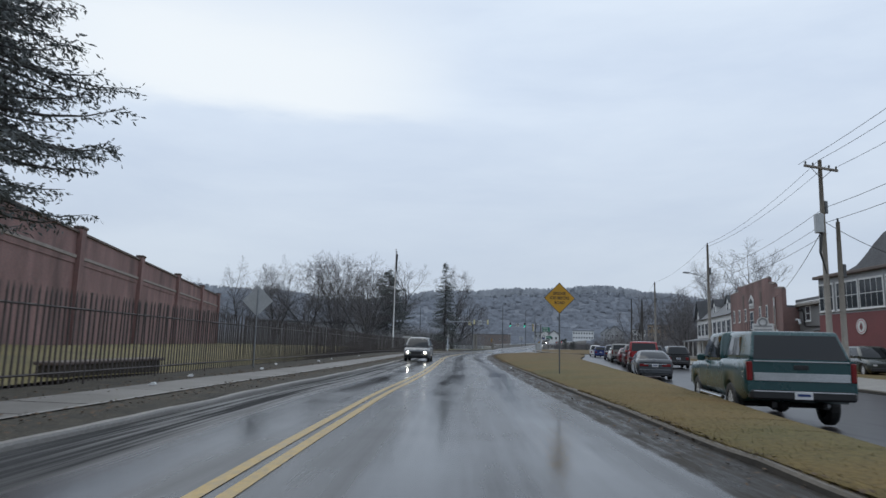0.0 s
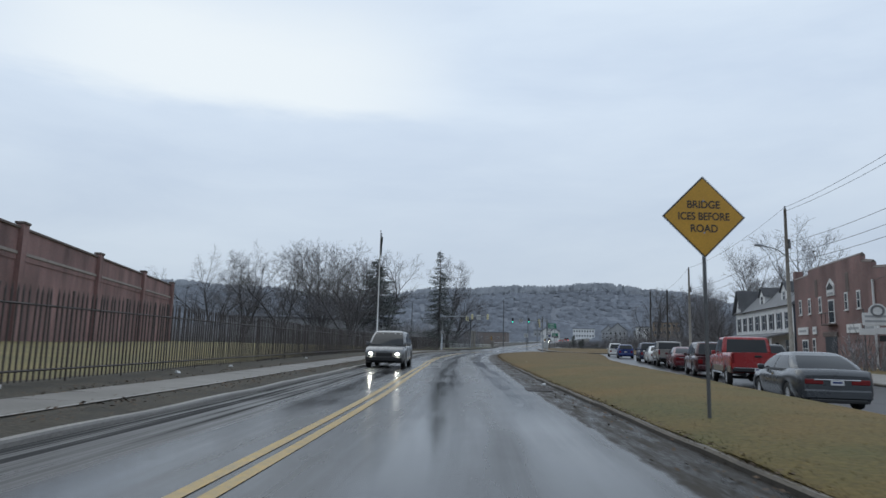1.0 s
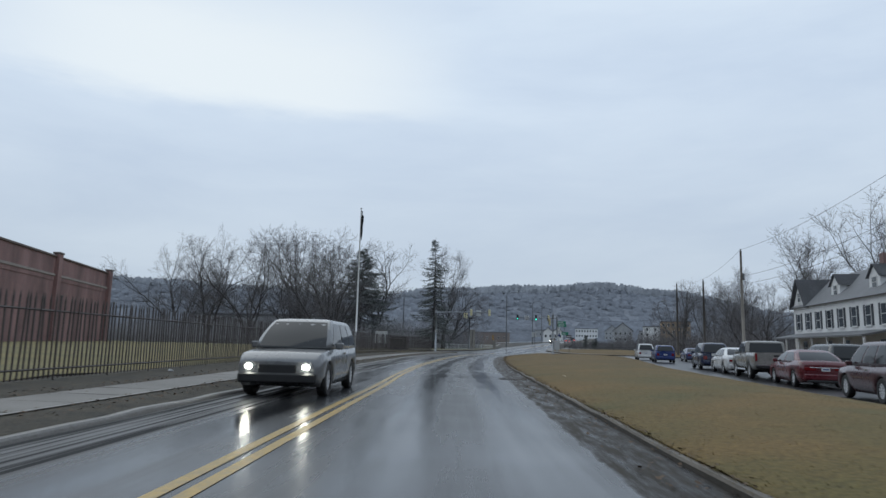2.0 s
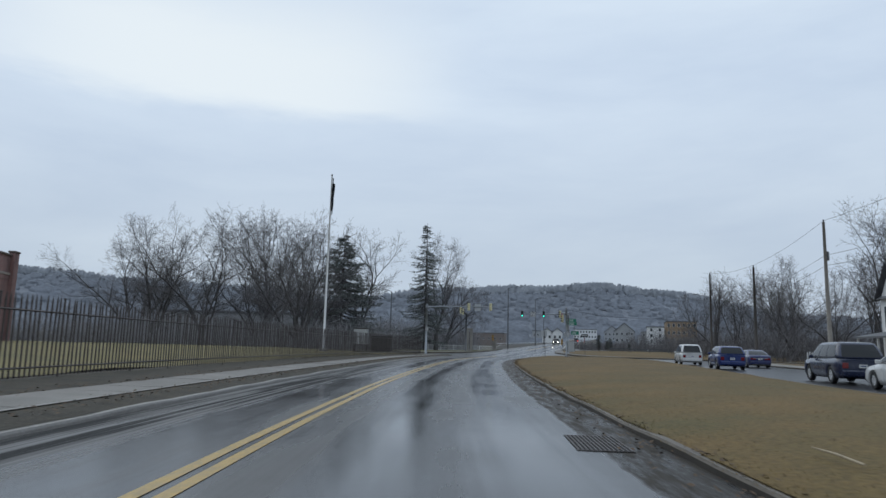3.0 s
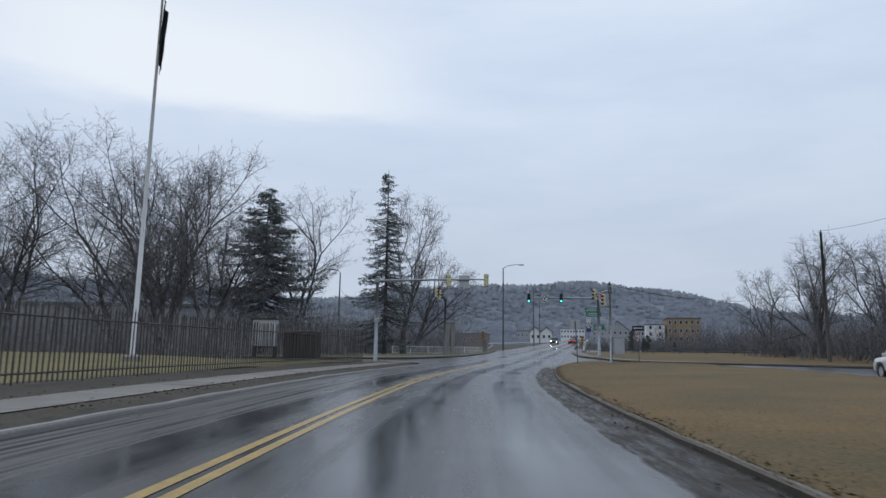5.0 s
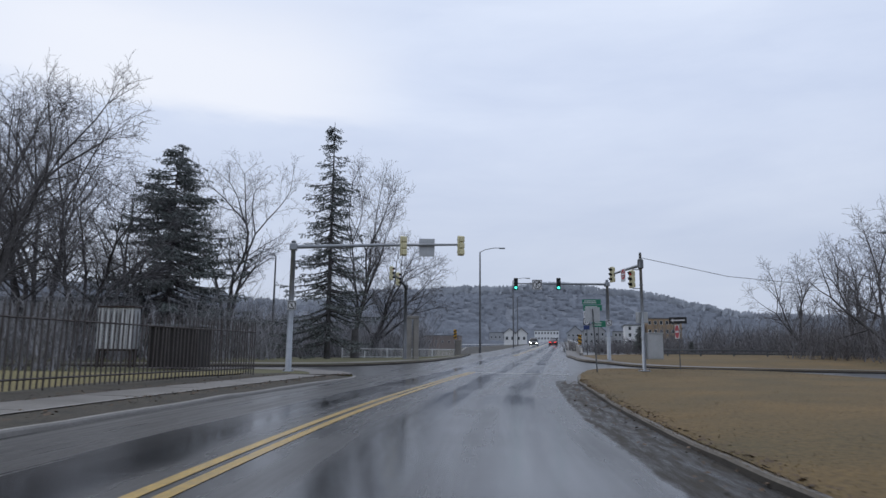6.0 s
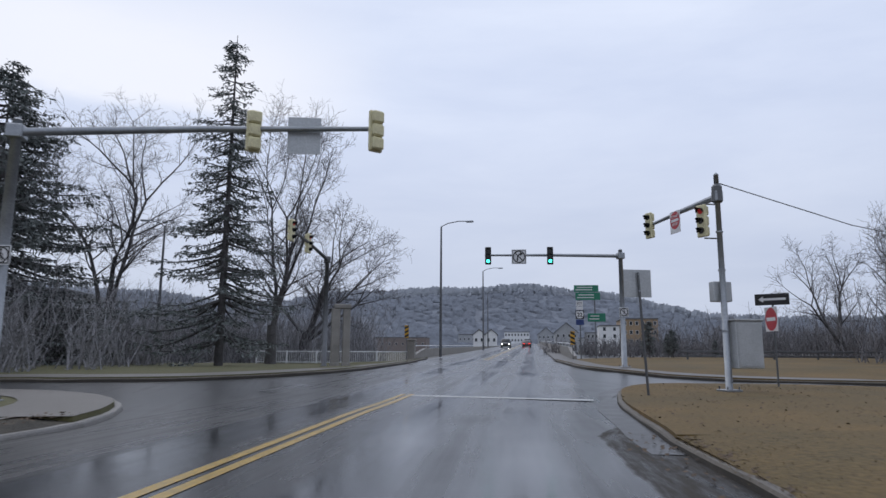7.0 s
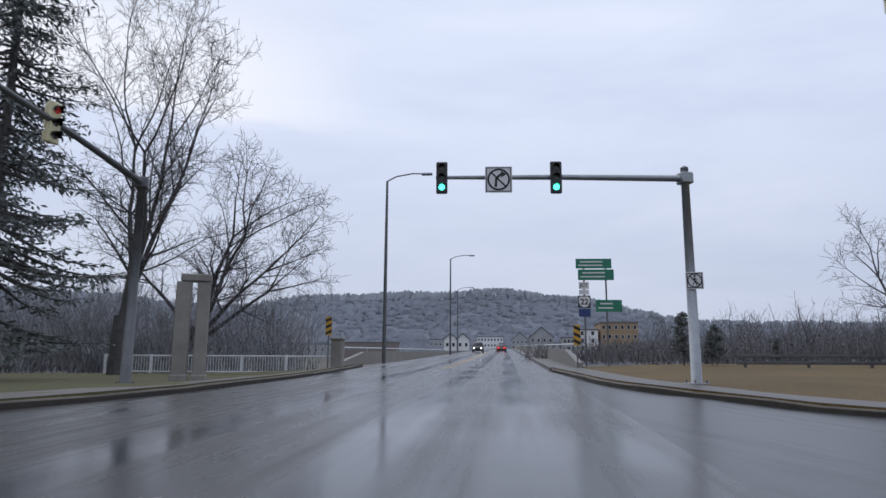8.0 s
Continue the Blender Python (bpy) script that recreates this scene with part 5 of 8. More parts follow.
# ---- signals, signs and lamps ----
def signal_head(name, parent, place, turn, lit=None, material='signal_yellow'):
    """A three-lamp signal head; its lamps look along local -y."""
    h = part("signal_head", box((-0.19, -0.10, -0.55), (0.19, 0.02, 0.55), 0.03), M[material], parent, "yellow three-lamp traffic signal" if material == 'signal_yellow' else "dark three-lamp traffic signal")
    h.matrix_basis = pose(*place, 0, 0, turn) @ Matrix.Diagonal((0.84, 0.84, 0.84, 1))
    for k, colour in enumerate(("red", "amber", "green")):
        z = 0.34 - 0.34 * k
        bm = bmesh.new()
        bmesh.ops.create_circle(bm, cap_ends=True, segments=16, radius=0.105, matrix=Matrix.Translation((0, -0.108, z)) @ Matrix.Rotation(radians(90), 4, 'X'))
        part("lens", bm, M['green_lamp'] if lit == colour == "green" else (M['red_lamp'] if lit == colour == "red" else M['lens_dark']), h, f"lit {colour} lens" if lit == colour else "")
        bm = bmesh.new()
        n = 10
        for i in range(n + 1):
            a = radians(-20 + 220 * i / n)
            p = Vector((0.118 * math.cos(a), -0.10, z + 0.118 * math.sin(a)))
            bm.verts.new(p)
            bm.verts.new(p + Vector((0, -0.20 if 0.2 < i / n < 0.8 else -0.11, -0.02)))
        bm.verts.ensure_lookup_table()
        for i in range(n):
            bm.faces.new((bm.verts[2 * i], bm.verts[2 * i + 1], bm.verts[2 * i + 3], bm.verts[2 * i + 2]))
        bmesh.ops.solidify(bm, geom=bm.faces[:], thickness=0.006)
        part("visor", bm, M['sign_black'], h)
    for k in range(3):
        z = 0.355 - 0.355 * k
        part("housing_section", box((-0.165, 0.021, z - 0.165), (0.165, 0.16, z + 0.165), 0.045), M[material], h)
    return h


def plate_sign(name, parent, place, turn, w, h, material, edge=None, label=""):
    """A sheet sign whose face looks along local -y, with a back of bare metal."""
    s = part(name, box((-w / 2, -0.006, -h / 2), (w / 2, 0.006, h / 2), 0.004), M['alu'], parent, label)
    s.matrix_basis = pose(*place, 0, 0, turn)
    part("face", box((-w / 2 + 0.005, -0.011, -h / 2 + 0.005), (w / 2 - 0.005, -0.007, h / 2 - 0.005)), M[material], s)
    if edge:
        b = 0.025
        bm = bmesh.new()
        for lo, hi in (((-w / 2 + b, -h / 2 + b), (w / 2 - b, -h / 2 + 2 * b)), ((-w / 2 + b, h / 2 - 2 * b), (w / 2 - b, h / 2 - b)), ((-w / 2 + b, -h / 2 + 2 * b), (-w / 2 + 2 * b, h / 2 - 2 * b)), ((w / 2 - 2 * b, -h / 2 + 2 * b), (w / 2 - b, h / 2 - 2 * b))):
            add_box(bm, (lo[0], -0.014, lo[1]), (hi[0], -0.0115, hi[1]))
        part("border", bm, M[edge], s)
    return s


def ring(r0, r1, y, seg=24):
    bm = bmesh.new()
    a = [bm.verts.new((r0 * math.cos(k * math.tau / seg), y, r0 * math.sin(k * math.tau / seg))) for k in range(seg)]
    b = [bm.verts.new((r1 * math.cos(k * math.tau / seg), y, r1 * math.sin(k * math.tau / seg))) for k in range(seg)]
    for k in range(seg):
        bm.faces.new((a[k], a[(k + 1) % seg], b[(k + 1) % seg], b[k]))
    bmesh.ops.solidify(bm, geom=bm.faces[:], thickness=0.003)
    return bm


def no_turn_sign(parent, place, turn, size, walker=False):
    s = plate_sign("turn_ban_sign", parent, place, turn, size, size, 'sign_white', 'sign_black', "white square sign with a struck-out black symbol")
    k = size / 0.76
    if walker:
        bm = bmesh.new()
        for a, b in (((0, 0.14), (0, -0.02)), ((0, -0.02), (0.09, -0.2)), ((0, -0.02), (-0.09, -0.2)), ((0, 0.1), (0.1, 0.0)), ((0, 0.1), (-0.1, 0.02))):
            tube(bm, [(a[0] * k, -0.014, a[1] * k), (b[0] * k, -0.014, b[1] * k)], 0.02 * k, 4)
        bmesh.ops.create_circle(bm, cap_ends=True, segments=10, radius=0.05 * k, matrix=Matrix.Translation((0, -0.015, 0.2 * k)) @ Matrix.Rotation(radians(90), 4, 'X'))
    else:
        bm = prism([(-x * k, z * k) for x, z in ((-0.22, 0.16), (-0.07, 0.25), (-0.07, 0.19), (0.02, 0.13), (0.10, 0.02), (0.12, -0.22), (0.05, -0.22), (0.035, -0.0), (-0.02, 0.07), (-0.07, 0.11), (-0.07, 0.05))], -0.016, -0.0125)
    part("symbol", bm, M['sign_black'], s)
    part("ban_ring", ring(0.27 * k, 0.32 * k, -0.018), M['sign_black'], s)
    part("ban_bar", pipe([(-0.2 * k, -0.018, 0.2 * k), (0.2 * k, -0.018, -0.2 * k)], 0.022 * k, 4), M['sign_black'], s)
    return s


def mast(x, y, height, arm_to, arm_z, label, material='steel', sag=0.25, base_r=0.145):
    """A signal mast with a long arm."""
    z = rise(x, y) + 0.15
    m = thing("signal_mast", (x, y, z), label, "traffic signal", "signal masts")
    part("pole", pipe([(0, 0, 0), (0, 0, height)], [base_r, base_r * 0.72], 14), M[material], m, smooth=True)
    part("pole_cap", pipe([(0, 0, height), (0, 0, height + 0.06)], [base_r * 0.78, base_r * 0.3], 14), M[material], m)
    bm = box((-0.24, -0.24, -0.02), (0.24, 0.24, 0.035), 0.01)
    part("base_plate", bm, M[material], m)
    for sx in (-0.18, 0.18):
        for sy in (-0.18, 0.18):
            part("bolt", pipe([(sx, sy, 0.03), (sx, sy, 0.12)], 0.018, 6), M['dark_steel'], m)
    dx, dy = arm_to[0] - x, arm_to[1] - y
    a0 = arm_z - z - sag
    part("arm", pipe([(0, 0, a0), (dx * 0.5, dy * 0.5, a0 + sag * 0.75), (dx, dy, a0 + sag)], [0.095, 0.075, 0.05], 10), M[material], m, smooth=True)
    part("clamp", box((-base_r - 0.03, -base_r - 0.03, a0 - 0.16), (base_r + 0.03, base_r + 0.03, a0 + 0.16), 0.03), M[material], m)
    return m, Vector((dx, dy, 0)), a0, sag


def along(v, t, a0, sag):
    return (v.x * t, v.y * t, a0 + sag * (1 - (1 - t) ** 2))


# mast at the left corner, whose heads face the oncoming lane
m1, v1, a1, s1 = mast(10.45, 125.95, 6.0, (18.1, 124.3), 6.0, "grey steel signal mast with a long arm over the road", sag=0.12)
for t, turn in ((1.0, 204), (0.66, 200)):
    p = along(v1, t, a1, s1)
    signal_head("signal_head", m1, (p[0], p[1], p[2] - 0.05), turn)
p = along(v1, 0.80, a1, s1)
plate_sign("lane_sign", m1, (p[0], p[1] + 0.12, p[2] - 0.12), 172, 0.72, 0.84, 'sign_white', label="bare grey back of a lane sign")
no_turn_sign(m1, (0.05, -0.2, 3.0), -12, 0.42, True)

# mast on the island's nose: short arm across the slip road
m2, v2, a2, s2 = mast(28.2, 126.8, 6.1, (28.75, 131.3), 5.75, "grey steel signal mast with a short arm on the island", sag=0.08, base_r=0.095)
p = along(v2, 1.0, a2, s2)
signal_head("signal_head", m2, (p[0] - 0.1, p[1], p[2] - 0.05), -78)
signal_head("signal_head", m2, (-0.48, 0.05, a2 - 0.74), -72, "red")
for z in (a2 - 0.24, a2 - 1.23):
    part("bracket", pipe([(0, 0, z), (-0.46, 0.05, z)], 0.022, 6), M['dark_steel'], m2)
part("collar", pipe([(0, 0, a2 - 0.2), (0, 0, a2 - 0.15), (0, 0, a2 + 0.28), (0, 0, a2 + 0.36)], [0.09, 0.15, 0.15, 0.08], 10), M['dark_steel'], m2, "dark steel collar that holds the arm")
for z in (1.6, 3.3, 4.4):
    part("strap", pipe([(0, 0, z), (0, 0, z + 0.05)], 0.10, 12), M['steel'], m2)
p = along(v2, 0.55, a2, s2)
dne = part("no_entry_sign", box((-0.3, -0.005, -0.42), (0.3, 0.005, 0.3), 0.01), M['sign_white'], m2, "round red DO NOT ENTER sign on white")
dne.matrix_basis = pose(p[0] - 0.12, p[1], p[2] - 0.26, 0, 0, -92)
bm = bmesh.new()
bmesh.ops.create_circle(bm, cap_ends=True, segments=28, radius=0.29, matrix=Matrix.Translation((0, -0.008, 0)) @ Matrix.Rotation(radians(90), 4, 'X'))
part("disc", bm, M['sign_red'], dne)
part("bar", box((-0.22, -0.012, -0.045), (0.22, -0.009, 0.045)), M['sign_white'], dne)
lettering("legend", "DO NOT", 0.11, dne, (0, -0.012, 0.13), M['sign_white'])
lettering("legend", "ENTER", 0.11, dne, (0, -0.012, -0.13), M['sign_white'])
part("junction_box", box((-0.22, 0.10, 2.45), (0.36, 0.34, 3.02), 0.02), M['alu'], m2)
part("cable", pipe([(0.1, 0, 5.85), (6, 1.5, 5.2), (13, 4, 5.2), (21.9, 4.9, 6.2)], 0.016, 5), M['cable'], m2, "sagging black cable")
cab = part("control_cabinet", box((0.12, -0.28, 0.6), (0.95, 0.22, 1.9), 0.02), M['alu'], m2, "pale grey control cabinet on the mast")
part("cabinet_roof", box((0.08, -0.32, 1.9), (0.99, 0.26, 1.95), 0.01), M['alu'], cab)
part("cabinet_door", box((0.17, -0.295, 0.66), (0.90, -0.281, 1.84), 0.005), M['alu'], cab)

# mast on the far right corner, over the bridge approach
m3, v3, a3, s3 = mast(32.65, 141.15, 5.95, (26.0, 143.3), 6.3, "grey steel signal mast over the bridge approach", sag=0.1)
for t, lit in ((0.98, "green"), (0.52, "green")):
    p = along(v3, t, a3, s3)
    signal_head("signal_head", m3, (p[0], p[1] - 0.12, p[2] - 0.05), -17, lit, 'sign_black')
p = along(v3, 0.75, a3, s3)
no_turn_sign(m3, (p[0], p[1] - 0.12, p[2] - 0.1), -17, 0.76)
no_turn_sign(m3, (-0.02, -0.19, 2.75), -22, 0.46, True)

# mast on the far left bank
m4, v4, a4, s4 = mast(17.9, 145.25, 5.75, (16.1, 137.8), 6.25, "grey steel signal mast on the far corner", 'dark_steel', sag=0.2)
for t, lit in ((0.98, "red"), (0.58, "red")):
    p = along(v4, t, a4, s4)
    signal_head("signal_head", m4, (p[0], p[1], p[2] - 0.05), 62, lit)


def diamond_sign(x, y, turn, base, centre, half, label, facing=True, lean=0.0):
    s = thing("warning_sign", (x, y, base), label, "road sign", turn=turn)
    part("post", box((-0.025, 0.0, -0.2), (0.025, 0.04, centre - base + half * 0.75), 0.006), M['dark_steel'] if facing else M['steel'], s)
    d = part("plate", prism([(-half, 0), (0, -half), (half, 0), (0, half)], -0.012, -0.008), M['alu'], s)
    d.matrix_basis = pose(0, 0, centre - base)
    if facing:
        k = half - 0.012
        part("border", prism([(-k, 0), (0, -k), (k, 0), (0, k)], -0.0145, -0.0122), M['sign_black'], d)
        k = half - 0.038
        part("face", prism([(-k, 0), (0, -k), (k, 0), (0, k)], -0.0185, -0.0148), M['sign_yellow'], d, "yellow face")
        for words, z, size in (("BRIDGE", 0.185, 0.165), ("ICES BEFORE", 0.0, 0.165), ("ROAD", -0.19, 0.165)):
            t = lettering("legend", words, size, d, (0, -0.0195, z), M['sign_black'])
            t.scale = (0.92 if words != "ICES BEFORE" else 0.86, 1, 1)
    for z in (-0.25, 0.25):
        part("bolt", pipe([(0, -0.024, z), (0, -0.008, z)], 0.016, 8), M['steel'], d)
    return s


diamond_sign(5.62, 23.45, -4.5, 0.2, 3.22, 0.646, "yellow diamond sign reading BRIDGE ICES BEFORE ROAD")
diamond_sign(-6.45, 23.4, 176, 0.15, 2.75, 0.60, "grey back of a diamond road sign by the railings", False)

# back of a large white sign on the island
ws = thing("lane_sign", (25.15, 126.0, rise(25, 126) + 0.15), "grey back of a square road sign on a leaning post", "road sign", turn=-6)
part("post", pipe([(0.15, 0, -0.1), (0, 0, 3.1)], 0.035, 8), M['dark_steel'], ws)
part("plate", box((-0.37, 0.045, 2.46), (0.37, 0.055, 3.18), 0.004), M['alu'], ws)
for z in (2.62, 3.05):
    part("bolt", pipe([(0.01, -0.05, z), (0.01, 0.04, z)], 0.022, 8), M['steel'], ws)
# one-way board over a no-entry sign beside the slip road
ow = thing("one_way_sign", (31.15, 128.5, rise(31.15, 128.5) + 0.12), "black and white arrow board above a red no-entry sign", "road sign", turn=-52)
part("post", pipe([(0, 0, -0.2), (0, 0, 2.9)], 0.03, 8), M['dark_steel'], ow)
part("arrow_board", box((-0.5, -0.05, 2.52), (0.5, -0.04, 2.88), 0.004), M['sign_black'], ow)
part("arrow", prism([(-0.4, 2.705), (-0.25, 2.80), (-0.25, 2.74), (0.4, 2.74), (0.4, 2.67), (-0.25, 2.67), (-0.25, 2.61)], -0.055, -0.051), M['sign_white'], ow)
b = part("no_entry_plate", box((-0.38, -0.01, -0.38), (0.38, 0.0, 0.38), 0.01), M['sign_white'], ow, "white square no-entry sign")
b.matrix_basis = pose(-0.05, -0.06, 2.08, 0, 0, -50)
bm = bmesh.new()
bmesh.ops.create_circle(bm, cap_ends=True, segments=28, radius=0.36, matrix=Matrix.Translation((0, -0.013, 0)) @ Matrix.Rotation(radians(90), 4, 'X'))
part("disc", bm, M['sign_red'], b)
part("bar", box((-0.27, -0.018, -0.055), (0.27, -0.0145, 0.055)), M['sign_white'], b)


# hazard boards at the bridge ends
def hazard_board(x, y, top, turn, flip):
    z = rise(x, y) + 0.15
    h = thing("hazard_board", (x, y, z), "black and yellow striped hazard board at the bridge end", "road sign", "hazard boards", turn=turn)
    part("post", box((-0.025, 0.0, -0.2), (0.025, 0.04, top - z)), M['dark_steel'], h)
    part("board", box((-0.155, -0.01, top - z - 0.92), (0.155, 0.0, top - z), 0.003), M['sign_yellow'], h)
    for k in range(3):
        c = top - z - 0.78 + k * 0.31
        o = 0.07 if flip else -0.07
        part("stripe", prism([(-0.15, c - o - 0.065), (0.15, c + o - 0.065), (0.15, c + o + 0.085), (-0.15, c - o + 0.085)], -0.016, -0.012), M['sign_black'], h)
    return h


hazard_board(24.4, 158.9, 3.25, -18, True)
hazard_board(35.05, 153.0, 2.75, -18, False)


# green direction signs and route shield
gs = thing("direction_sign", (37.2, 155.6, rise(37.2, 155.6) + 0.1), "stacked green direction signs with a route 22 shield", "road sign", turn=-18)
for x in (-0.35, 0.75):
    part("post", box((x - 0.04, 0, -0.2), (x + 0.04, 0.06, 5.3), 0.005), M['dark_steel'], gs)
for x0, x1, z0, z1 in ((-0.75, 1.05, 4.95, 5.45), (-0.65, 1.15, 4.35, 4.9), (0.2, 1.5, 2.75, 3.35)):
    g = part("panel", box((x0, -0.03, z0), (x1, -0.015, z1), 0.005), M['sign_green'], gs)
    for k in range(2):
        zc = z0 + (z1 - z0) * (0.32 + 0.36 * k)
        part("text_bar", box((x0 + 0.12 + 0.1 * k, -0.036, zc - 0.035), (x1 - 0.45, -0.0305, zc + 0.035)), M['sign_white'], g)
jp = part("plate", box((-0.62, -0.03, 3.9), (-0.12, -0.015, 4.26), 0.004), M['sign_white'], gs)
lettering("legend", "JCT", 0.24, jp, (-0.37, -0.033, 4.08), M['sign_black'])
part("plate", box((-0.62, -0.03, 3.62), (-0.12, -0.015, 3.86), 0.004), M['sign_white'], gs)
sh = part("route_shield", box((-0.68, -0.03, 2.95), (-0.06, -0.015, 3.57), 0.004), M['sign_black'], gs, "black and white route shield")
part("shield", prism([(-0.37 + x, 3.25 + z) for x, z in ((-0.25, 0.25), (-0.1, 0.28), (0, 0.25), (0.1, 0.28), (0.25, 0.25), (0.28, 0.0), (0.2, -0.2), (0, -0.28), (-0.2, -0.2), (-0.28, 0.0))], -0.036, -0.031), M['sign_white'], sh)
lettering("number", "22", 0.4, sh, (-0.37, -0.04, 3.24), M['sign_black'])
part("arrow_plate", box((-0.66, -0.03, 2.5), (-0.08, -0.015, 2.9), 0.004), M['sign_blue'], gs)


def street_lamp(x, y, height, reach, turn, label="tall thin street lamp on the bridge", material='dark_steel'):
    l = thing("street_lamp", (x, y, rise(x, y) + 0.1), label, "street lamp", "street lamps", turn=turn)
    part("pole", pipe([(0, 0, 0), (0, 0, height * 0.6), (0, 0, height)], [0.12, 0.095, 0.07], 8), M[material], l)
    part("arm", pipe([(0, 0, height), (reach * 0.25, 0, height + 0.28), (reach * 0.7, 0, height + 0.45), (reach, 0, height + 0.42)], 0.04, 6), M[material], l)
    part("lamp_head", box((reach - 0.1, -0.13, height + 0.33), (reach + 0.55, 0.13, height + 0.47), 0.04), M['steel'], l)
    return l


street_lamp(28.0, 163.6, 10.9, 2.2, -20)
street_lamp(41.0, 196.5, 10.8, 2.2, -20)
street_lamp(52, 232, 10.5, 2.2, -20)
street_lamp(6.6, 161.0, 10.0, -1.6, 0, "slim street lamp behind the spruce")

# flagpole with a limp flag
fp = thing("flagpole", (-0.45, 109.2, 0.38), "tall white flagpole with a furled limp flag", "flagpole")
part("pole", pipe([(0, 0, 0), (0, 0, 8), (0, 0, 17.1)], [0.11, 0.09, 0.05], 12), M['trim_white'], fp, smooth=True)
part("base", pipe([(0, 0, -0.1), (0, 0, 0.22), (0, 0, 0.30)], [0.45, 0.42, 0.2], 14), M['slab'], fp)
bm = bmesh.new()
bmesh.ops.create_uvsphere(bm, u_segments=10, v_segments=6, radius=0.11, matrix=Matrix.Translation((0, 0, 17.18)))
part("finial", bm, M['chrome'], fp)
bm = bmesh.new()
rows = []
for i in range(14):
    z = 16.95 - i * 0.24
    rows.append([bm.verts.new((0.06 + 0.10 * math.sin(k * 1.9 + i * 0.25) + 0.05 * k * (1 - i / 40), 0.10 * math.cos(k * 2.3 + i * 0.2), z - 0.18 * k)) for k in range(5)])
for a, b in zip(rows, rows[1:]):
    for k in range(4):
        bm.faces.new((a[k], a[k + 1], b[k + 1], b[k]))
bmesh.ops.solidify(bm, geom=bm.faces[:], thickness=0.01)
part("flag", bm, M['shutter'], fp, "limp dark flag")


# ---- utility poles and wires ----
def utility_pole(x, y, height, label, material='pole_wood', cross=False, lamp=False, can=False, turn=16):
    z = 0.1
    u = thing("utility_pole", (x, y, z), label, "utility pole", "utility poles", turn=turn)
    part("pole", pipe([(0, 0, -0.3), (0, 0, height * 0.5), (0.05, 0, height)], [0.17, 0.14, 0.10], 9), M[material], u, smooth=True)
    if cross:
        part("crossarm", box((-1.25, -0.16, height - 0.55), (1.25, -0.05, height - 0.42), 0.01), M['pole_wood'], u)
        for s in (-1, 1):
            part("brace", pipe([(s * 0.75, -0.1, height - 0.55), (0, -0.1, height - 1.1)], 0.02, 5), M['dark_steel'], u)
        for xx in (-1.15, -0.6, 0.6, 1.15):
            part("insulator", pipe([(xx, -0.1, height - 0.42), (xx, -0.1, height - 0.30), (xx, -0.1, height - 0.24)], [0.03, 0.055, 0.03], 8), M['black_trim'], u)
    else:
        part("insulator", pipe([(0.05, 0, height), (0.05, 0, height + 0.2)], [0.04, 0.06], 8), M['black_trim'], u)
    if can:
        part("transformer", pipe([(-0.35, -0.05, height - 4.1), (-0.35, -0.05, height - 3.1), (-0.35, -0.05, height - 3.02)], [0.24, 0.24, 0.12], 12), M['alu'], u, "grey transformer can")
        for k in range(3):
            part("cable", pipe([(-0.2 - 0.1 * k, -0.1, height - 4.1), (-0.45 - 0.05 * k, -0.15, height - 5.2), (-0.1, -0.14, height - 6.3)], 0.03, 5), M['cable'], u)
    if lamp:
        part("lamp_arm", pipe([(0, 0, height - 3.6), (-0.9, 0, height - 3.15), (-2.4, 0, height - 2.95)], 0.035, 6), M['steel'], u)
        part("lamp_head", box((-3.05, -0.14, height - 3.04), (-2.35, 0.14, height - 2.88), 0.04), M['steel'], u, "grey cobra lamp head")
    part("cable_box", box((0.1, -0.14, height - 3.0), (0.3, 0.1, height - 2.3), 0.02), M['dark_steel'], u)
    return u


utility_pole(22.0, 30.2, 11.7, "tall wooden utility pole with a crossarm and transformer", 'pole_pale', cross=True, can=True)
utility_pole(30.15, 59.1, 11.7, "weathered wooden utility pole with a street lamp arm", 'pole_pale', lamp=True)
utility_pole(38.8, 92.8, 11.3, "pale wooden utility pole beside the side street", 'pole_pale')
utility_pole(50.0, 131.8, 11.8, "dark wooden utility pole with a lamp arm", 'pole_dark', lamp=True)
utility_pole(44.3, 111.7, 10.2, "slim dark wooden utility pole among the bare trees", 'pole_dark')
utility_pole(22.6, 29.9, 8.2, "shorter pale pole beside the utility pole", 'pole_pale')


def wire(a, b, sag, r=0.014):
    a, b = Vector(a), Vector(b)
    pts = []
    for i in range(13):
        t = i / 12
        p = a.lerp(b, t)
        p.z -= sag * 4 * t * (1 - t)
        pts.append(p)
    ob = finish("overhead_wire", pipe(pts, r, 4), M['cable'])
    return tagged(ob, "thin black overhead wire between the utility poles", "wire", "overhead wires")


for dx, dz in ((-1.2, -0.2), (1.1, -0.2), (0.0, 0.1), (0.1, -2.6), (0.15, -3.4)):
    wire((22.0 + dx, 30.2, 11.7 + dz), (15.0 + dx, 4.0, 11.7 + dz), 0.5)
for dx, dz in ((0.4, -0.2), (0.0, 0.1), (0.1, -2.6), (0.15, -3.4), (0.2, -4.0)):
    wire((22.0 + dx, 30.2, 11.7 + dz), (30.15, 59.1, 11.8 + dz), 0.55)
for dz in (0.1, -2.6, -3.4):
    wire((30.15, 59.1, 11.8 + dz), (38.8, 92.8, 11.4 + dz), 0.6)
    wire((38.8, 92.8, 11.4 + dz), (44.3, 111.7, 10.4 + dz), 0.3)
    wire((44.3, 111.7, 10.4 + dz), (50, 131.8, 11.9 + dz), 0.3)
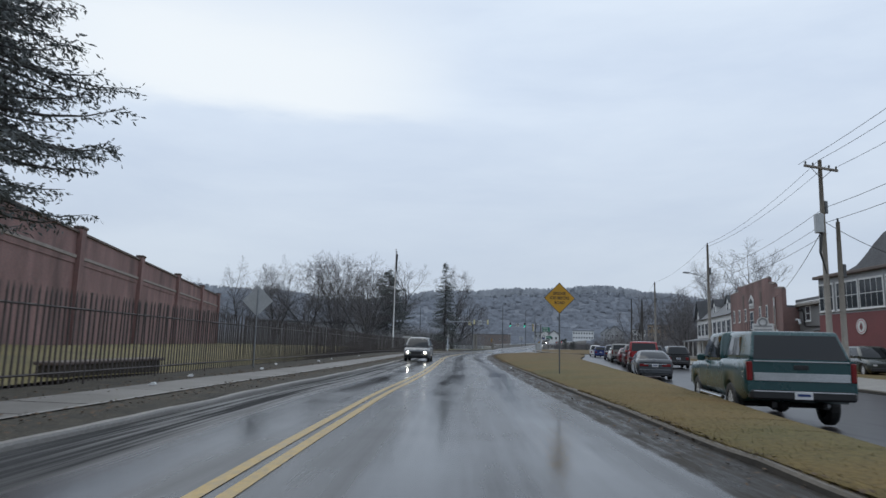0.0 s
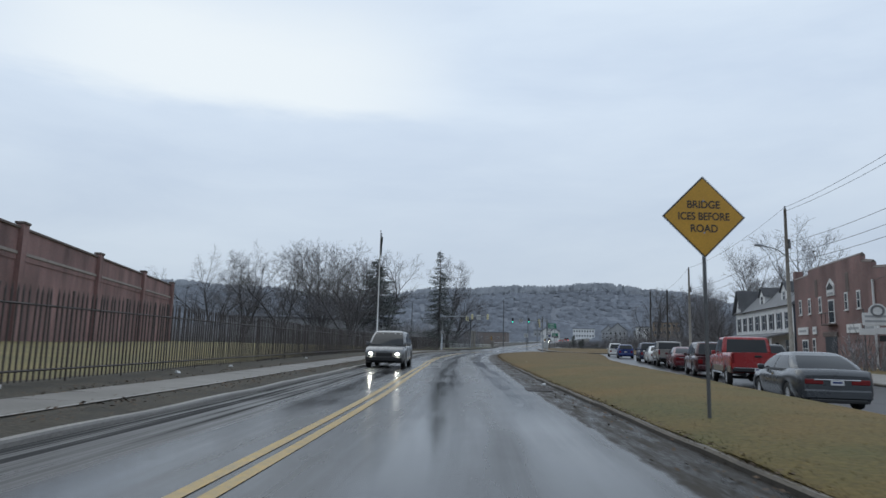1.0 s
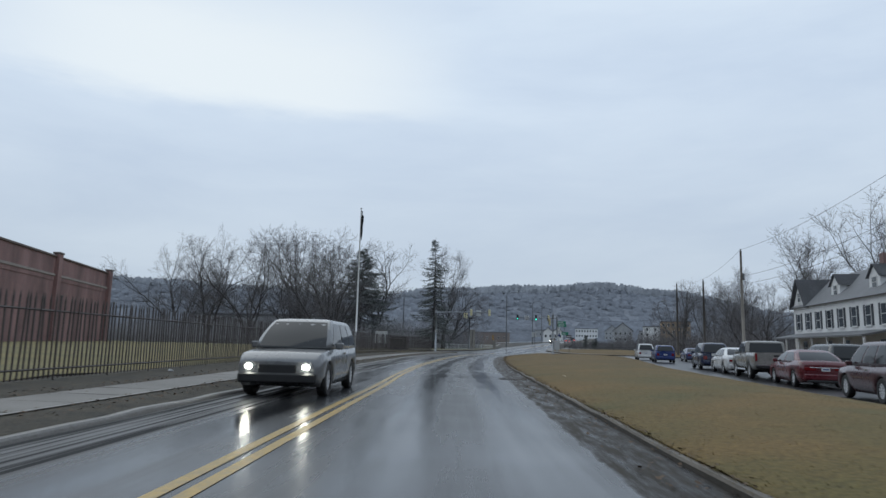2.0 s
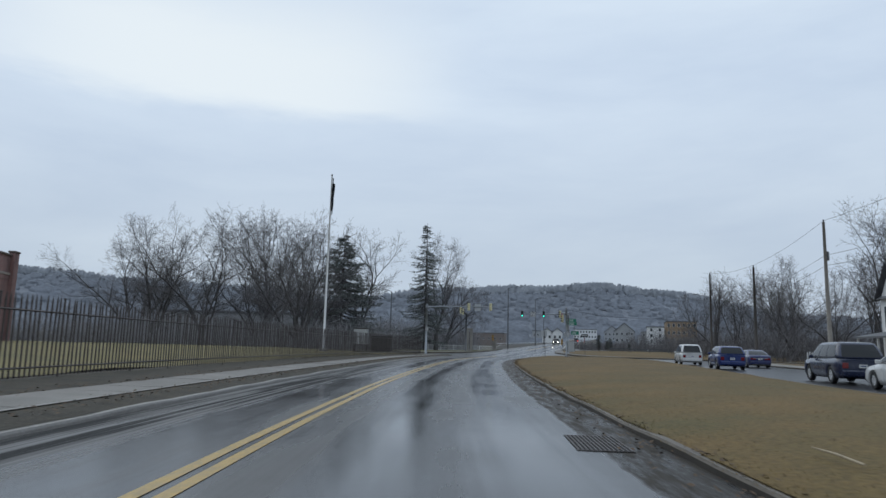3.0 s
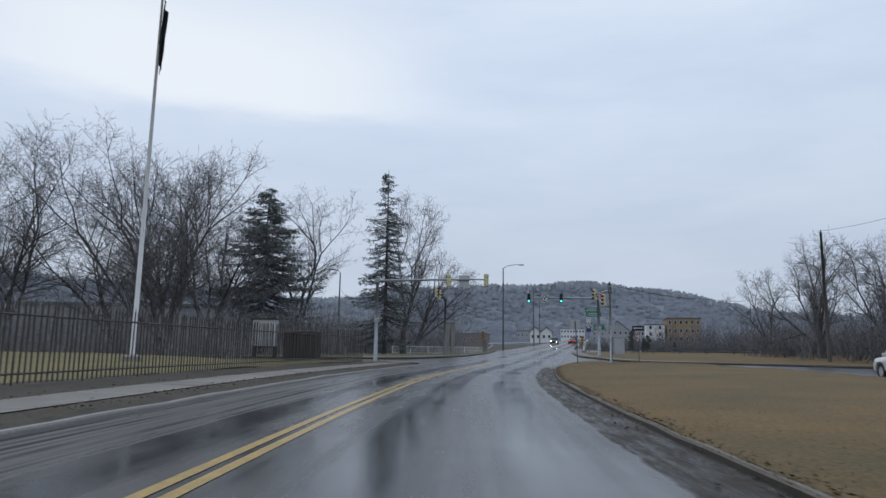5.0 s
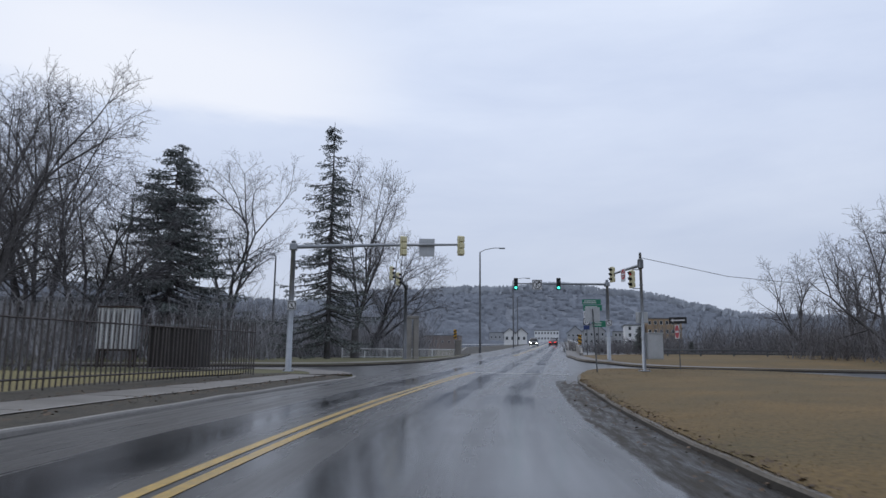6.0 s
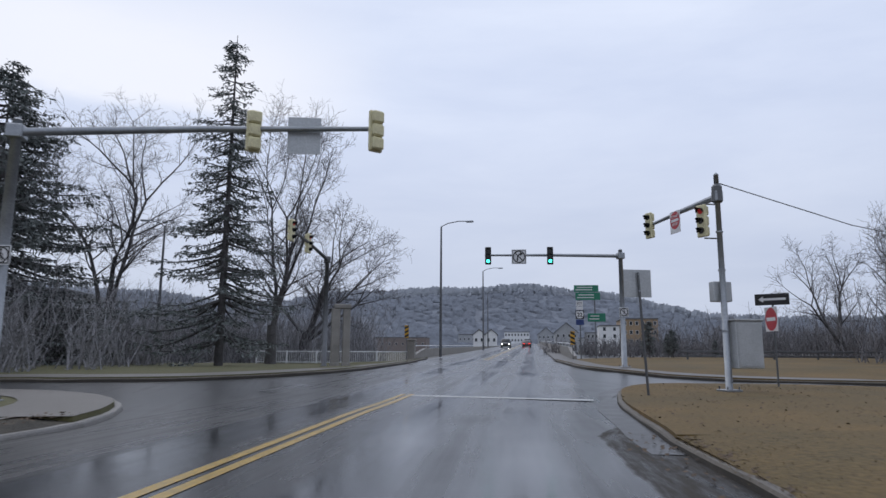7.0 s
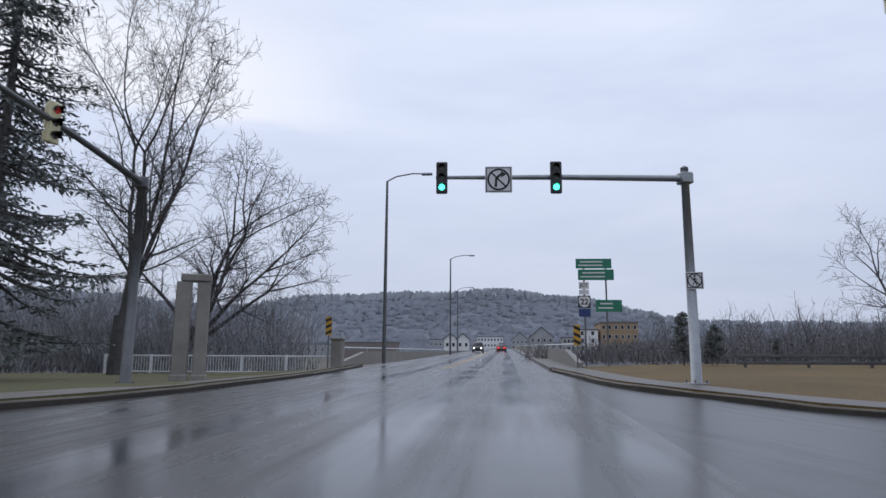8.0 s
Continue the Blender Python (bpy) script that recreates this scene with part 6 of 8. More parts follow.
wire((22, 30.2, 8.4), (34, 38, 7.6), 0.3, 0.02)
wire((22, 30.2, 8.0), (40.5, 66, 7.0), 0.8, 0.02)


# ---- bridge: parapets, kerbs, railing, pylons ----
def bridge_line(q, d):
    p = STOP + AHEAD * q + ACROSS * d
    return p


for name, d in (("left", -1), ("right", 1)):
    q0 = 32.5 if d < 0 else 28.5
    rows, walk_rows = [], []
    for q in np.arange(q0, 240, 6.0):
        p0, p1 = bridge_line(q, d * 6.0), bridge_line(q, d * 6.28)
        z = rise(p0.x, p0.y)
        k = 0.55 if q == q0 else 0.0
        rows.append([(p0.x, p0.y, z), (p0.x, p0.y, z + 0.95 - k), (p1.x, p1.y, z + 0.95 - k), (p1.x, p1.y, z - 1.2)])
        w0, w1, w2 = bridge_line(q, d * 4.78), bridge_line(q, d * 4.8), bridge_line(q, d * 6.0)
        walk_rows.append([(w0.x, w0.y, z - 0.02), (w1.x, w1.y, z + 0.16), (w2.x, w2.y, z + 0.18)])
    rows.insert(0, [(x, y, rise(x, y) - 0.2) for x, y, _ in rows[0]])
    b1 = band("bridge_parapet", rows, M['slab'])
    b1.data.polygons.foreach_set("use_smooth", [False] * len(b1.data.polygons))
    tagged(b1, "stained concrete bridge parapet", "parapet", kind="structure")
    b2 = band("bridge_pavement", walk_rows, M['walk'])
    b2.data.polygons.foreach_set("use_smooth", [False] * len(b2.data.polygons))
    tagged(b2, "raised concrete footway on the bridge", "pavement", kind="structure")
    rail = thing("bridge_handrail", (0, 0, 0), "pale metal handrail on the bridge parapet", "handrail", "bridge handrails")
    for k, q in enumerate(np.arange(q0 + 1, 200, 6.0)):
        p = bridge_line(q, d * 6.14)
        z = rise(p.x, p.y) + 0.93
        part("post", pipe([(p.x, p.y, z), (p.x, p.y, z + 0.3)], 0.04, 6), M['alu'], rail)
    a, b = bridge_line(q0 + 1, d * 6.14), bridge_line(199, d * 6.14)
    part("rail", pipe([(a.x, a.y, rise(a.x, a.y) + 1.23), (b.x, b.y, rise(b.x, b.y) + 1.23)], 0.05, 6), M['rail_paint'], rail)

# white railing on the far bank
rl = thing("white_railing", (0, 0, 0), "pale grey metal railing along the river bank", "railing")
ra, rbv = Vector((13.45, 162.9)), Vector((24.7, 160.6))
z0 = 0.36
rlen = (rbv - ra).length
for k in range(6):
    p = ra.lerp(rbv, k / 5)
    part("post", box((p.x - 0.06, p.y - 0.06, z0 - 0.1), (p.x + 0.06, p.y + 0.06, z0 + 1.0), 0.01), M['rail_paint'], rl)
for h in (0.12, 0.93):
    part("rail", pipe([(ra.x, ra.y, z0 + h), (rbv.x, rbv.y, z0 + h)], 0.045, 6), M['rail_paint'], rl)
bal = finish("baluster", box((-0.014, -0.014, 0.12), (0.014, 0.014, 0.92)), M['rail_paint'], rl)
nb = int(rlen / 0.14)
for k in range(1, nb):
    p = ra.lerp(rbv, k / nb)
    ob = bal if k == 1 else new("baluster", bal.data)
    ob.parent = rl
    ob.matrix_basis = pose(p.x, p.y, z0)


pt = thing("concrete_gate", (18.75, 149.7, rise(18.75, 149.7) + 0.1), "two tall stained concrete uprights under one lintel", "gate post", turn=2)
for x, w, h in ((-0.08, 0.50, 3.45), (0.56, 0.42, 3.45)):
    u = part("upright", box((x - w / 2, -0.2, -0.1), (x + w / 2, 0.2, h), 0.03), M['slab'], pt)
    part("plinth", box((x - w / 2 - 0.04, -0.25, -0.1), (x + w / 2 + 0.04, 0.25, 0.3), 0.03), M['slab'], u)
part("lintel", box((-0.2, -0.24, 3.45), (0.8, 0.24, 3.72), 0.04), M['slab'], pt)

# storage box behind the railings
cb = thing("storage_container", (2.6, 128.3, 0.25), "pale corrugated storage box on timber legs", "container", turn=-12)
part("frame", box((-0.85, -0.7, 0.75), (0.85, -0.1, 0.85), 0.02), M['rust'], cb)
for k in range(12):
    part("sheet_rib", box((-0.84 + k * 0.141, -0.72, 0.85), (-0.77 + k * 0.141, -0.66, 2.75)), M['corrugated'], cb)
part("body", box((-0.85, -0.67, 0.85), (0.85, -0.12, 2.75), 0.02), M['siding_grey'], cb, "grey sheet body")
part("roof", box((-0.9, -0.78, 2.75), (0.9, -0.06, 2.83), 0.01), M['rust'], cb)
for sx in (-0.77, 0.77):
    for sy in (-0.62, -0.2):
        part("leg", box((sx - 0.06, sy - 0.06, 0), (sx + 0.06, sy + 0.06, 0.75)), M['rust'], cb)
# roofed box that stands for an undefined dark mass
sh = thing("dark_shed", (5.1, 128.8, 0.25), "dark brown block for the dark mass behind the railings", "shed", turn=-12)
part("wall", box((-1.2, -0.8, 0), (1.2, 0.9, 1.9), 0.02), M['dark_wood'], sh)
part("roof", box((-1.35, -0.95, 1.9), (1.35, 1.05, 2.02), 0.02), M['roof'], sh)


# stone end post where the railing meets the parapet
ep = thing("end_post", (25.0, 160.2, rise(25.0, 160.2)), "squat stained concrete end post of the parapet", "post", turn=-18)
part("shaft", box((-0.28, -0.35, -0.2), (0.28, 0.35, 1.55), 0.03), M['slab'], ep)
part("cap", box((-0.34, -0.41, 1.55), (0.34, 0.41, 1.68), 0.03), M['slab'], ep)
# blank board on a post beyond the far railing
bb = thing("blank_board", (4.6, 158.5, rise(4.6, 158.5) + 0.1), "small grey board on a thin post", "sign")
part("post", pipe([(0, 0, -0.1), (0, 0, 2.6)], 0.03, 6), M['steel'], bb)
part("board", box((-0.3, -0.05, 2.2), (0.3, -0.035, 2.7), 0.01), M['alu'], bb)
# ---- vehicles ----
def wheel(parent, x, y, r, width=0.21):
    s = 1 if x > 0 else -1
    bm = bmesh.new()
    prof = [(r * 0.62, -width / 2), (r * 0.93, -width / 2), (r, -width * 0.32), (r, width * 0.32), (r * 0.93, width / 2), (r * 0.62, width / 2)]
    n = 20
    rings = [[bm.verts.new((px, pr * math.cos(k * math.tau / n), pr * math.sin(k * math.tau / n))) for pr, px in prof] for k in range(n)]
    for k in range(n):
        a, b = rings[k], rings[(k + 1) % n]
        for j in range(len(prof)):
            jj = (j + 1) % len(prof)
            bm.faces.new((a[j], a[jj], b[jj], b[j]))
    w = part("wheel", bm, M['tyre'], parent, smooth=False)
    w.matrix_basis = pose(x, y, r)
    bm = bmesh.new()
    o = s * width * 0.40
    for k in range(10):
        a = k * math.tau / 10
        c, d = math.cos(a), math.sin(a)
        e, g = math.cos(a + 0.5), math.sin(a + 0.5)
        vs = [bm.verts.new(p) for p in ((o * 1.05, 0, 0), (o, r * 0.60 * c, r * 0.60 * d), (o, r * 0.60 * e, r * 0.60 * g))]
        bm.faces.new(vs)
    bm2 = [bm.verts.new((o, r * 0.64 * math.cos(k * math.tau / 20), r * 0.64 * math.sin(k * math.tau / 20))) for k in range(20)]
    bm3 = [bm.verts.new((o * 1.03, r * 0.55 * math.cos(k * math.tau / 20), r * 0.55 * math.sin(k * math.tau / 20))) for k in range(20)]
    for k in range(20):
        bm.faces.new((bm2[k], bm2[(k + 1) % 20], bm3[(k + 1) % 20], bm3[k]))
    part("rim", bm, M['rim'], w)
    bm = bmesh.new()
    bmesh.ops.create_circle(bm, cap_ends=True, segments=20, radius=r * 0.62, matrix=Matrix.Translation((o * 0.6, 0, 0)) @ Matrix.Rotation(radians(90), 4, 'Y'))
    part("brake_disc", bm, M['black_trim'], w)


def car(name, label, category, x, y, heading, colour, L, W, top, cabin, r=0.33, axles=None, clear=0.2, belt_in=0.06, roof_in=0.22, panes=2, group="cars queueing beside the island", head=None, tail=False, bed=None, topper=None, band=None, lift=0.0, rear_h=None, sill=None, slim=False):
    """A vehicle; local y is ahead. top: the bonnet and boot line (y, z); cabin: (rear foot, rear top, front top, front foot, belt z, roof z)."""
    c = thing(name, (x, y, rise(x, y) + (0.0 if group in ("cars in the yard", "moving cars") else street_dip(x, y)) + lift), label, category, group, turn=-heading)
    body_m = colour
    hl = L / 2
    ya, yf = axles or (-L * 0.29, L * 0.31)
    arch = r + 0.06

    def low(yy):
        z = clear + (0.10 if abs(yy) > hl - 0.25 else 0)
        for w in (ya, yf):
            if abs(yy - w) < arch:
                z = max(z, r + math.sqrt(max(0.0, arch * arch - (yy - w) ** 2)) - 0.01)
        return z

    def half(yy):
        e = min(1.0, (hl - abs(yy)) / 0.55)
        corner = 0.96 if bed else 0.86
        return W / 2 * (corner + (1 - corner) * math.sqrt(max(0.0, 1 - (1 - e) ** 2)))
    ys = sorted({round(v, 3) for v in list(np.linspace(-hl, hl, 30)) + [w + arch * math.sin(a) for w in (ya, yf) for a in np.linspace(-1.57, 1.57, 15)]})
    bm = bmesh.new()
    rings = []
    for yy in ys:
        zt, zb, w = run(top, yy), low(yy), half(yy)
        zb = min(zb, zt - 0.08)
        h = zt - clear
        z1, z2 = max(zb, clear + 0.30 * h), max(zb + 0.02, clear + 0.72 * h)
        prof = [(0.0, zb), (-w * 0.93, zb), (-w, max(zb + 0.01, z1)), (-w * 0.995, max(z2, z1 + 0.02)), (-w * (0.985 if bed else 0.955), zt - 0.025), (-w * (0.95 if bed else 0.88), zt), (0.0, zt + 0.02)]
        prof += [(-px, pz) for px, pz in reversed(prof[1:-1])]
        rings.append([bm.verts.new((px, yy, pz)) for px, pz in prof])
    n = len(rings[0])
    for a, b in zip(rings, rings[1:]):
        for k in range(n):
            bm.faces.new((a[k], a[(k + 1) % n], b[(k + 1) % n], b[k]))
    bm.faces.new(rings[0])
    bm.faces.new(list(reversed(rings[-1])))
    bmesh.ops.recalc_face_normals(bm, faces=bm.faces)
    body = part("body", bm, body_m, c, smooth=True)
    body.data.polygons.foreach_set("use_smooth", [abs(p.normal.y) < 0.9 for p in body.data.polygons])

    def glasshouse(rf, rt, ft, ff, zb, zt, mat, pname, side_panes, bow=0.10, boxy=False):
        wb, wt = W / 2 - belt_in - (0.05 if boxy else 0.0), W / 2 - roof_in - (0.08 if boxy else 0.0)

        def skin(u, t, off=0.0):
            """A point of the cabin: u runs once round it (rear 0-1, right 1-2, front 2-3, left 3-4), t from belt to roof."""
            w = wb + (wt - wb) * t ** (1.0 if boxy else 1.5)
            y0, y1 = rf + (rt - rf) * t ** 1.1, ff + (ft - ff) * t ** 1.1
            z = zb + (zt - zb) * (t if boxy else 1 - (1 - t) ** 1.2)
            k, f = int(u) % 4, u - int(u)
            arc = 1 - (2 * f - 1) ** 2
            w += off
            if k == 0:
                return Vector((-w + 2 * w * f, y0 - bow * (arc - 0.25) - off, z))
            if k == 1:
                return Vector((w + 0.03 * arc, y0 + (y1 - y0) * f, z))
            if k == 2:
                return Vector((w - 2 * w * f, y1 + bow * (arc - 0.25) + off, z))
            return Vector((-w - 0.03 * arc, y1 + (y0 - y1) * f, z))
        bm = bmesh.new()
        around = [k + f for k in range(4) for f in ((0.008, 0.04, 0.3, 0.5, 0.7, 0.96, 0.992) if boxy else (0.03, 0.12, 0.3, 0.5, 0.7, 0.88, 0.97))]
        levels = [[bm.verts.new(skin(u, t)) for u in around] for t in (0.0, 0.2, 0.4, 0.6, 0.8, 0.92, 1.0)]
        mid = Vector((0, (rt + ft) / 2, zt))
        for grow_in, up in (((0.96, 0.022), (0.75, 0.034), (0.4, 0.04)) if boxy else ((0.93, 0.022), (0.75, 0.045), (0.4, 0.06))):
            levels.append([bm.verts.new(mid + (skin(u, 1.0) - mid) * grow_in + Vector((0, 0, up))) for u in around])
        n = len(around)
        for lo, hi in zip(levels, levels[1:]):
            for k in range(n):
                bm.faces.new((lo[k], lo[(k + 1) % n], hi[(k + 1) % n], hi[k]))
        bm.faces.new(levels[-1])
        bm.faces.new(list(reversed(levels[0])))
        bmesh.ops.recalc_face_normals(bm, faces=bm.faces)
        cab = part(pname, bm, mat, c, smooth=True)

        def pane(name, u0, u1, t0, t1):
            bm = bmesh.new()
            cols, rows = 7, 4
            grid = [[bm.verts.new(skin(u0 + (u1 - u0) * i / (cols - 1), t0 + (t1 - t0) * j / (rows - 1), 0.008)) for i in range(cols)] for j in range(rows)]
            for a, b in zip(grid, grid[1:]):
                for i in range(cols - 1):
                    bm.faces.new((a[i], a[i + 1], b[i + 1], b[i]))
            part(name, bm, M['car_glass'], cab, smooth=True)
        pane("rear_window", *((0.035, 0.965, 0.04, 0.90) if boxy else (0.08, 0.92, 0.10, 0.86)))
        pane("windscreen", 2.06, 2.94, 0.05, 0.90)
        for s0 in (1, 3):
            if boxy:
                # a sliding window in two halves, towards the cab
                ends = ((0.34, 0.60), (0.625, 0.90)) if s0 == 1 else ((0.10, 0.375), (0.40, 0.66))
                for a, b in ends:
                    pane("side_window", s0 + a, s0 + b, 0.16, 0.84)
                continue
            for k in range(side_panes):
                a, b = 0.06 + 0.88 * k / side_panes, 0.06 + 0.88 * (k + 1) / side_panes - 0.035
                pane("side_window", s0 + a, s0 + b, 0.10, 0.84)
        return cab
    rf, rt, ft, ff, zb, zt = cabin
    glasshouse(rf, rt, ft, ff, zb, zt, body_m, "cabin", panes)
    if topper:
        glasshouse(*topper, colour, "canopy_cap", 1, 0.02, True)
    if bed:
        # black block up to the rim, in place of the bed's dark hollow
        part("bed_fill", box((-W / 2 + 0.14, bed[0], bed[2] - 0.35), (W / 2 - 0.14, bed[1], bed[2] + 0.012)), M['black_trim'], c, "black block filling the load bed to its rim")
    for wx in (-W / 2 + 0.115, W / 2 - 0.115):
        for wy in (ya, yf):
            wheel(c, wx, wy, r)
    rz = rear_h or run(top, -hl)
    hz = run(top, hl - 0.1)
    for s in (-1, 1):
        x0 = s * (W / 2 * (0.962 if bed else 0.83))
        tw, t0, t1 = (0.105, rz - 0.40, rz - 0.03) if bed else ((0.44, rz - 0.22, rz - 0.08) if slim else (0.24, rz - 0.36, rz - 0.12))
        part("tail_light", box((min(x0, x0 - s * tw), -hl - 0.015, t0), (max(x0, x0 - s * tw), -hl + 0.1, t1), 0.02), M['tail_lamp'] if tail else M['tail_red'], c, "red tail light")
        x0 = s * (W / 2 * 0.80)
        bm = bmesh.new()
        bmesh.ops.create_uvsphere(bm, u_segments=14, v_segments=8, radius=1.0, matrix=Matrix.Translation((x0 - s * 0.13, hl - 0.06, hz - 0.15)) @ Matrix.Diagonal((0.17, 0.09, 0.075, 1)))
        part("headlight", bm, M['lens_clear'], c, "clear headlight", True)
        if head:
            bm = bmesh.new()
            bmesh.ops.create_uvsphere(bm, u_segments=12, v_segments=6, radius=1.0, matrix=Matrix.Translation((x0 - s * 0.13, hl + 0.0, hz - 0.15)) @ Matrix.Diagonal((0.085, 0.06, 0.06, 1)))
            part("headlight_bulb", bm, M['head_lamp'], c, "lit white headlight", True)
        part("door_mirror", box((s * (W / 2 - 0.02) - 0.09 + s * 0.09, ff - 0.55, zb - 0.02), (s * (W / 2 - 0.02) + 0.09 + s * 0.09, ff - 0.42, zb + 0.14), 0.03), body_m, c)
        part("door_handle", box((s * W / 2 * 0.985 - 0.012, (rf + ff) / 2 + 0.1, zb - 0.14), (s * W / 2 * 0.985 + 0.012, (rf + ff) / 2 + 0.3, zb - 0.10)), M['chrome'], c)
    part("rear_bumper", box((-W / 2 * 0.93, -hl - 0.07, clear + 0.06), (W / 2 * 0.93, -hl + 0.15, clear + 0.24), 0.04) if bed else box((-W / 2 * 0.88, -hl - 0.045, clear + 0.08), (W / 2 * 0.88, -hl + 0.2, clear + 0.38), 0.07), M['black_trim'] if bed else body_m, c)
    part("front_bumper", box((-W / 2 * 0.9, hl - 0.15, clear + 0.08), (W / 2 * 0.9, hl + 0.06, clear + 0.30), 0.04), M['black_trim'], c)
    part("grille", box((-W * 0.22, hl - 0.08, hz - 0.30), (W * 0.22, hl + 0.02, hz - 0.10), 0.02), M['black_trim'], c)
    if slim:
        part("boot_strip", box((-W * 0.30, -hl - 0.022, rz - 0.12), (W * 0.30, -hl + 0.05, rz - 0.085), 0.01), M['chrome'], c)
        part("lower_bumper", box((-W * 0.36, -hl - 0.075, clear + 0.02), (W * 0.36, -hl + 0.1, clear + 0.115), 0.02), M['black_trim'], c)
    back = hl + (0.085 if bed else 0.022)
    pl = part("number_plate", box((-0.155, -back, clear + 0.46 if not bed else clear + 0.085), (0.155, -hl - (0.06 if bed else 0.005), clear + 0.60 if not bed else clear + 0.225), 0.004), M['sign_white'], c)
    z = clear + (0.51 if not bed else 0.14)
    part("plate_bar", box((-0.11, -back - 0.004, z), (0.11, -back - 0.0005, z + 0.045)), M['sign_blue'], pl)
    if sill:
        for s in (-1, 1):
            for y0, y1 in ((-hl + 0.1, ya - arch - 0.03), (ya + arch + 0.03, yf - arch - 0.03), (yf + arch + 0.03, hl - 0.3)):
                part("sill_trim", box((s * W / 2 * 0.985 - 0.02, y0, clear + 0.03), (s * W / 2 * 0.985 + 0.02, y1, clear + 0.28), 0.01), M[sill], c, "tan lower body trim")
    if bed:
        part("tailgate_handle", box((-0.13, -hl - 0.025, rz - 0.17), (0.13, -hl + 0.02, rz - 0.09), 0.01), M['black_trim'], c)
        part("exhaust_pipe", pipe([(W * 0.22, -hl + 0.7, clear - 0.02), (W * 0.22, -hl - 0.02, clear - 0.02)], 0.035, 8), M['dark_steel'], c)
        for s in (-1, 1):
            part("step_bar", pipe([(s * W / 2, ya + arch + 0.1, clear - 0.03), (s * W / 2, yf - arch - 0.1, clear - 0.03)], 0.045, 8), M['chrome'], c)
        bm = pipe([(-W / 2 + 0.2, ya, r - 0.02), (-0.16, ya, r - 0.02), (-0.11, ya, r - 0.02), (0.11, ya, r - 0.02), (0.16, ya, r - 0.02), (W / 2 - 0.2, ya, r - 0.02)], 0.06, 8)
        bmesh.ops.create_uvsphere(bm, u_segments=10, v_segments=6, radius=0.16, matrix=Matrix.Translation((0, ya, r - 0.02)))
        part("rear_axle", bm, M['black_trim'], c, "dark rear axle", True)
        for s in (-1, 1):
            part("chassis_rail", box((s * 0.45 - 0.05, -hl + 0.15, clear - 0.10), (s * 0.45 + 0.05, hl - 0.3, clear + 0.02), 0.01), M['black_trim'], c, "dark chassis rail")
        part("bumper_strip", box((-W * 0.44, -hl - 0.078, clear + 0.205), (W * 0.44, -hl - 0.06, clear + 0.228), 0.004), M['chrome'], c, "chrome bumper strip")
    if band:
        part("trim_strip", box((-W / 2 * 0.84, -hl - 0.018, rz - 0.035), (W / 2 * 0.84, -hl + 0.02, rz - 0.012), 0.004), M['alu'], c, "silver strip below the cap window")
        part("trim_band", box((-W / 2 * 0.84, -hl - 0.02, band[0]), (W / 2 * 0.84, -hl + 0.02, band[1]), 0.005), M['alu'], c, "silver band across the tailgate")
    return c


def sedan(label, rx, ry, heading, colour, name="sedan_car", **k):
    L = 4.85
    a = radians(heading)
    return car(name, label, "car", rx + L / 2 * math.sin(a), ry + L / 2 * math.cos(a), heading, colour, L, 1.83,
               [(-2.43, 0.88), (-2.3, 1.02), (-1.5, 1.06), (-0.9, 0.98), (0.8, 0.97), (1.1, 0.96), (2.0, 0.84), (2.43, 0.66)], (-1.95, -0.90, 0.30, 1.30, 0.96, 1.43), 0.33, clear=0.19, roof_in=0.32, slim=True, **k)


def suv(label, rx, ry, heading, colour, name="suv_car", L=4.65, H=1.72, **k):
    a = radians(heading)
    return car(name, label, "car", rx + L / 2 * math.sin(a), ry + L / 2 * math.cos(a), heading, colour, L, 1.88,
               [(-L / 2, 1.02), (-L / 2 + 0.12, 1.10), (0.8, 1.06), (1.1, 1.05), (L / 2 - 0.35, 0.96), (L / 2, 0.76)], (-L / 2 + 0.08, -L / 2 + 0.55, 0.40, 1.25, 1.06, H), 0.37, clear=0.24, roof_in=0.26, panes=3, **k)


def pickup(label, rx, ry, heading, colour, name="pickup_truck", L=5.6, H=1.88, cap=False, belt=1.26, **k):
    a = radians(heading)
    hl = L / 2
    return car(name, label, "pickup truck", rx + hl * math.sin(a), ry + hl * math.cos(a), heading, colour, L, 1.98,
               [(-hl, belt), (-0.75, belt), (-0.7, belt - 0.06), (1.2, belt - 0.06), (1.45, belt - 0.08), (hl - 0.25, belt - 0.16), (hl, belt - 0.40)], (-0.75, -0.62, 0.55, 1.3, belt - 0.07, H), 0.40, (-hl + 1.25, hl - 0.95), clear=belt - 0.80,
               roof_in=0.15, bed=(-hl + 0.1, -0.8, belt), topper=(-hl + 0.03, -hl + 0.30, -0.80, -0.78, belt - 0.01, H - 0.02) if cap else None, **k)


teal = paint("teal_paint", (0.012, 0.062, 0.066))
pickup("teal pickup truck with a cap and silver tailgate band", 6.42, 9.15, 15, teal, cap=True, H=1.82, band=(0.89, 1.04), L=5.5, belt=1.28, lift=0.01)
sedan("dark grey saloon car with red tail lights", 12.25, 29.8, 17, paint("dark_grey_paint", (0.05, 0.055, 0.062)))
pickup("bright red crew-cab pickup truck", 15.1, 38.1, 19, paint("red_paint", (0.34, 0.016, 0.018)), H=1.97, belt=1.36, sill='tan_trim')
suv("dark maroon boxy estate car", 17.9, 46.9, 18, paint("maroon_black_paint", (0.06, 0.018, 0.022)), H=1.76)
sedan("dark maroon saloon car in the queue", 20.1, 54.4, 18, paint("maroon_paint", (0.11, 0.012, 0.018)))
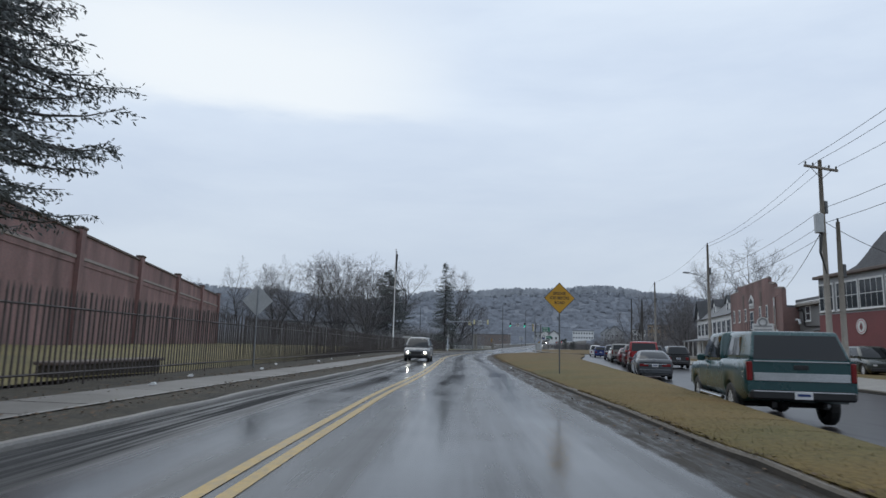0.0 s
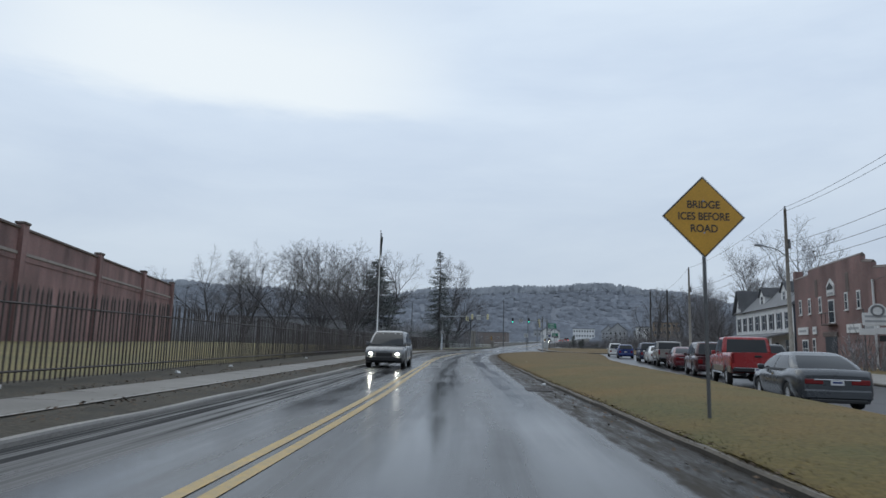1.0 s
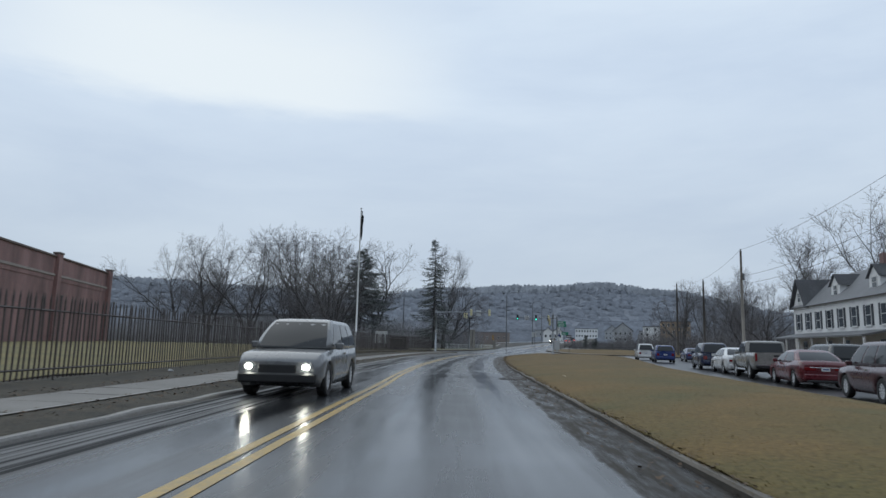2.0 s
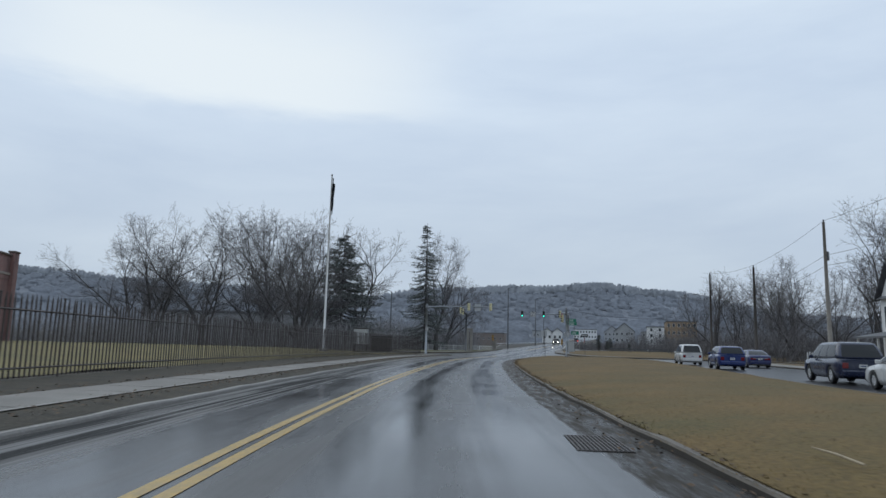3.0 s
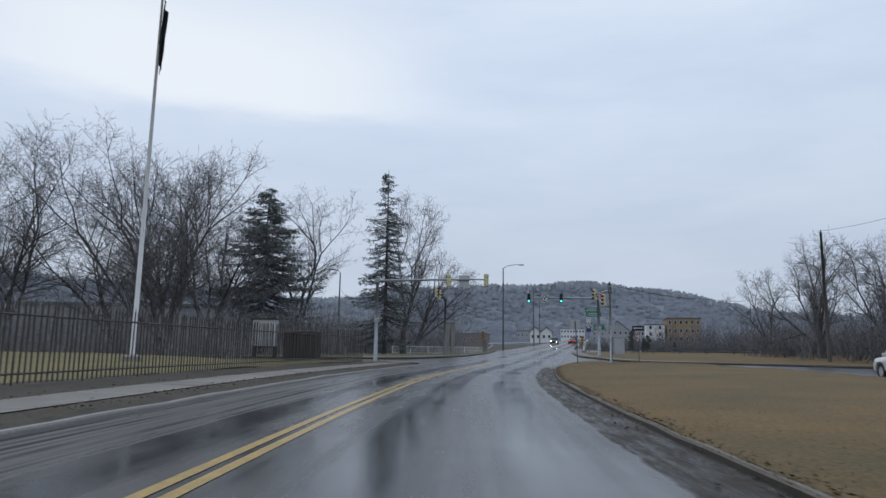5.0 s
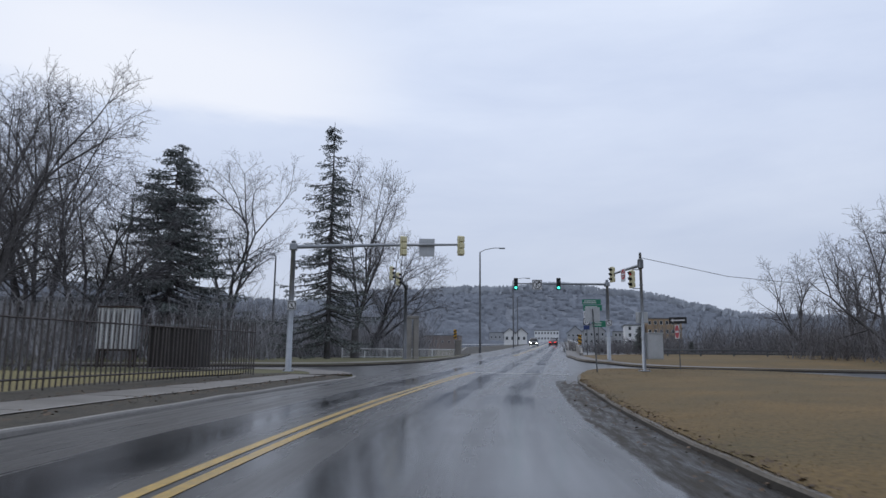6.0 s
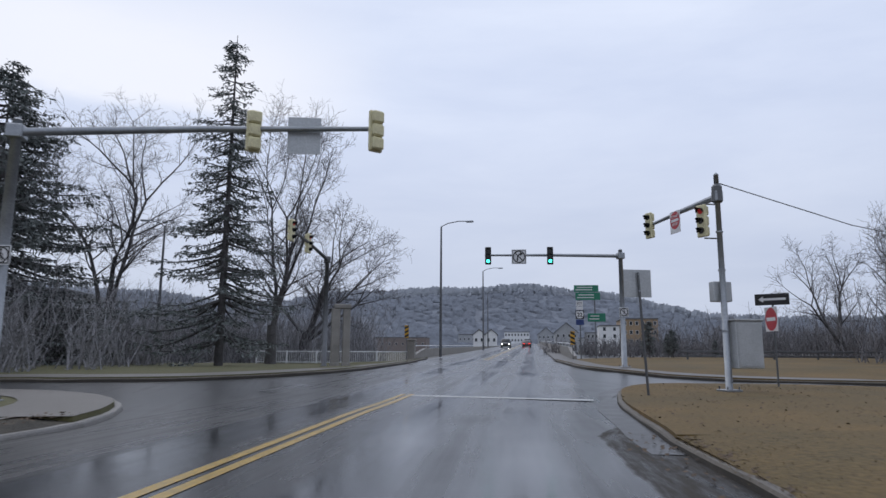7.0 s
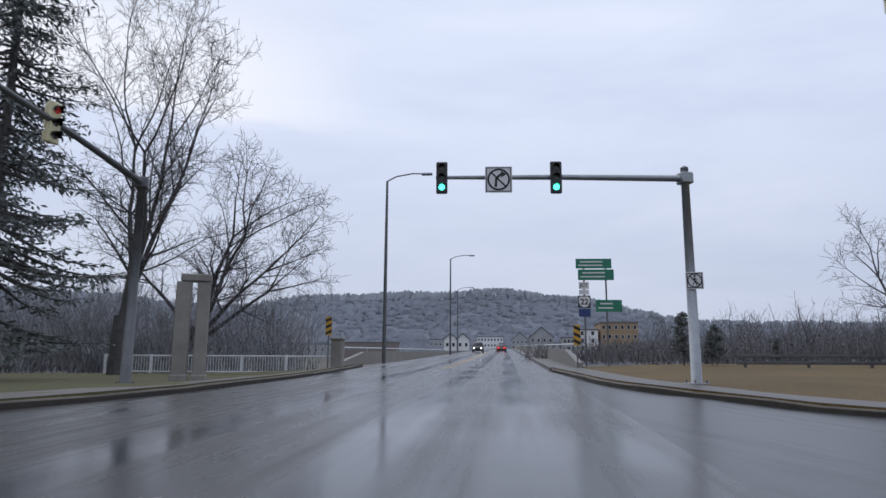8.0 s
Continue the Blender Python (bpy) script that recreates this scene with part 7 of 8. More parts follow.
pickup("silver-grey pickup truck in the queue", 21.45, 59.7, 18, paint("pewter_paint", (0.24, 0.23, 0.21)), H=1.8, L=5.3)
sedan("plain white saloon car in the queue", 23.0, 65.3, 17, paint("white_paint", (0.68, 0.68, 0.67)))
suv("dark navy sport utility car", 24.7, 71.6, 18, paint("navy_paint", (0.016, 0.024, 0.06)))
suv("bright blue hatchback car", 29.4, 90.0, 18, paint("blue_paint", (0.012, 0.032, 0.15)), H=1.60, L=4.4)
suv("white sport utility car", 32.7, 102.6, 17, paint("white_car_paint", (0.66, 0.66, 0.65)), H=1.80)
sedan("small dark blue saloon car by the far kerb", 36.0, 97.5, 17, paint("dark_blue_paint", (0.02, 0.03, 0.11)))
suv("black sport utility car by the far kerb", 21.8, 48.0, 16, paint("black_paint", (0.018, 0.018, 0.020)), group="cars by the far kerb")
suv("dark green estate car parked in the yard", 27.8, 36.4, 196, paint("dark_green_paint", (0.03, 0.038, 0.032)), group="cars in the yard")
suv("dark grey car beside the houses", 24.0, 58.0, 15, paint("slate_paint", (0.04, 0.045, 0.05)), group="cars by the far kerb")

# oncoming car with its headlights on, in the opposite lane
oi = min(range(len(SPINE)), key=lambda i: abs(SPINE[i].y - 49.4))
op = side_of(oi, -1.75)
suv("silver-grey oncoming car with lit headlights", op.x, op.y, 187.5, paint("silver_paint", (0.16, 0.165, 0.17)), head=True, group="moving cars")
# cars on the bridge
p = bridge_line(112, -1.9)
suv("dark oncoming car with lit headlights on the bridge", p.x, p.y, 200, paint("charcoal_paint", (0.035, 0.035, 0.04)), head=True, group="moving cars")
p = bridge_line(118, 2.0)
sedan("dark red car with lit tail lights on the bridge", p.x, p.y, 20, paint("deep_red_paint", (0.07, 0.014, 0.016)), tail=True, group="moving cars")
p = bridge_line(140, 2.0)
suv("dark car far along the bridge", p.x, p.y, 20, paint("graphite_paint", (0.05, 0.05, 0.055)), tail=True, group="moving cars")

# ---- houses along the side street: local +y runs up the street, the front looks towards -x ----
FRONT = math.degrees(-math.atan(0.339))


def wall_window(parent, y, z, w, h, x=0.0, frame='trim_white', rows=2, cols=1, shutters=False, arch=False):
    """A sash window in a wall that looks towards -x."""
    win = part("window", box((x - 0.05, y - w / 2 - 0.08, z - 0.08), (x + 0.02, y + w / 2 + 0.08, z + h + 0.10), 0.01), M[frame], parent)
    for r in range(rows):
        for c in range(cols):
            y0, z0 = y - w / 2 + c * w / cols, z + r * h / rows
            part("pane", box((x - 0.062, y0 + 0.03, z0 + 0.03), (x - 0.052, y0 + w / cols - 0.03, z0 + h / rows - 0.03)), M['window'], win)
    part("sill", box((x - 0.14, y - w / 2 - 0.12, z - 0.14), (x - 0.0, y + w / 2 + 0.12, z - 0.08), 0.01), M[frame], win)
    if shutters:
        for s in (-1, 1):
            part("shutter", box((x - 0.06, y + s * (w / 2 + 0.26) - 0.17, z - 0.05), (x - 0.0, y + s * (w / 2 + 0.26) + 0.17, z + h + 0.05), 0.01), M['shutter'], win)
    return win


def flat_outline(outline, x0, x1):
    """A wall plate: outline in y and z, thick from x0 to x1."""
    bm = bmesh.new()
    a = [bm.verts.new((x0, y, z)) for y, z in outline]
    b = [bm.verts.new((x1, y, z)) for y, z in outline]
    bm.faces.new(a)
    bm.faces.new(list(reversed(b)))
    for i in range(len(a)):
        j = (i + 1) % len(a)
        bm.faces.new((a[j], a[i], b[i], b[j]))
    bmesh.ops.recalc_face_normals(bm, faces=bm.faces)
    return bm


def brick_hall():
    h = thing("brick_hall", (37.05, 58.0, 0.12), "red brick hall with a stepped gable and white emblem", "hall", turn=-13.1)
    L = 17.3
    out = [(0, 0), (L, 0), (L, 8.1), (13.9, 8.2), (13.9, 8.65), (3.8, 8.85), (3.8, 8.3), (2.2, 8.05), (2.2, 7.6), (0, 7.4)]
    part("wall", wall_uv(flat_outline(out, 0, 0.4)), M['brick_hall'], h)
    part("block", wall_uv(box((0.4, 0.0, 0), (15, L, 5.6))), M['brick_hall'], h)
    part("roof", box((0.4, 0.1, 5.6), (15.1, L - 0.1, 5.8)), M['roof'], h)
    bm = bmesh.new()
    for (y0, z0), (y1, z1) in zip(out[2:], out[3:]):
        if abs(y1 - y0) > 0.3:
            tube(bm, [(0.2, y0, z0 + 0.03), (0.2, y1, z1 + 0.03)], 0.19, 4)
    part("coping", bm, M['coping'], h)
    for y in (15.9, 13.8, 11.5, 6.5, 4.4):
        wall_window(h, y, 4.7, 0.42, 1.3)
    for y in (6.2, 12.2):
        part("blind_window", box((-0.03, y - 0.28, 6.1), (0.05, y + 0.28, 7.7), 0.02), M['coping'], h, "bricked-up dark window")
    wall_window(h, 9.3, 3.7, 1.0, 1.9, rows=2)
    wall_window(h, 15.2, 0.7, 1.2, 1.5, rows=2, cols=2)
    wall_window(h, 13.2, 0.9, 0.45, 1.4)
    part("downpipe", pipe([(-0.12, 1.9, 0), (-0.12, 1.9, 6.7)], 0.09, 8), M['trim_white'], h, "pale downpipe")
    part("balcony", box((-0.6, 8.4, 3.45), (0, 10.2, 3.6), 0.02), M['coping'], h)
    for y in (8.5, 9.3, 10.1):
        part("balcony_post", pipe([(-0.55, y, 3.6), (-0.55, y, 4.5)], 0.03, 5), M['black_trim'], h)
    part("balcony_rail", pipe([(-0.55, 8.5, 4.5), (-0.55, 10.1, 4.5)], 0.03, 5), M['black_trim'], h)
    e = part("emblem", flat_outline([(8.5, 6.0), (9.9, 6.0), (9.9, 6.9), (9.2, 7.5), (8.5, 6.9)], -0.1, 0.0), M['trim_white'], h, "white gabled emblem panel")
    part("mark", flat_outline([(8.65, 6.55), (9.75, 6.55), (9.75, 6.75), (9.2, 7.15), (8.65, 6.75)], -0.14, -0.105), M['sign_black'], e)
    part("name_bar", box((-0.14, 8.7, 6.12), (-0.105, 9.7, 6.3)), M['siding_grey'], e)
    for y, w in ((15.5, 2.3), (12.9, 0.8), (5.4, 2.4), (2.6, 2.2)):
        part("sign_panel", box((-0.1, y - w / 2, 2.75), (0, y + w / 2, 3.45), 0.01), M['trim_white'], h, "pale sign panel with unreadable lettering")
        part("text_bar", box((-0.115, y - w * 0.36, 3.0), (-0.101, y + w * 0.36, 3.2)), M['siding_grey'], h)
    part("door", box((-0.05, 8.6, 0), (0.02, 10.8, 2.5), 0.01), M['shutter'], h, "dark double door")
    part("door_arch", box((-0.12, 8.3, 2.5), (0.0, 11.1, 2.9), 0.03), M['coping'], h)
    # lower wing at the side
    part("side_wall", wall_uv(box((1.5, -7.5, 0), (12, 0.0, 6.0))), M['grey_render'], h)
    part("side_roof", box((1.2, -7.7, 6.0), (12.2, 0.0, 6.3), 0.03), M['roof'], h)
    part("cornice", box((1.12, -7.6, 5.62), (1.5, -0.02, 5.86), 0.03), M['slab'], h, "pale stone cornice")
    wall_window(h, -2.2, 4.25, 0.9, 1.3, x=1.5)
    part("gutter", pipe([(1.25, -7.6, 5.95), (1.25, -0.1, 5.95)], 0.09, 6), M['trim_white'], h)
    part("conduit", pipe([(1.4, 0.2, 5.3), (1.4, -1.0, 5.3), (1.4, -1.3, 5.0), (1.4, -1.35, 3.9), (1.4, -1.6, 3.7), (1.4, -7, 3.6)], 0.07, 6), M['black_trim'], h, "black conduit bent round the wall")
    part("vent_hood", pipe([(1.4, -0.3, 4.2), (1.0, -0.6, 4.35), (1.0, -1.3, 4.3), (1.0, -1.5, 3.9)], 0.13, 8), M['alu'], h)
    return h


def red_store():
    h = thing("red_storehouse", (30.4, 26.1, 0.12), "red-painted building with white windows and grey curved gable", "shop", turn=FRONT + 14)
    L = 19.3
    part("wall", box((0, 0, 0), (13, L, 4.1), 0.02), M['red_render'], h)
    part("upper_wall", box((0.05, 0.05, 4.1), (13, L - 0.05, 6.9)), M['siding_grey'], h)
    out = [(0.3, 6.9), (L - 0.2, 6.9), (L - 0.2, 7.15)] + [(L - 4 - 5 * t, 7.15 + 2.3 * (3 * t * t - 2 * t ** 3)) for t in (0, 0.2, 0.4, 0.6, 0.8, 1.0)] + [(6, 9.6), (0.3, 8.6)]
    part("curved_gable", flat_outline(out, -0.05, 0.45), M['roof'], h, "dark grey curved gable")
    part("cornice", box((-0.3, -0.2, 6.85), (0.1, L + 0.2, 7.08), 0.04), M['coping'], h)
    wall_window(h, 18.2, 4.4, 1.7, 1.95, cols=3)
    for y in (15.65, 12.95, 10.2, 7.4, 4.6):
        wall_window(h, y, 4.4, 2.4, 1.95, cols=4)
    for y in (3.5, 9.0):
        wall_window(h, y, 0.9, 1.8, 1.5, cols=2)
    bm = bmesh.new()
    bmesh.ops.create_circle(bm, cap_ends=True, segments=28, radius=0.54, matrix=Matrix.Translation((-0.03, 14.25, 3.1)) @ Matrix.Rotation(radians(90), 4, 'Y'))
    bmesh.ops.solidify(bm, geom=bm.faces[:], thickness=0.02)
    e = part("round_emblem", bm, M['trim_white'], h, "round white wall emblem")
    rg = ring(0.42, 0.46, 0)
    for v in rg.verts:
        v.co = Vector((-0.055 + v.co.y, 14.25 + v.co.x, 3.1 + v.co.z))
    part("emblem_ring", rg, M['sign_red'], e)
    part("emblem_mark", flat_outline([(14.25, 2.8), (14.43, 3.0), (14.38, 3.2), (14.25, 3.4), (14.12, 3.2), (14.07, 3.0)], -0.058, -0.045), M['red_render'], e)
    part("wall_lamp", box((-0.3, 9.6, 4.1), (0, 9.9, 4.3), 0.03), M['alu'], h)
    part("roof", box((0.3, 0, 6.9), (13, L, 7.1)), M['roof'], h)
    return h


def white_house():
    h = thing("white_house", (42.57, 77.65, 0.12), "long white wooden house with dark shutters and a porch", "house", turn=-15.6)
    W, D, e, rdg = 22.8, 7.0, 6.1, 9.3
    part("wall", box((0, 0, 0), (D, W, e)), M['siding'], h)
    bm = bmesh.new()
    vs = [bm.verts.new(p) for p in ((-0.4, -0.4, e - 0.1), (D + 0.4, -0.4, e - 0.1), (D + 0.4, W + 0.4, e - 0.1), (-0.4, W + 0.4, e - 0.1), (3.4, -0.4, rdg), (3.4, W + 0.4, rdg))]
    for f in ((0, 3, 5, 4), (1, 4, 5, 2), (0, 4, 1), (3, 2, 5), (0, 1, 2, 3)):
        bm.faces.new([vs[i] for i in f])
    bmesh.ops.recalc_face_normals(bm, faces=bm.faces)
    part("roof", bm, M['roof'], h)
    # street gable at the far end
    g0, g1 = W - 4.4, W - 0.2
    m = (g0 + g1) / 2
    part("gable", flat_outline([(g0, e - 0.2), (g1, e - 0.2), (m, rdg - 0.5)], -0.1, 0.15), M['siding'], h)
    wall_window(h, m, e + 0.5, 0.7, 1.0, x=-0.1)
    bm = bmesh.new()
    vs = [bm.verts.new(p) for p in ((-0.5, g0 - 0.3, e - 0.2), (-0.5, m, rdg - 0.2), (-0.5, g1 + 0.3, e - 0.2), (3.4, g0 - 0.3, e - 0.2), (3.4, m, rdg - 0.2), (3.4, g1 + 0.3, e - 0.2))]
    bm.faces.new([vs[i] for i in (0, 1, 4, 3)])
    bm.faces.new([vs[i] for i in (1, 2, 5, 4)])
    bmesh.ops.solidify(bm, geom=bm.faces[:], thickness=0.14)
    part("gable_roof", bm, M['roof'], h)
    for d in (12.6, 4.4):
        dm = part("dormer", flat_outline([(d - 1.0, 6.5), (d + 1.0, 6.5), (d + 1.0, 7.8), (d, 8.7), (d - 1.0, 7.8)], 0.6, 3.2), M['siding'], h)
        wall_window(dm, d, 6.8, 0.8, 0.9, x=0.6)
        bm = bmesh.new()
        vs = [bm.verts.new(p) for p in ((0.4, d - 1.25, 7.65), (0.4, d, 8.85), (0.4, d + 1.25, 7.65), (3.4, d - 1.25, 7.65), (3.4, d, 8.85), (3.4, d + 1.25, 7.65))]
        bm.faces.new([vs[i] for i in (0, 1, 4, 3)])
        bm.faces.new([vs[i] for i in (1, 2, 5, 4)])
        bmesh.ops.solidify(bm, geom=bm.faces[:], thickness=0.1)
        part("roof", bm, M['roof'], dm)
    for k in range(8):
        wall_window(h, 1.7 + 2.78 * k, 3.6, 0.95, 1.7, shutters=True)
    for wy in (2.0, 9.0, 13.0, 19.5):
        wall_window(h, wy, 0.9, 1.2, 1.5)
    for wy in (5.6, 16.2):
        part("front_door", box((-0.05, wy - 0.5, 0), (0.02, wy + 0.5, 2.1), 0.01), M['shutter'], h)
    part("porch_roof", prism([(-2.4, 2.7), (0, 3.2), (0, 3.05), (-2.4, 2.55)], 0.2, W - 0.2), M['roof'], h)
    for k in range(7):
        wy = 0.4 + (W - 0.8) * k / 6
        part("porch_post", box((-2.25, wy - 0.08, 0), (-2.09, wy + 0.08, 2.6), 0.02), M['trim_white'], h)
    part("porch_floor", box((-2.4, 0.1, 0), (0, W - 0.1, 0.4), 0.02), M['slab'], h)
    part("side_cladding", box((0.02, -0.06, 0.3), (D - 0.1, -0.005, e - 0.12)), M['slate_siding'], h, "dark slate-blue side cladding")
    for wx, wz in ((1.6, 3.6), (5.0, 3.6), (1.6, 0.9), (5.0, 0.9)):
        w = part("side_window", box((wx - 0.55, -0.10, wz), (wx + 0.55, -0.061, wz + 1.7), 0.01), M['trim_white'], h)
        part("pane", box((wx - 0.45, -0.115, wz + 0.1), (wx + 0.45, -0.101, wz + 1.6)), M['window'], w)
    part("chimney", wall_uv(box((3.0, 8.0, 7.5), (3.8, 8.8, 10.3))), M['brick_hall'], h)
    return h


brick_hall()
red_store()
white_house()

# post sign, shrub and shed in front of the hall
hs = thing("post_sign", (31.6, 52.4, 0.14), "white sign with a round top on two grey posts", "sign", turn=-33)
for x in (-0.75, 0.95):
    part("post", pipe([(x, 0, -0.1), (x, 0, 3.9 if x < 0 else 5.2)], 0.035 if x < 0 else 0.05, 8), M['dark_steel'] if x < 0 else M['slab'], hs)
bd = part("board", box((-0.85, -0.09, 2.85), (0.85, -0.06, 3.65), 0.02), M['trim_white'], hs)
bm = bmesh.new()
bmesh.ops.create_circle(bm, cap_ends=True, segments=24, radius=0.5, matrix=Matrix.Translation((0, -0.075, 3.72)) @ Matrix.Rotation(radians(90), 4, 'X'))
bmesh.ops.solidify(bm, geom=bm.faces[:], thickness=0.03)
part("round_top", bm, M['trim_white'], bd)
part("emblem_ring", ring(0.26, 0.38, 0.0), M['siding_grey'], bd).matrix_basis = pose(0, -0.11, 3.76)
for z in (3.05, 3.35):
    part("text_bar", box((-0.7, -0.1, z), (0.7, -0.0905, z + 0.13)), M['siding_grey'], bd)
part("side_board", box((-1.05, -0.09, 2.25), (-0.2, -0.06, 2.65), 0.01), M['trim_white'], hs)
part("side_board", box((-0.1, -0.09, 2.3), (0.85, -0.06, 2.72), 0.01), M['trim_white'], hs)
part("letter_board", box((0.0, -0.09, 1.85), (0.85, -0.06, 2.22), 0.01), M['sign_black'], hs, "black letter board")
scrub("bare_shrub", 12, [(31.4, 54.5, 0.9), (32.4, 54.0, 1.0), (33.2, 55.2, 0.8), (32.2, 55.6, 1.0)], 3.0, "bare brown shrub in front of the hall", stems=16, width=0.03)
sb = thing("brown_shed", (37.6, 51.0, 0.12), "rust-brown metal shed beside the hall", "shed", turn=-20)
part("wall", box((-1.3, 0, 0), (1.5, 2.6, 3.2), 0.03), M['rust_wall'], sb)
part("roof", box((-1.4, -0.15, 3.2), (1.6, 2.75, 3.32), 0.02), M['roof'], sb)
nb_board = thing("notice_board", (33.6, 52.3, 0.14), "small white notice board on short legs", "sign", turn=-33)
part("board", box((-0.45, -0.03, 0.35), (0.45, 0.0, 1.05), 0.01), M['trim_white'], nb_board)
for x in (-0.35, 0.35):
    part("leg", box((x - 0.03, 0.0, -0.05), (x + 0.03, 0.05, 0.9)), M['dark_wood'], nb_board)

# gate fence at the far kerb: white pickets
wf = thing("white_picket_fence", (37.4, 93.6, 0.15), "weathered white picket fence beside the side street", "fence", turn=-58)
for k in range(24):
    part("picket", box((k * 0.17, -0.02, 0), (k * 0.17 + 0.09, 0.0, 1.2 + 0.05 * (k % 2)), 0.005), M['trim_white'], wf)
for z in (0.3, 0.9):
    part("rail", box((0, 0.0, z), (4.0, 0.04, z + 0.08)), M['trim_white'], wf)


# ---- far side of the river ----
def far_block(name, x, y, w, d, h, material, label, floors=2, cols=5, gable=False, turn=-20, roof='roof', base=0.0):
    b = thing(name, (x, y, base), label, "house" if gable else "building", "houses across the river", turn=turn)
    part("wall", box((-w / 2, 0, -7), (w / 2, d, h)), M[material], b)
    if gable:
        part("gable", prism([(-w / 2, h), (w / 2, h), (0, h + w * 0.42)], 0.05, d - 0.05), M[material], b)
        for s in (-1, 1):
            bm = prism([(s * (w / 2 + 0.5), h - 0.35), (0, h + w * 0.42 + 0.05), (0, h + w * 0.42 + 0.4), (s * (w / 2 + 0.5), h + 0.05)], -0.4, d + 0.4)
            part("roof", bm, M[roof], b)
    else:
        part("roof", box((-w / 2 - 0.3, -0.3, h), (w / 2 + 0.3, d + 0.3, h + 0.5), 0.05), M[roof], b)
    for f in range(floors):
        for c in range(cols):
            cx = -w / 2 + w * (c + 0.5) / cols
            z = h * (f + 0.35) / floors
            win = part("window", box((cx - 0.62, -0.06, z - 0.1), (cx + 0.62, 0.0, z + 1.5)), M['trim_white'], b)
            part("pane", box((cx - 0.5, -0.09, z), (cx + 0.5, -0.062, z + 1.4)), M['window'], win)
    return b


far_block("ochre_building", 150.5, 351, 14, 24, 10.9, 'ochre', "ochre three-storey building across the river", 3, 6, turn=-22, base=4.5)
far_block("far_house", 151, 427, 11.5, 16, 7.4, 'siding_grey', "pale grey gabled house with dark windows across the river", 2, 4, True, turn=-20, base=5)
far_block("far_building", 165, 421, 10, 12, 7.0, 'siding_grey', "long grey porch front beside the gabled house", 2, 5, False, turn=-20, base=5)
far_block("far_building", 139.6, 356, 8.0, 14, 8.6, 'siding', "pale flat-roofed building beside the ochre one", 3, 2, False, turn=-22, base=4)
far_block("far_house", 94.7, 392.6, 5.2, 9, 4.7, 'siding', "white house with twin gables beyond the bridge", 1, 2, True, turn=-16, base=5)
far_block("far_house", 99.9, 391.1, 5.2, 9, 4.7, 'siding', "white house with twin gables beyond the bridge", 1, 2, True, turn=-16, base=5)
for x, y, w, d, h, mat, label, fl, cols, gab, base in (
        (170, 562, 18, 10, 7.8, 'siding', "long low white building across the river", 2, 8, False, 9),
        (190, 556, 12, 12, 7.0, 'siding_grey', "grey gabled house across the river", 2, 4, True, 8),
        (140, 572, 22, 10, 6.0, 'siding_grey', "low grey building beyond the bridge", 1, 7, False, 9),
        (212, 520, 26, 14, 7, 'siding_grey', "long grey building under the hill", 2, 7, False, 5),
        (78, 520, 34, 14, 7, 'brick_hall', "low brown building across the river", 1, 8, False, 4),
        (40, 540, 30, 14, 6, 'siding_grey', "low grey building across the river", 1, 7, False, 4)):
    far_block("far_house" if gab else "far_building", x, y, w, d, h, mat, label, fl, cols, gab, base=base)
far_block("low_grey_building", -22, 178, 34, 14, 6.5, 'siding_grey', "long low grey building behind the trees", 1, 8, False, turn=-4)

# concrete wall and dark fence on the river bank beside the street
bw = thing("bank_guardrail", (43.5, 152.5, rise(43.5, 152.5)), "dark steel guard rail along the river bank", "guard rail", turn=-15)
for k in range(9):
    part("post", box((k * 3.0 - 0.06, -0.05, -0.2), (k * 3.0 + 0.06, 0.05, 0.85)), M['dark_steel'], bw)
for z in (0.3, 0.62):
    part("rail", box((-0.5, -0.09, z), (24.5, -0.055, z + 0.16), 0.02), M['dark_steel'], bw)

# ---- small things on the ground ----
def drain(x, y, turn):
    g = thing("drain_grate", (x, y, rise(x, y) + 0.004), "dark iron storm drain grate in the gutter", "drain", "drain grates", turn=turn)
    # flat sheet just above the road, its black painted in for the hole's shade
    part("pit_sheet", box((-0.34, -0.66, -0.03), (0.34, 0.66, 0.002)), M['pit_black'], g, "black sheet for the shade below the bars")
    for k in range(13):
        part("bar", box((-0.325 + k * 0.0525, -0.65, 0.003), (-0.305 + k * 0.0525, 0.65, 0.012)), M['iron'], g)
    for y0 in (-0.66, -0.01, 0.64):
        part("cross_bar", box((-0.34, y0, 0.0), (0.34, y0 + 0.02, 0.010)), M['iron'], g)


drain(5.0, 31.8, -8)
drain(7.66, 54.6, -9)

st = thing("fallen_branch", (9.0, 52.0, 0.23), "pale broken stick lying on the grass", "branch")
part("stick", pipe([(0.19, 0.59, 0.045), (0.12, 0.15, 0.05), (0.05, -0.30, 0.03)], [0.008, 0.013, 0.013], 6), M['cut_wood'], st)


cup = thing("paper_cup", (5.42, 32.9, 0.03), "crushed white paper cup lying in the gutter", "litter", turn=35)
part("cup", pipe([(-0.06, 0, 0.045), (0.06, 0, 0.05)], [0.032, 0.045], 10), M['trim_white'], cup)


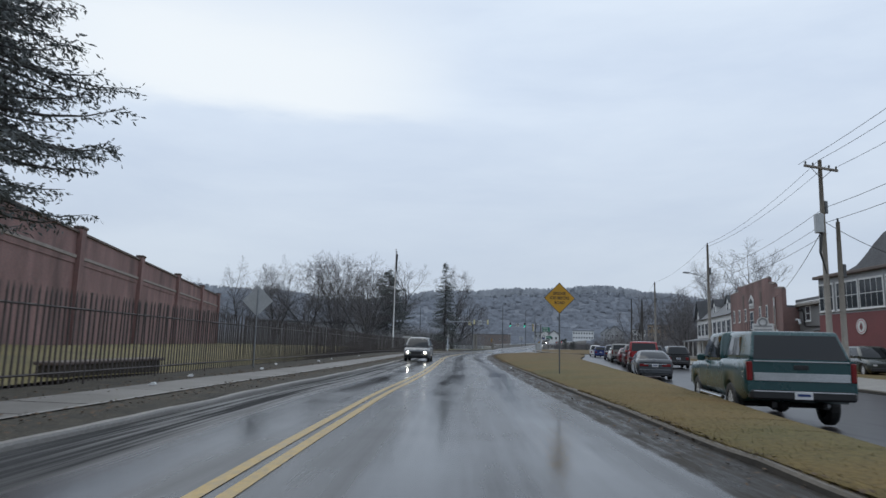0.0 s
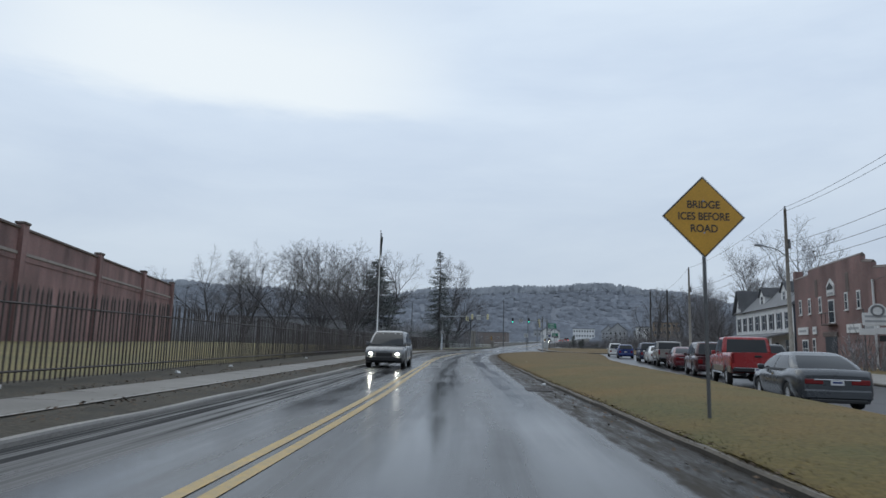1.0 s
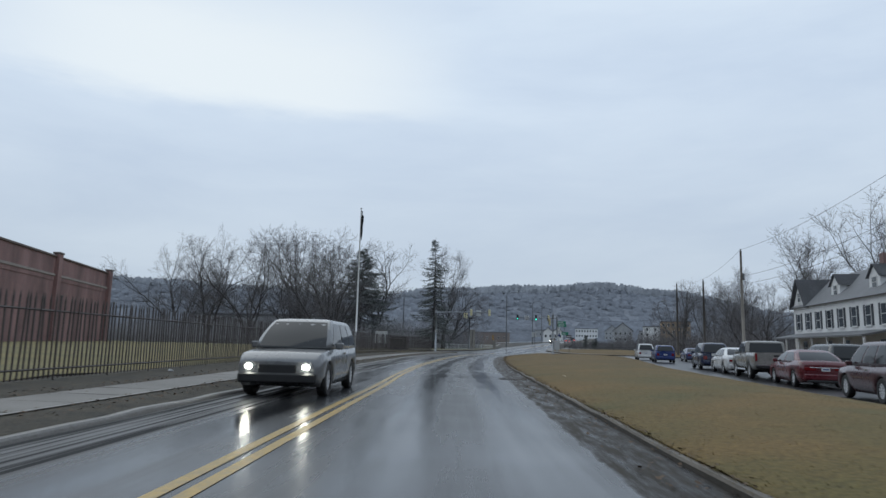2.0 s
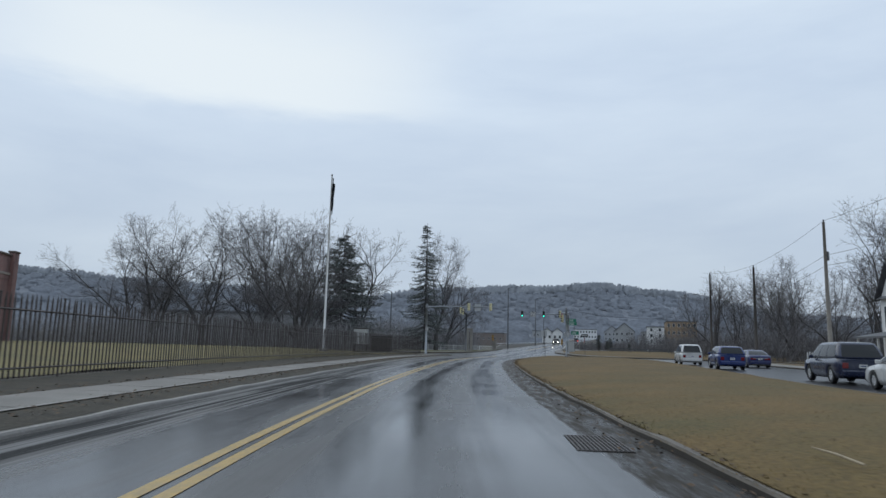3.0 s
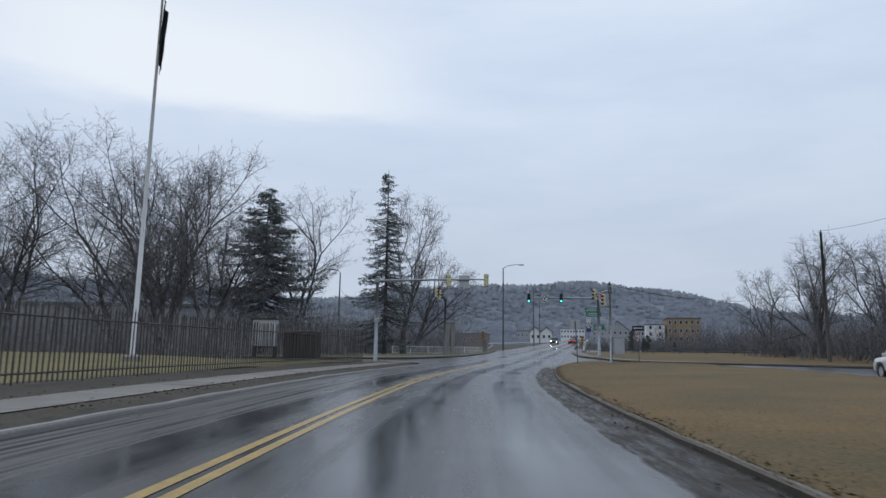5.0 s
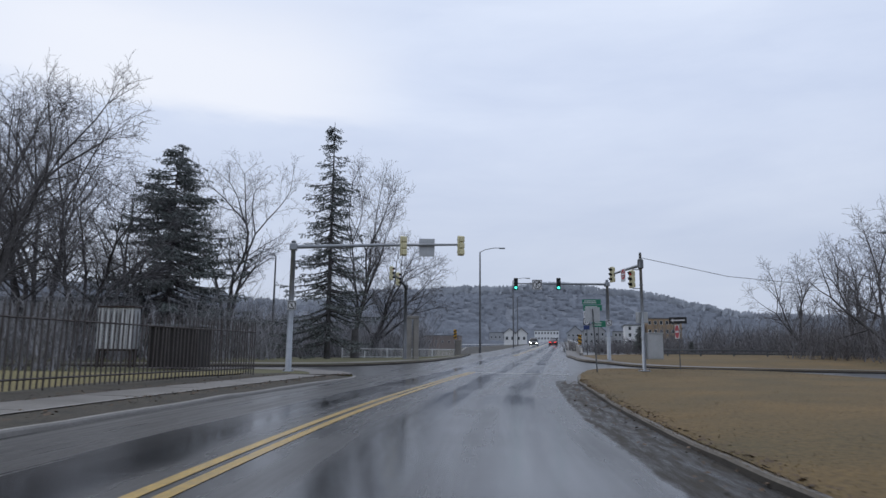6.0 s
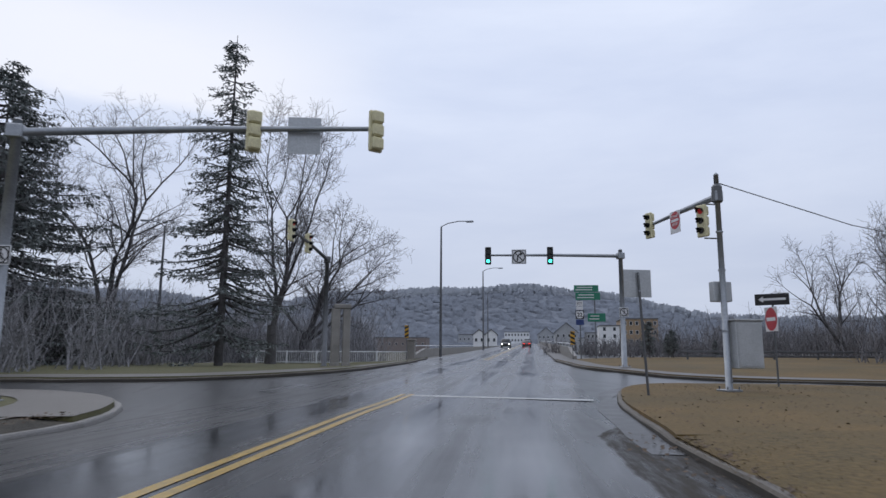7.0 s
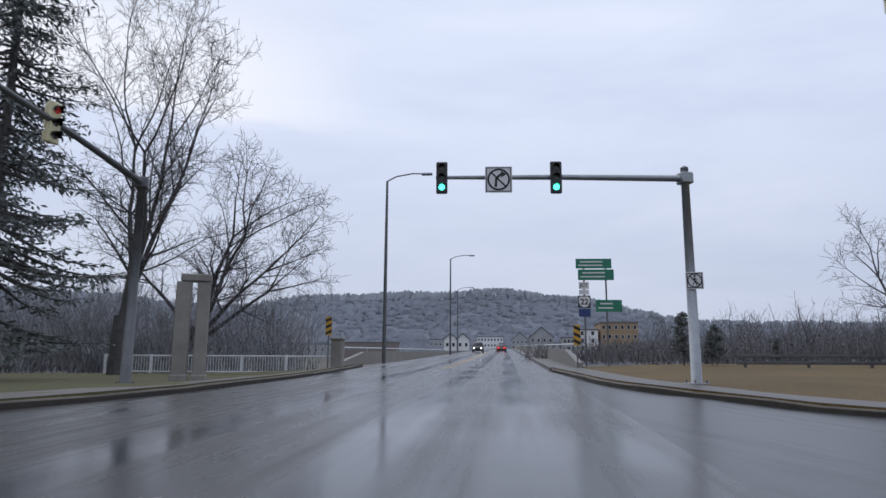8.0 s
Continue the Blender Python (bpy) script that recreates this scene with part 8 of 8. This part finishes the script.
# low dark box with a paler top slab
lw = thing("low_wall", (-8.6, 15.4, 0.12), "low dark wall with a paler top behind the railings", "wall", turn=-5)
part("wall", box((-0.25, -2.6, 0), (0.25, 2.6, 0.42), 0.03), M['dirt'], lw)
part("coping", box((-0.32, -2.68, 0.42), (0.32, 2.68, 0.50), 0.02), M['coping'], lw, "paler flat coping")
for k, (x, y) in enumerate(((-6.35, 12.2), (-6.6, 15.8), (-5.75, 21.4), (-6.1, 26.5), (-4.95, 33.0), (-4.7, 38.2), (-3.6, 51.5))):
    scrap = thing("paper_scrap", (x, y, rise(x, y) + 0.20), "small crumpled white paper scrap on the mud", "litter", "scraps of litter", turn=37 * k)
    part("scrap", prism([(-0.07, 0), (-0.02, 0.05), (0.05, 0.06), (0.08, 0.01), (0.03, -0.01)], -0.04, 0.05), M['trim_white'], scrap)


def grass_blades(name, seed, count, pick, label, material='grass'):
    rng = random.Random(seed)
    v, f = [], []
    for _ in range(count):
        x, y, z = pick(rng)
        h = rng.uniform(0.014, 0.038)
        a = rng.uniform(0, math.tau)
        u = Vector((math.cos(a), math.sin(a), 0)) * 0.006
        lean = Vector((rng.gauss(0, 1.0), rng.gauss(0, 1.0), 0.8)).normalized() * h
        b = Vector((x, y, z - 0.01))
        if u.cross(lean).z < 0:
            u = -u
        o = len(v)
        v.extend([tuple(b - u), tuple(b + u), tuple(b + lean)])
        f.append((o, o + 1, o + 2))
    ob = raw(name, v, f, M[material], smooth=True)
    ob.data.normals_split_custom_set_from_vertices([(0, 0, 1)] * len(v))
    return tagged(ob, label, "grass", kind="stuff")


isl = [[Vector(p) for p in r] for r in [[tuple(v.co) for v in island.data.vertices[i * 13:(i + 1) * 13]] for i in range(len(island.data.vertices) // 13)]]


def on_island(rng):
    i = rng.randrange(len(isl) - 1)
    t = rng.random() ** 2.0 * 11.9
    k = int(t)
    s = rng.random()
    a = isl[i][k].lerp(isl[i][k + 1], t - k)
    b = isl[i + 1][k].lerp(isl[i + 1][k + 1], t - k)
    return a.lerp(b, s)


def on_edge(rng):
    i = rng.randrange(len(isl) - 1)
    p = isl[i][0].lerp(isl[i + 1][0], rng.random())
    return p + Vector((rng.gauss(0.02, 0.06), rng.gauss(0, 0.05), 0.0))


grass_blades("grass", 5, 230000, on_island, "short dry winter grass on the island")
head_box = [min(p[0] for p in head_outline), max(p[0] for p in head_outline), min(p[1] for p in head_outline), max(p[1] for p in head_outline)]


def inside(x, y, poly):
    c = False
    for (x0, y0), (x1, y1) in zip(poly, poly[1:] + poly[:1]):
        if (y0 > y) != (y1 > y) and x < (x1 - x0) * (y - y0) / (y1 - y0) + x0:
            c = not c
    return c


def on_head(rng):
    while True:
        x, y = rng.uniform(head_box[0], head_box[1]), rng.uniform(head_box[2], head_box[3])
        if inside(x, y, head_outline):
            return (x, y, rise(x, y) + 0.135)


grass_blades("grass", 9, 14000, on_head, "short dry grass on the island's nose")
grass_blades("grass", 6, 16000, on_edge, "ragged dead grass hanging over the kerb")


def litter(name, seed, count, pick, label):
    rng = random.Random(seed)
    v, f = [], []
    for _ in range(count):
        x, y, z = pick(rng)
        s, a = rng.uniform(0.015, 0.042), rng.uniform(0, math.tau)
        u = Vector((math.cos(a), math.sin(a), rng.uniform(-0.3, 0.5))) * s
        w = Vector((-math.sin(a), math.cos(a), rng.uniform(-0.3, 0.5))) * s * 0.7
        c = Vector((x, y, z + 0.012))
        o = len(v)
        v.extend([tuple(c - u), tuple(c + w), tuple(c + u), tuple(c - w)])
        f.append((o, o + 1, o + 2, o + 3))
    ob = raw(name, v, f, M['leaf_litter'])
    return tagged(ob, label, "leaves", kind="stuff")


def by_right_kerb(rng):
    i = rng.choice(TO_CORNER[60:])
    p = side_of(i, edge_right(SPINE[i].y) - 0.1 - abs(rng.gauss(0, 0.12)))
    return (p.x + rng.uniform(-0.4, 0.4), p.y + rng.uniform(-0.5, 0.5), rise(p.x, p.y) + 0.012)


def on_turf_edge(rng):
    p = on_edge(rng)
    return p + Vector((abs(rng.gauss(0, 0.34)), 0, 0.0))


def by_left_kerb(rng):
    i = rng.choice(TO_CORNER[60:])
    p = side_of(i, -(run(EDGE_LEFT, SPINE[i].y) + rng.choice((0.35, 0.5, 0.8, 2.5, 2.9)) + rng.gauss(0, 0.15)))
    return (p.x, p.y + rng.uniform(-0.5, 0.5), rise(p.x, p.y) + 0.17)


litter("fallen_leaves", 7, 2600, by_right_kerb, "wet brown leaves gathered along the kerb")
litter("fallen_leaves", 8, 9000, by_left_kerb, "wet brown leaves on the muddy strip")
litter("fallen_leaves", 10, 9000, on_turf_edge, "brown leaves caught in the grass behind the kerb")
litter("fallen_leaves", 14, 1100, on_head, "brown leaves scattered over the island's nose")


# ---- concrete slabs of the left pavement, with open joints ----
def spine_at(length):
    i = max(1, min(len(LENGTHS) - 1, next(k for k, v in enumerate(LENGTHS) if v >= length)))
    t = (length - LENGTHS[i - 1]) / (LENGTHS[i] - LENGTHS[i - 1])
    p = SPINE[i - 1].lerp(SPINE[i], t)
    w = (SPINE[i] - SPINE[i - 1]).normalized()
    return p, Vector((w.y, -w.x))


slab_rng = random.Random(19)
length = next(v for p, v in zip(SPINE, LENGTHS) if p.y > -20)
while True:
    p, n = spine_at(length + 0.006)
    q, m = spine_at(length + 1.514)
    if q.y > 120.4:
        break
    tilt = [slab_rng.uniform(-0.004, 0.008) for _ in range(4)]
    pts = []
    for (o, w), d, j in (((p, n), 1.05, 0), ((p, n), 2.35, 1), ((q, m), 2.35, 2), ((q, m), 1.05, 3)):
        e = o - w * (run(EDGE_LEFT, o.y) + d)
        pts.append((e.x, e.y, rise(e.x, e.y) + (0.166 if d < 2 else 0.181) + tilt[j]))
    bottom = [(x, y, z - 0.06) for x, y, z in pts]
    raw("paving_slab", pts + bottom, [(0, 1, 2, 3), (1, 0, 4, 5), (2, 1, 5, 6), (3, 2, 6, 7), (0, 3, 7, 4)], M['paving'], left_pavement)
    length += 1.52
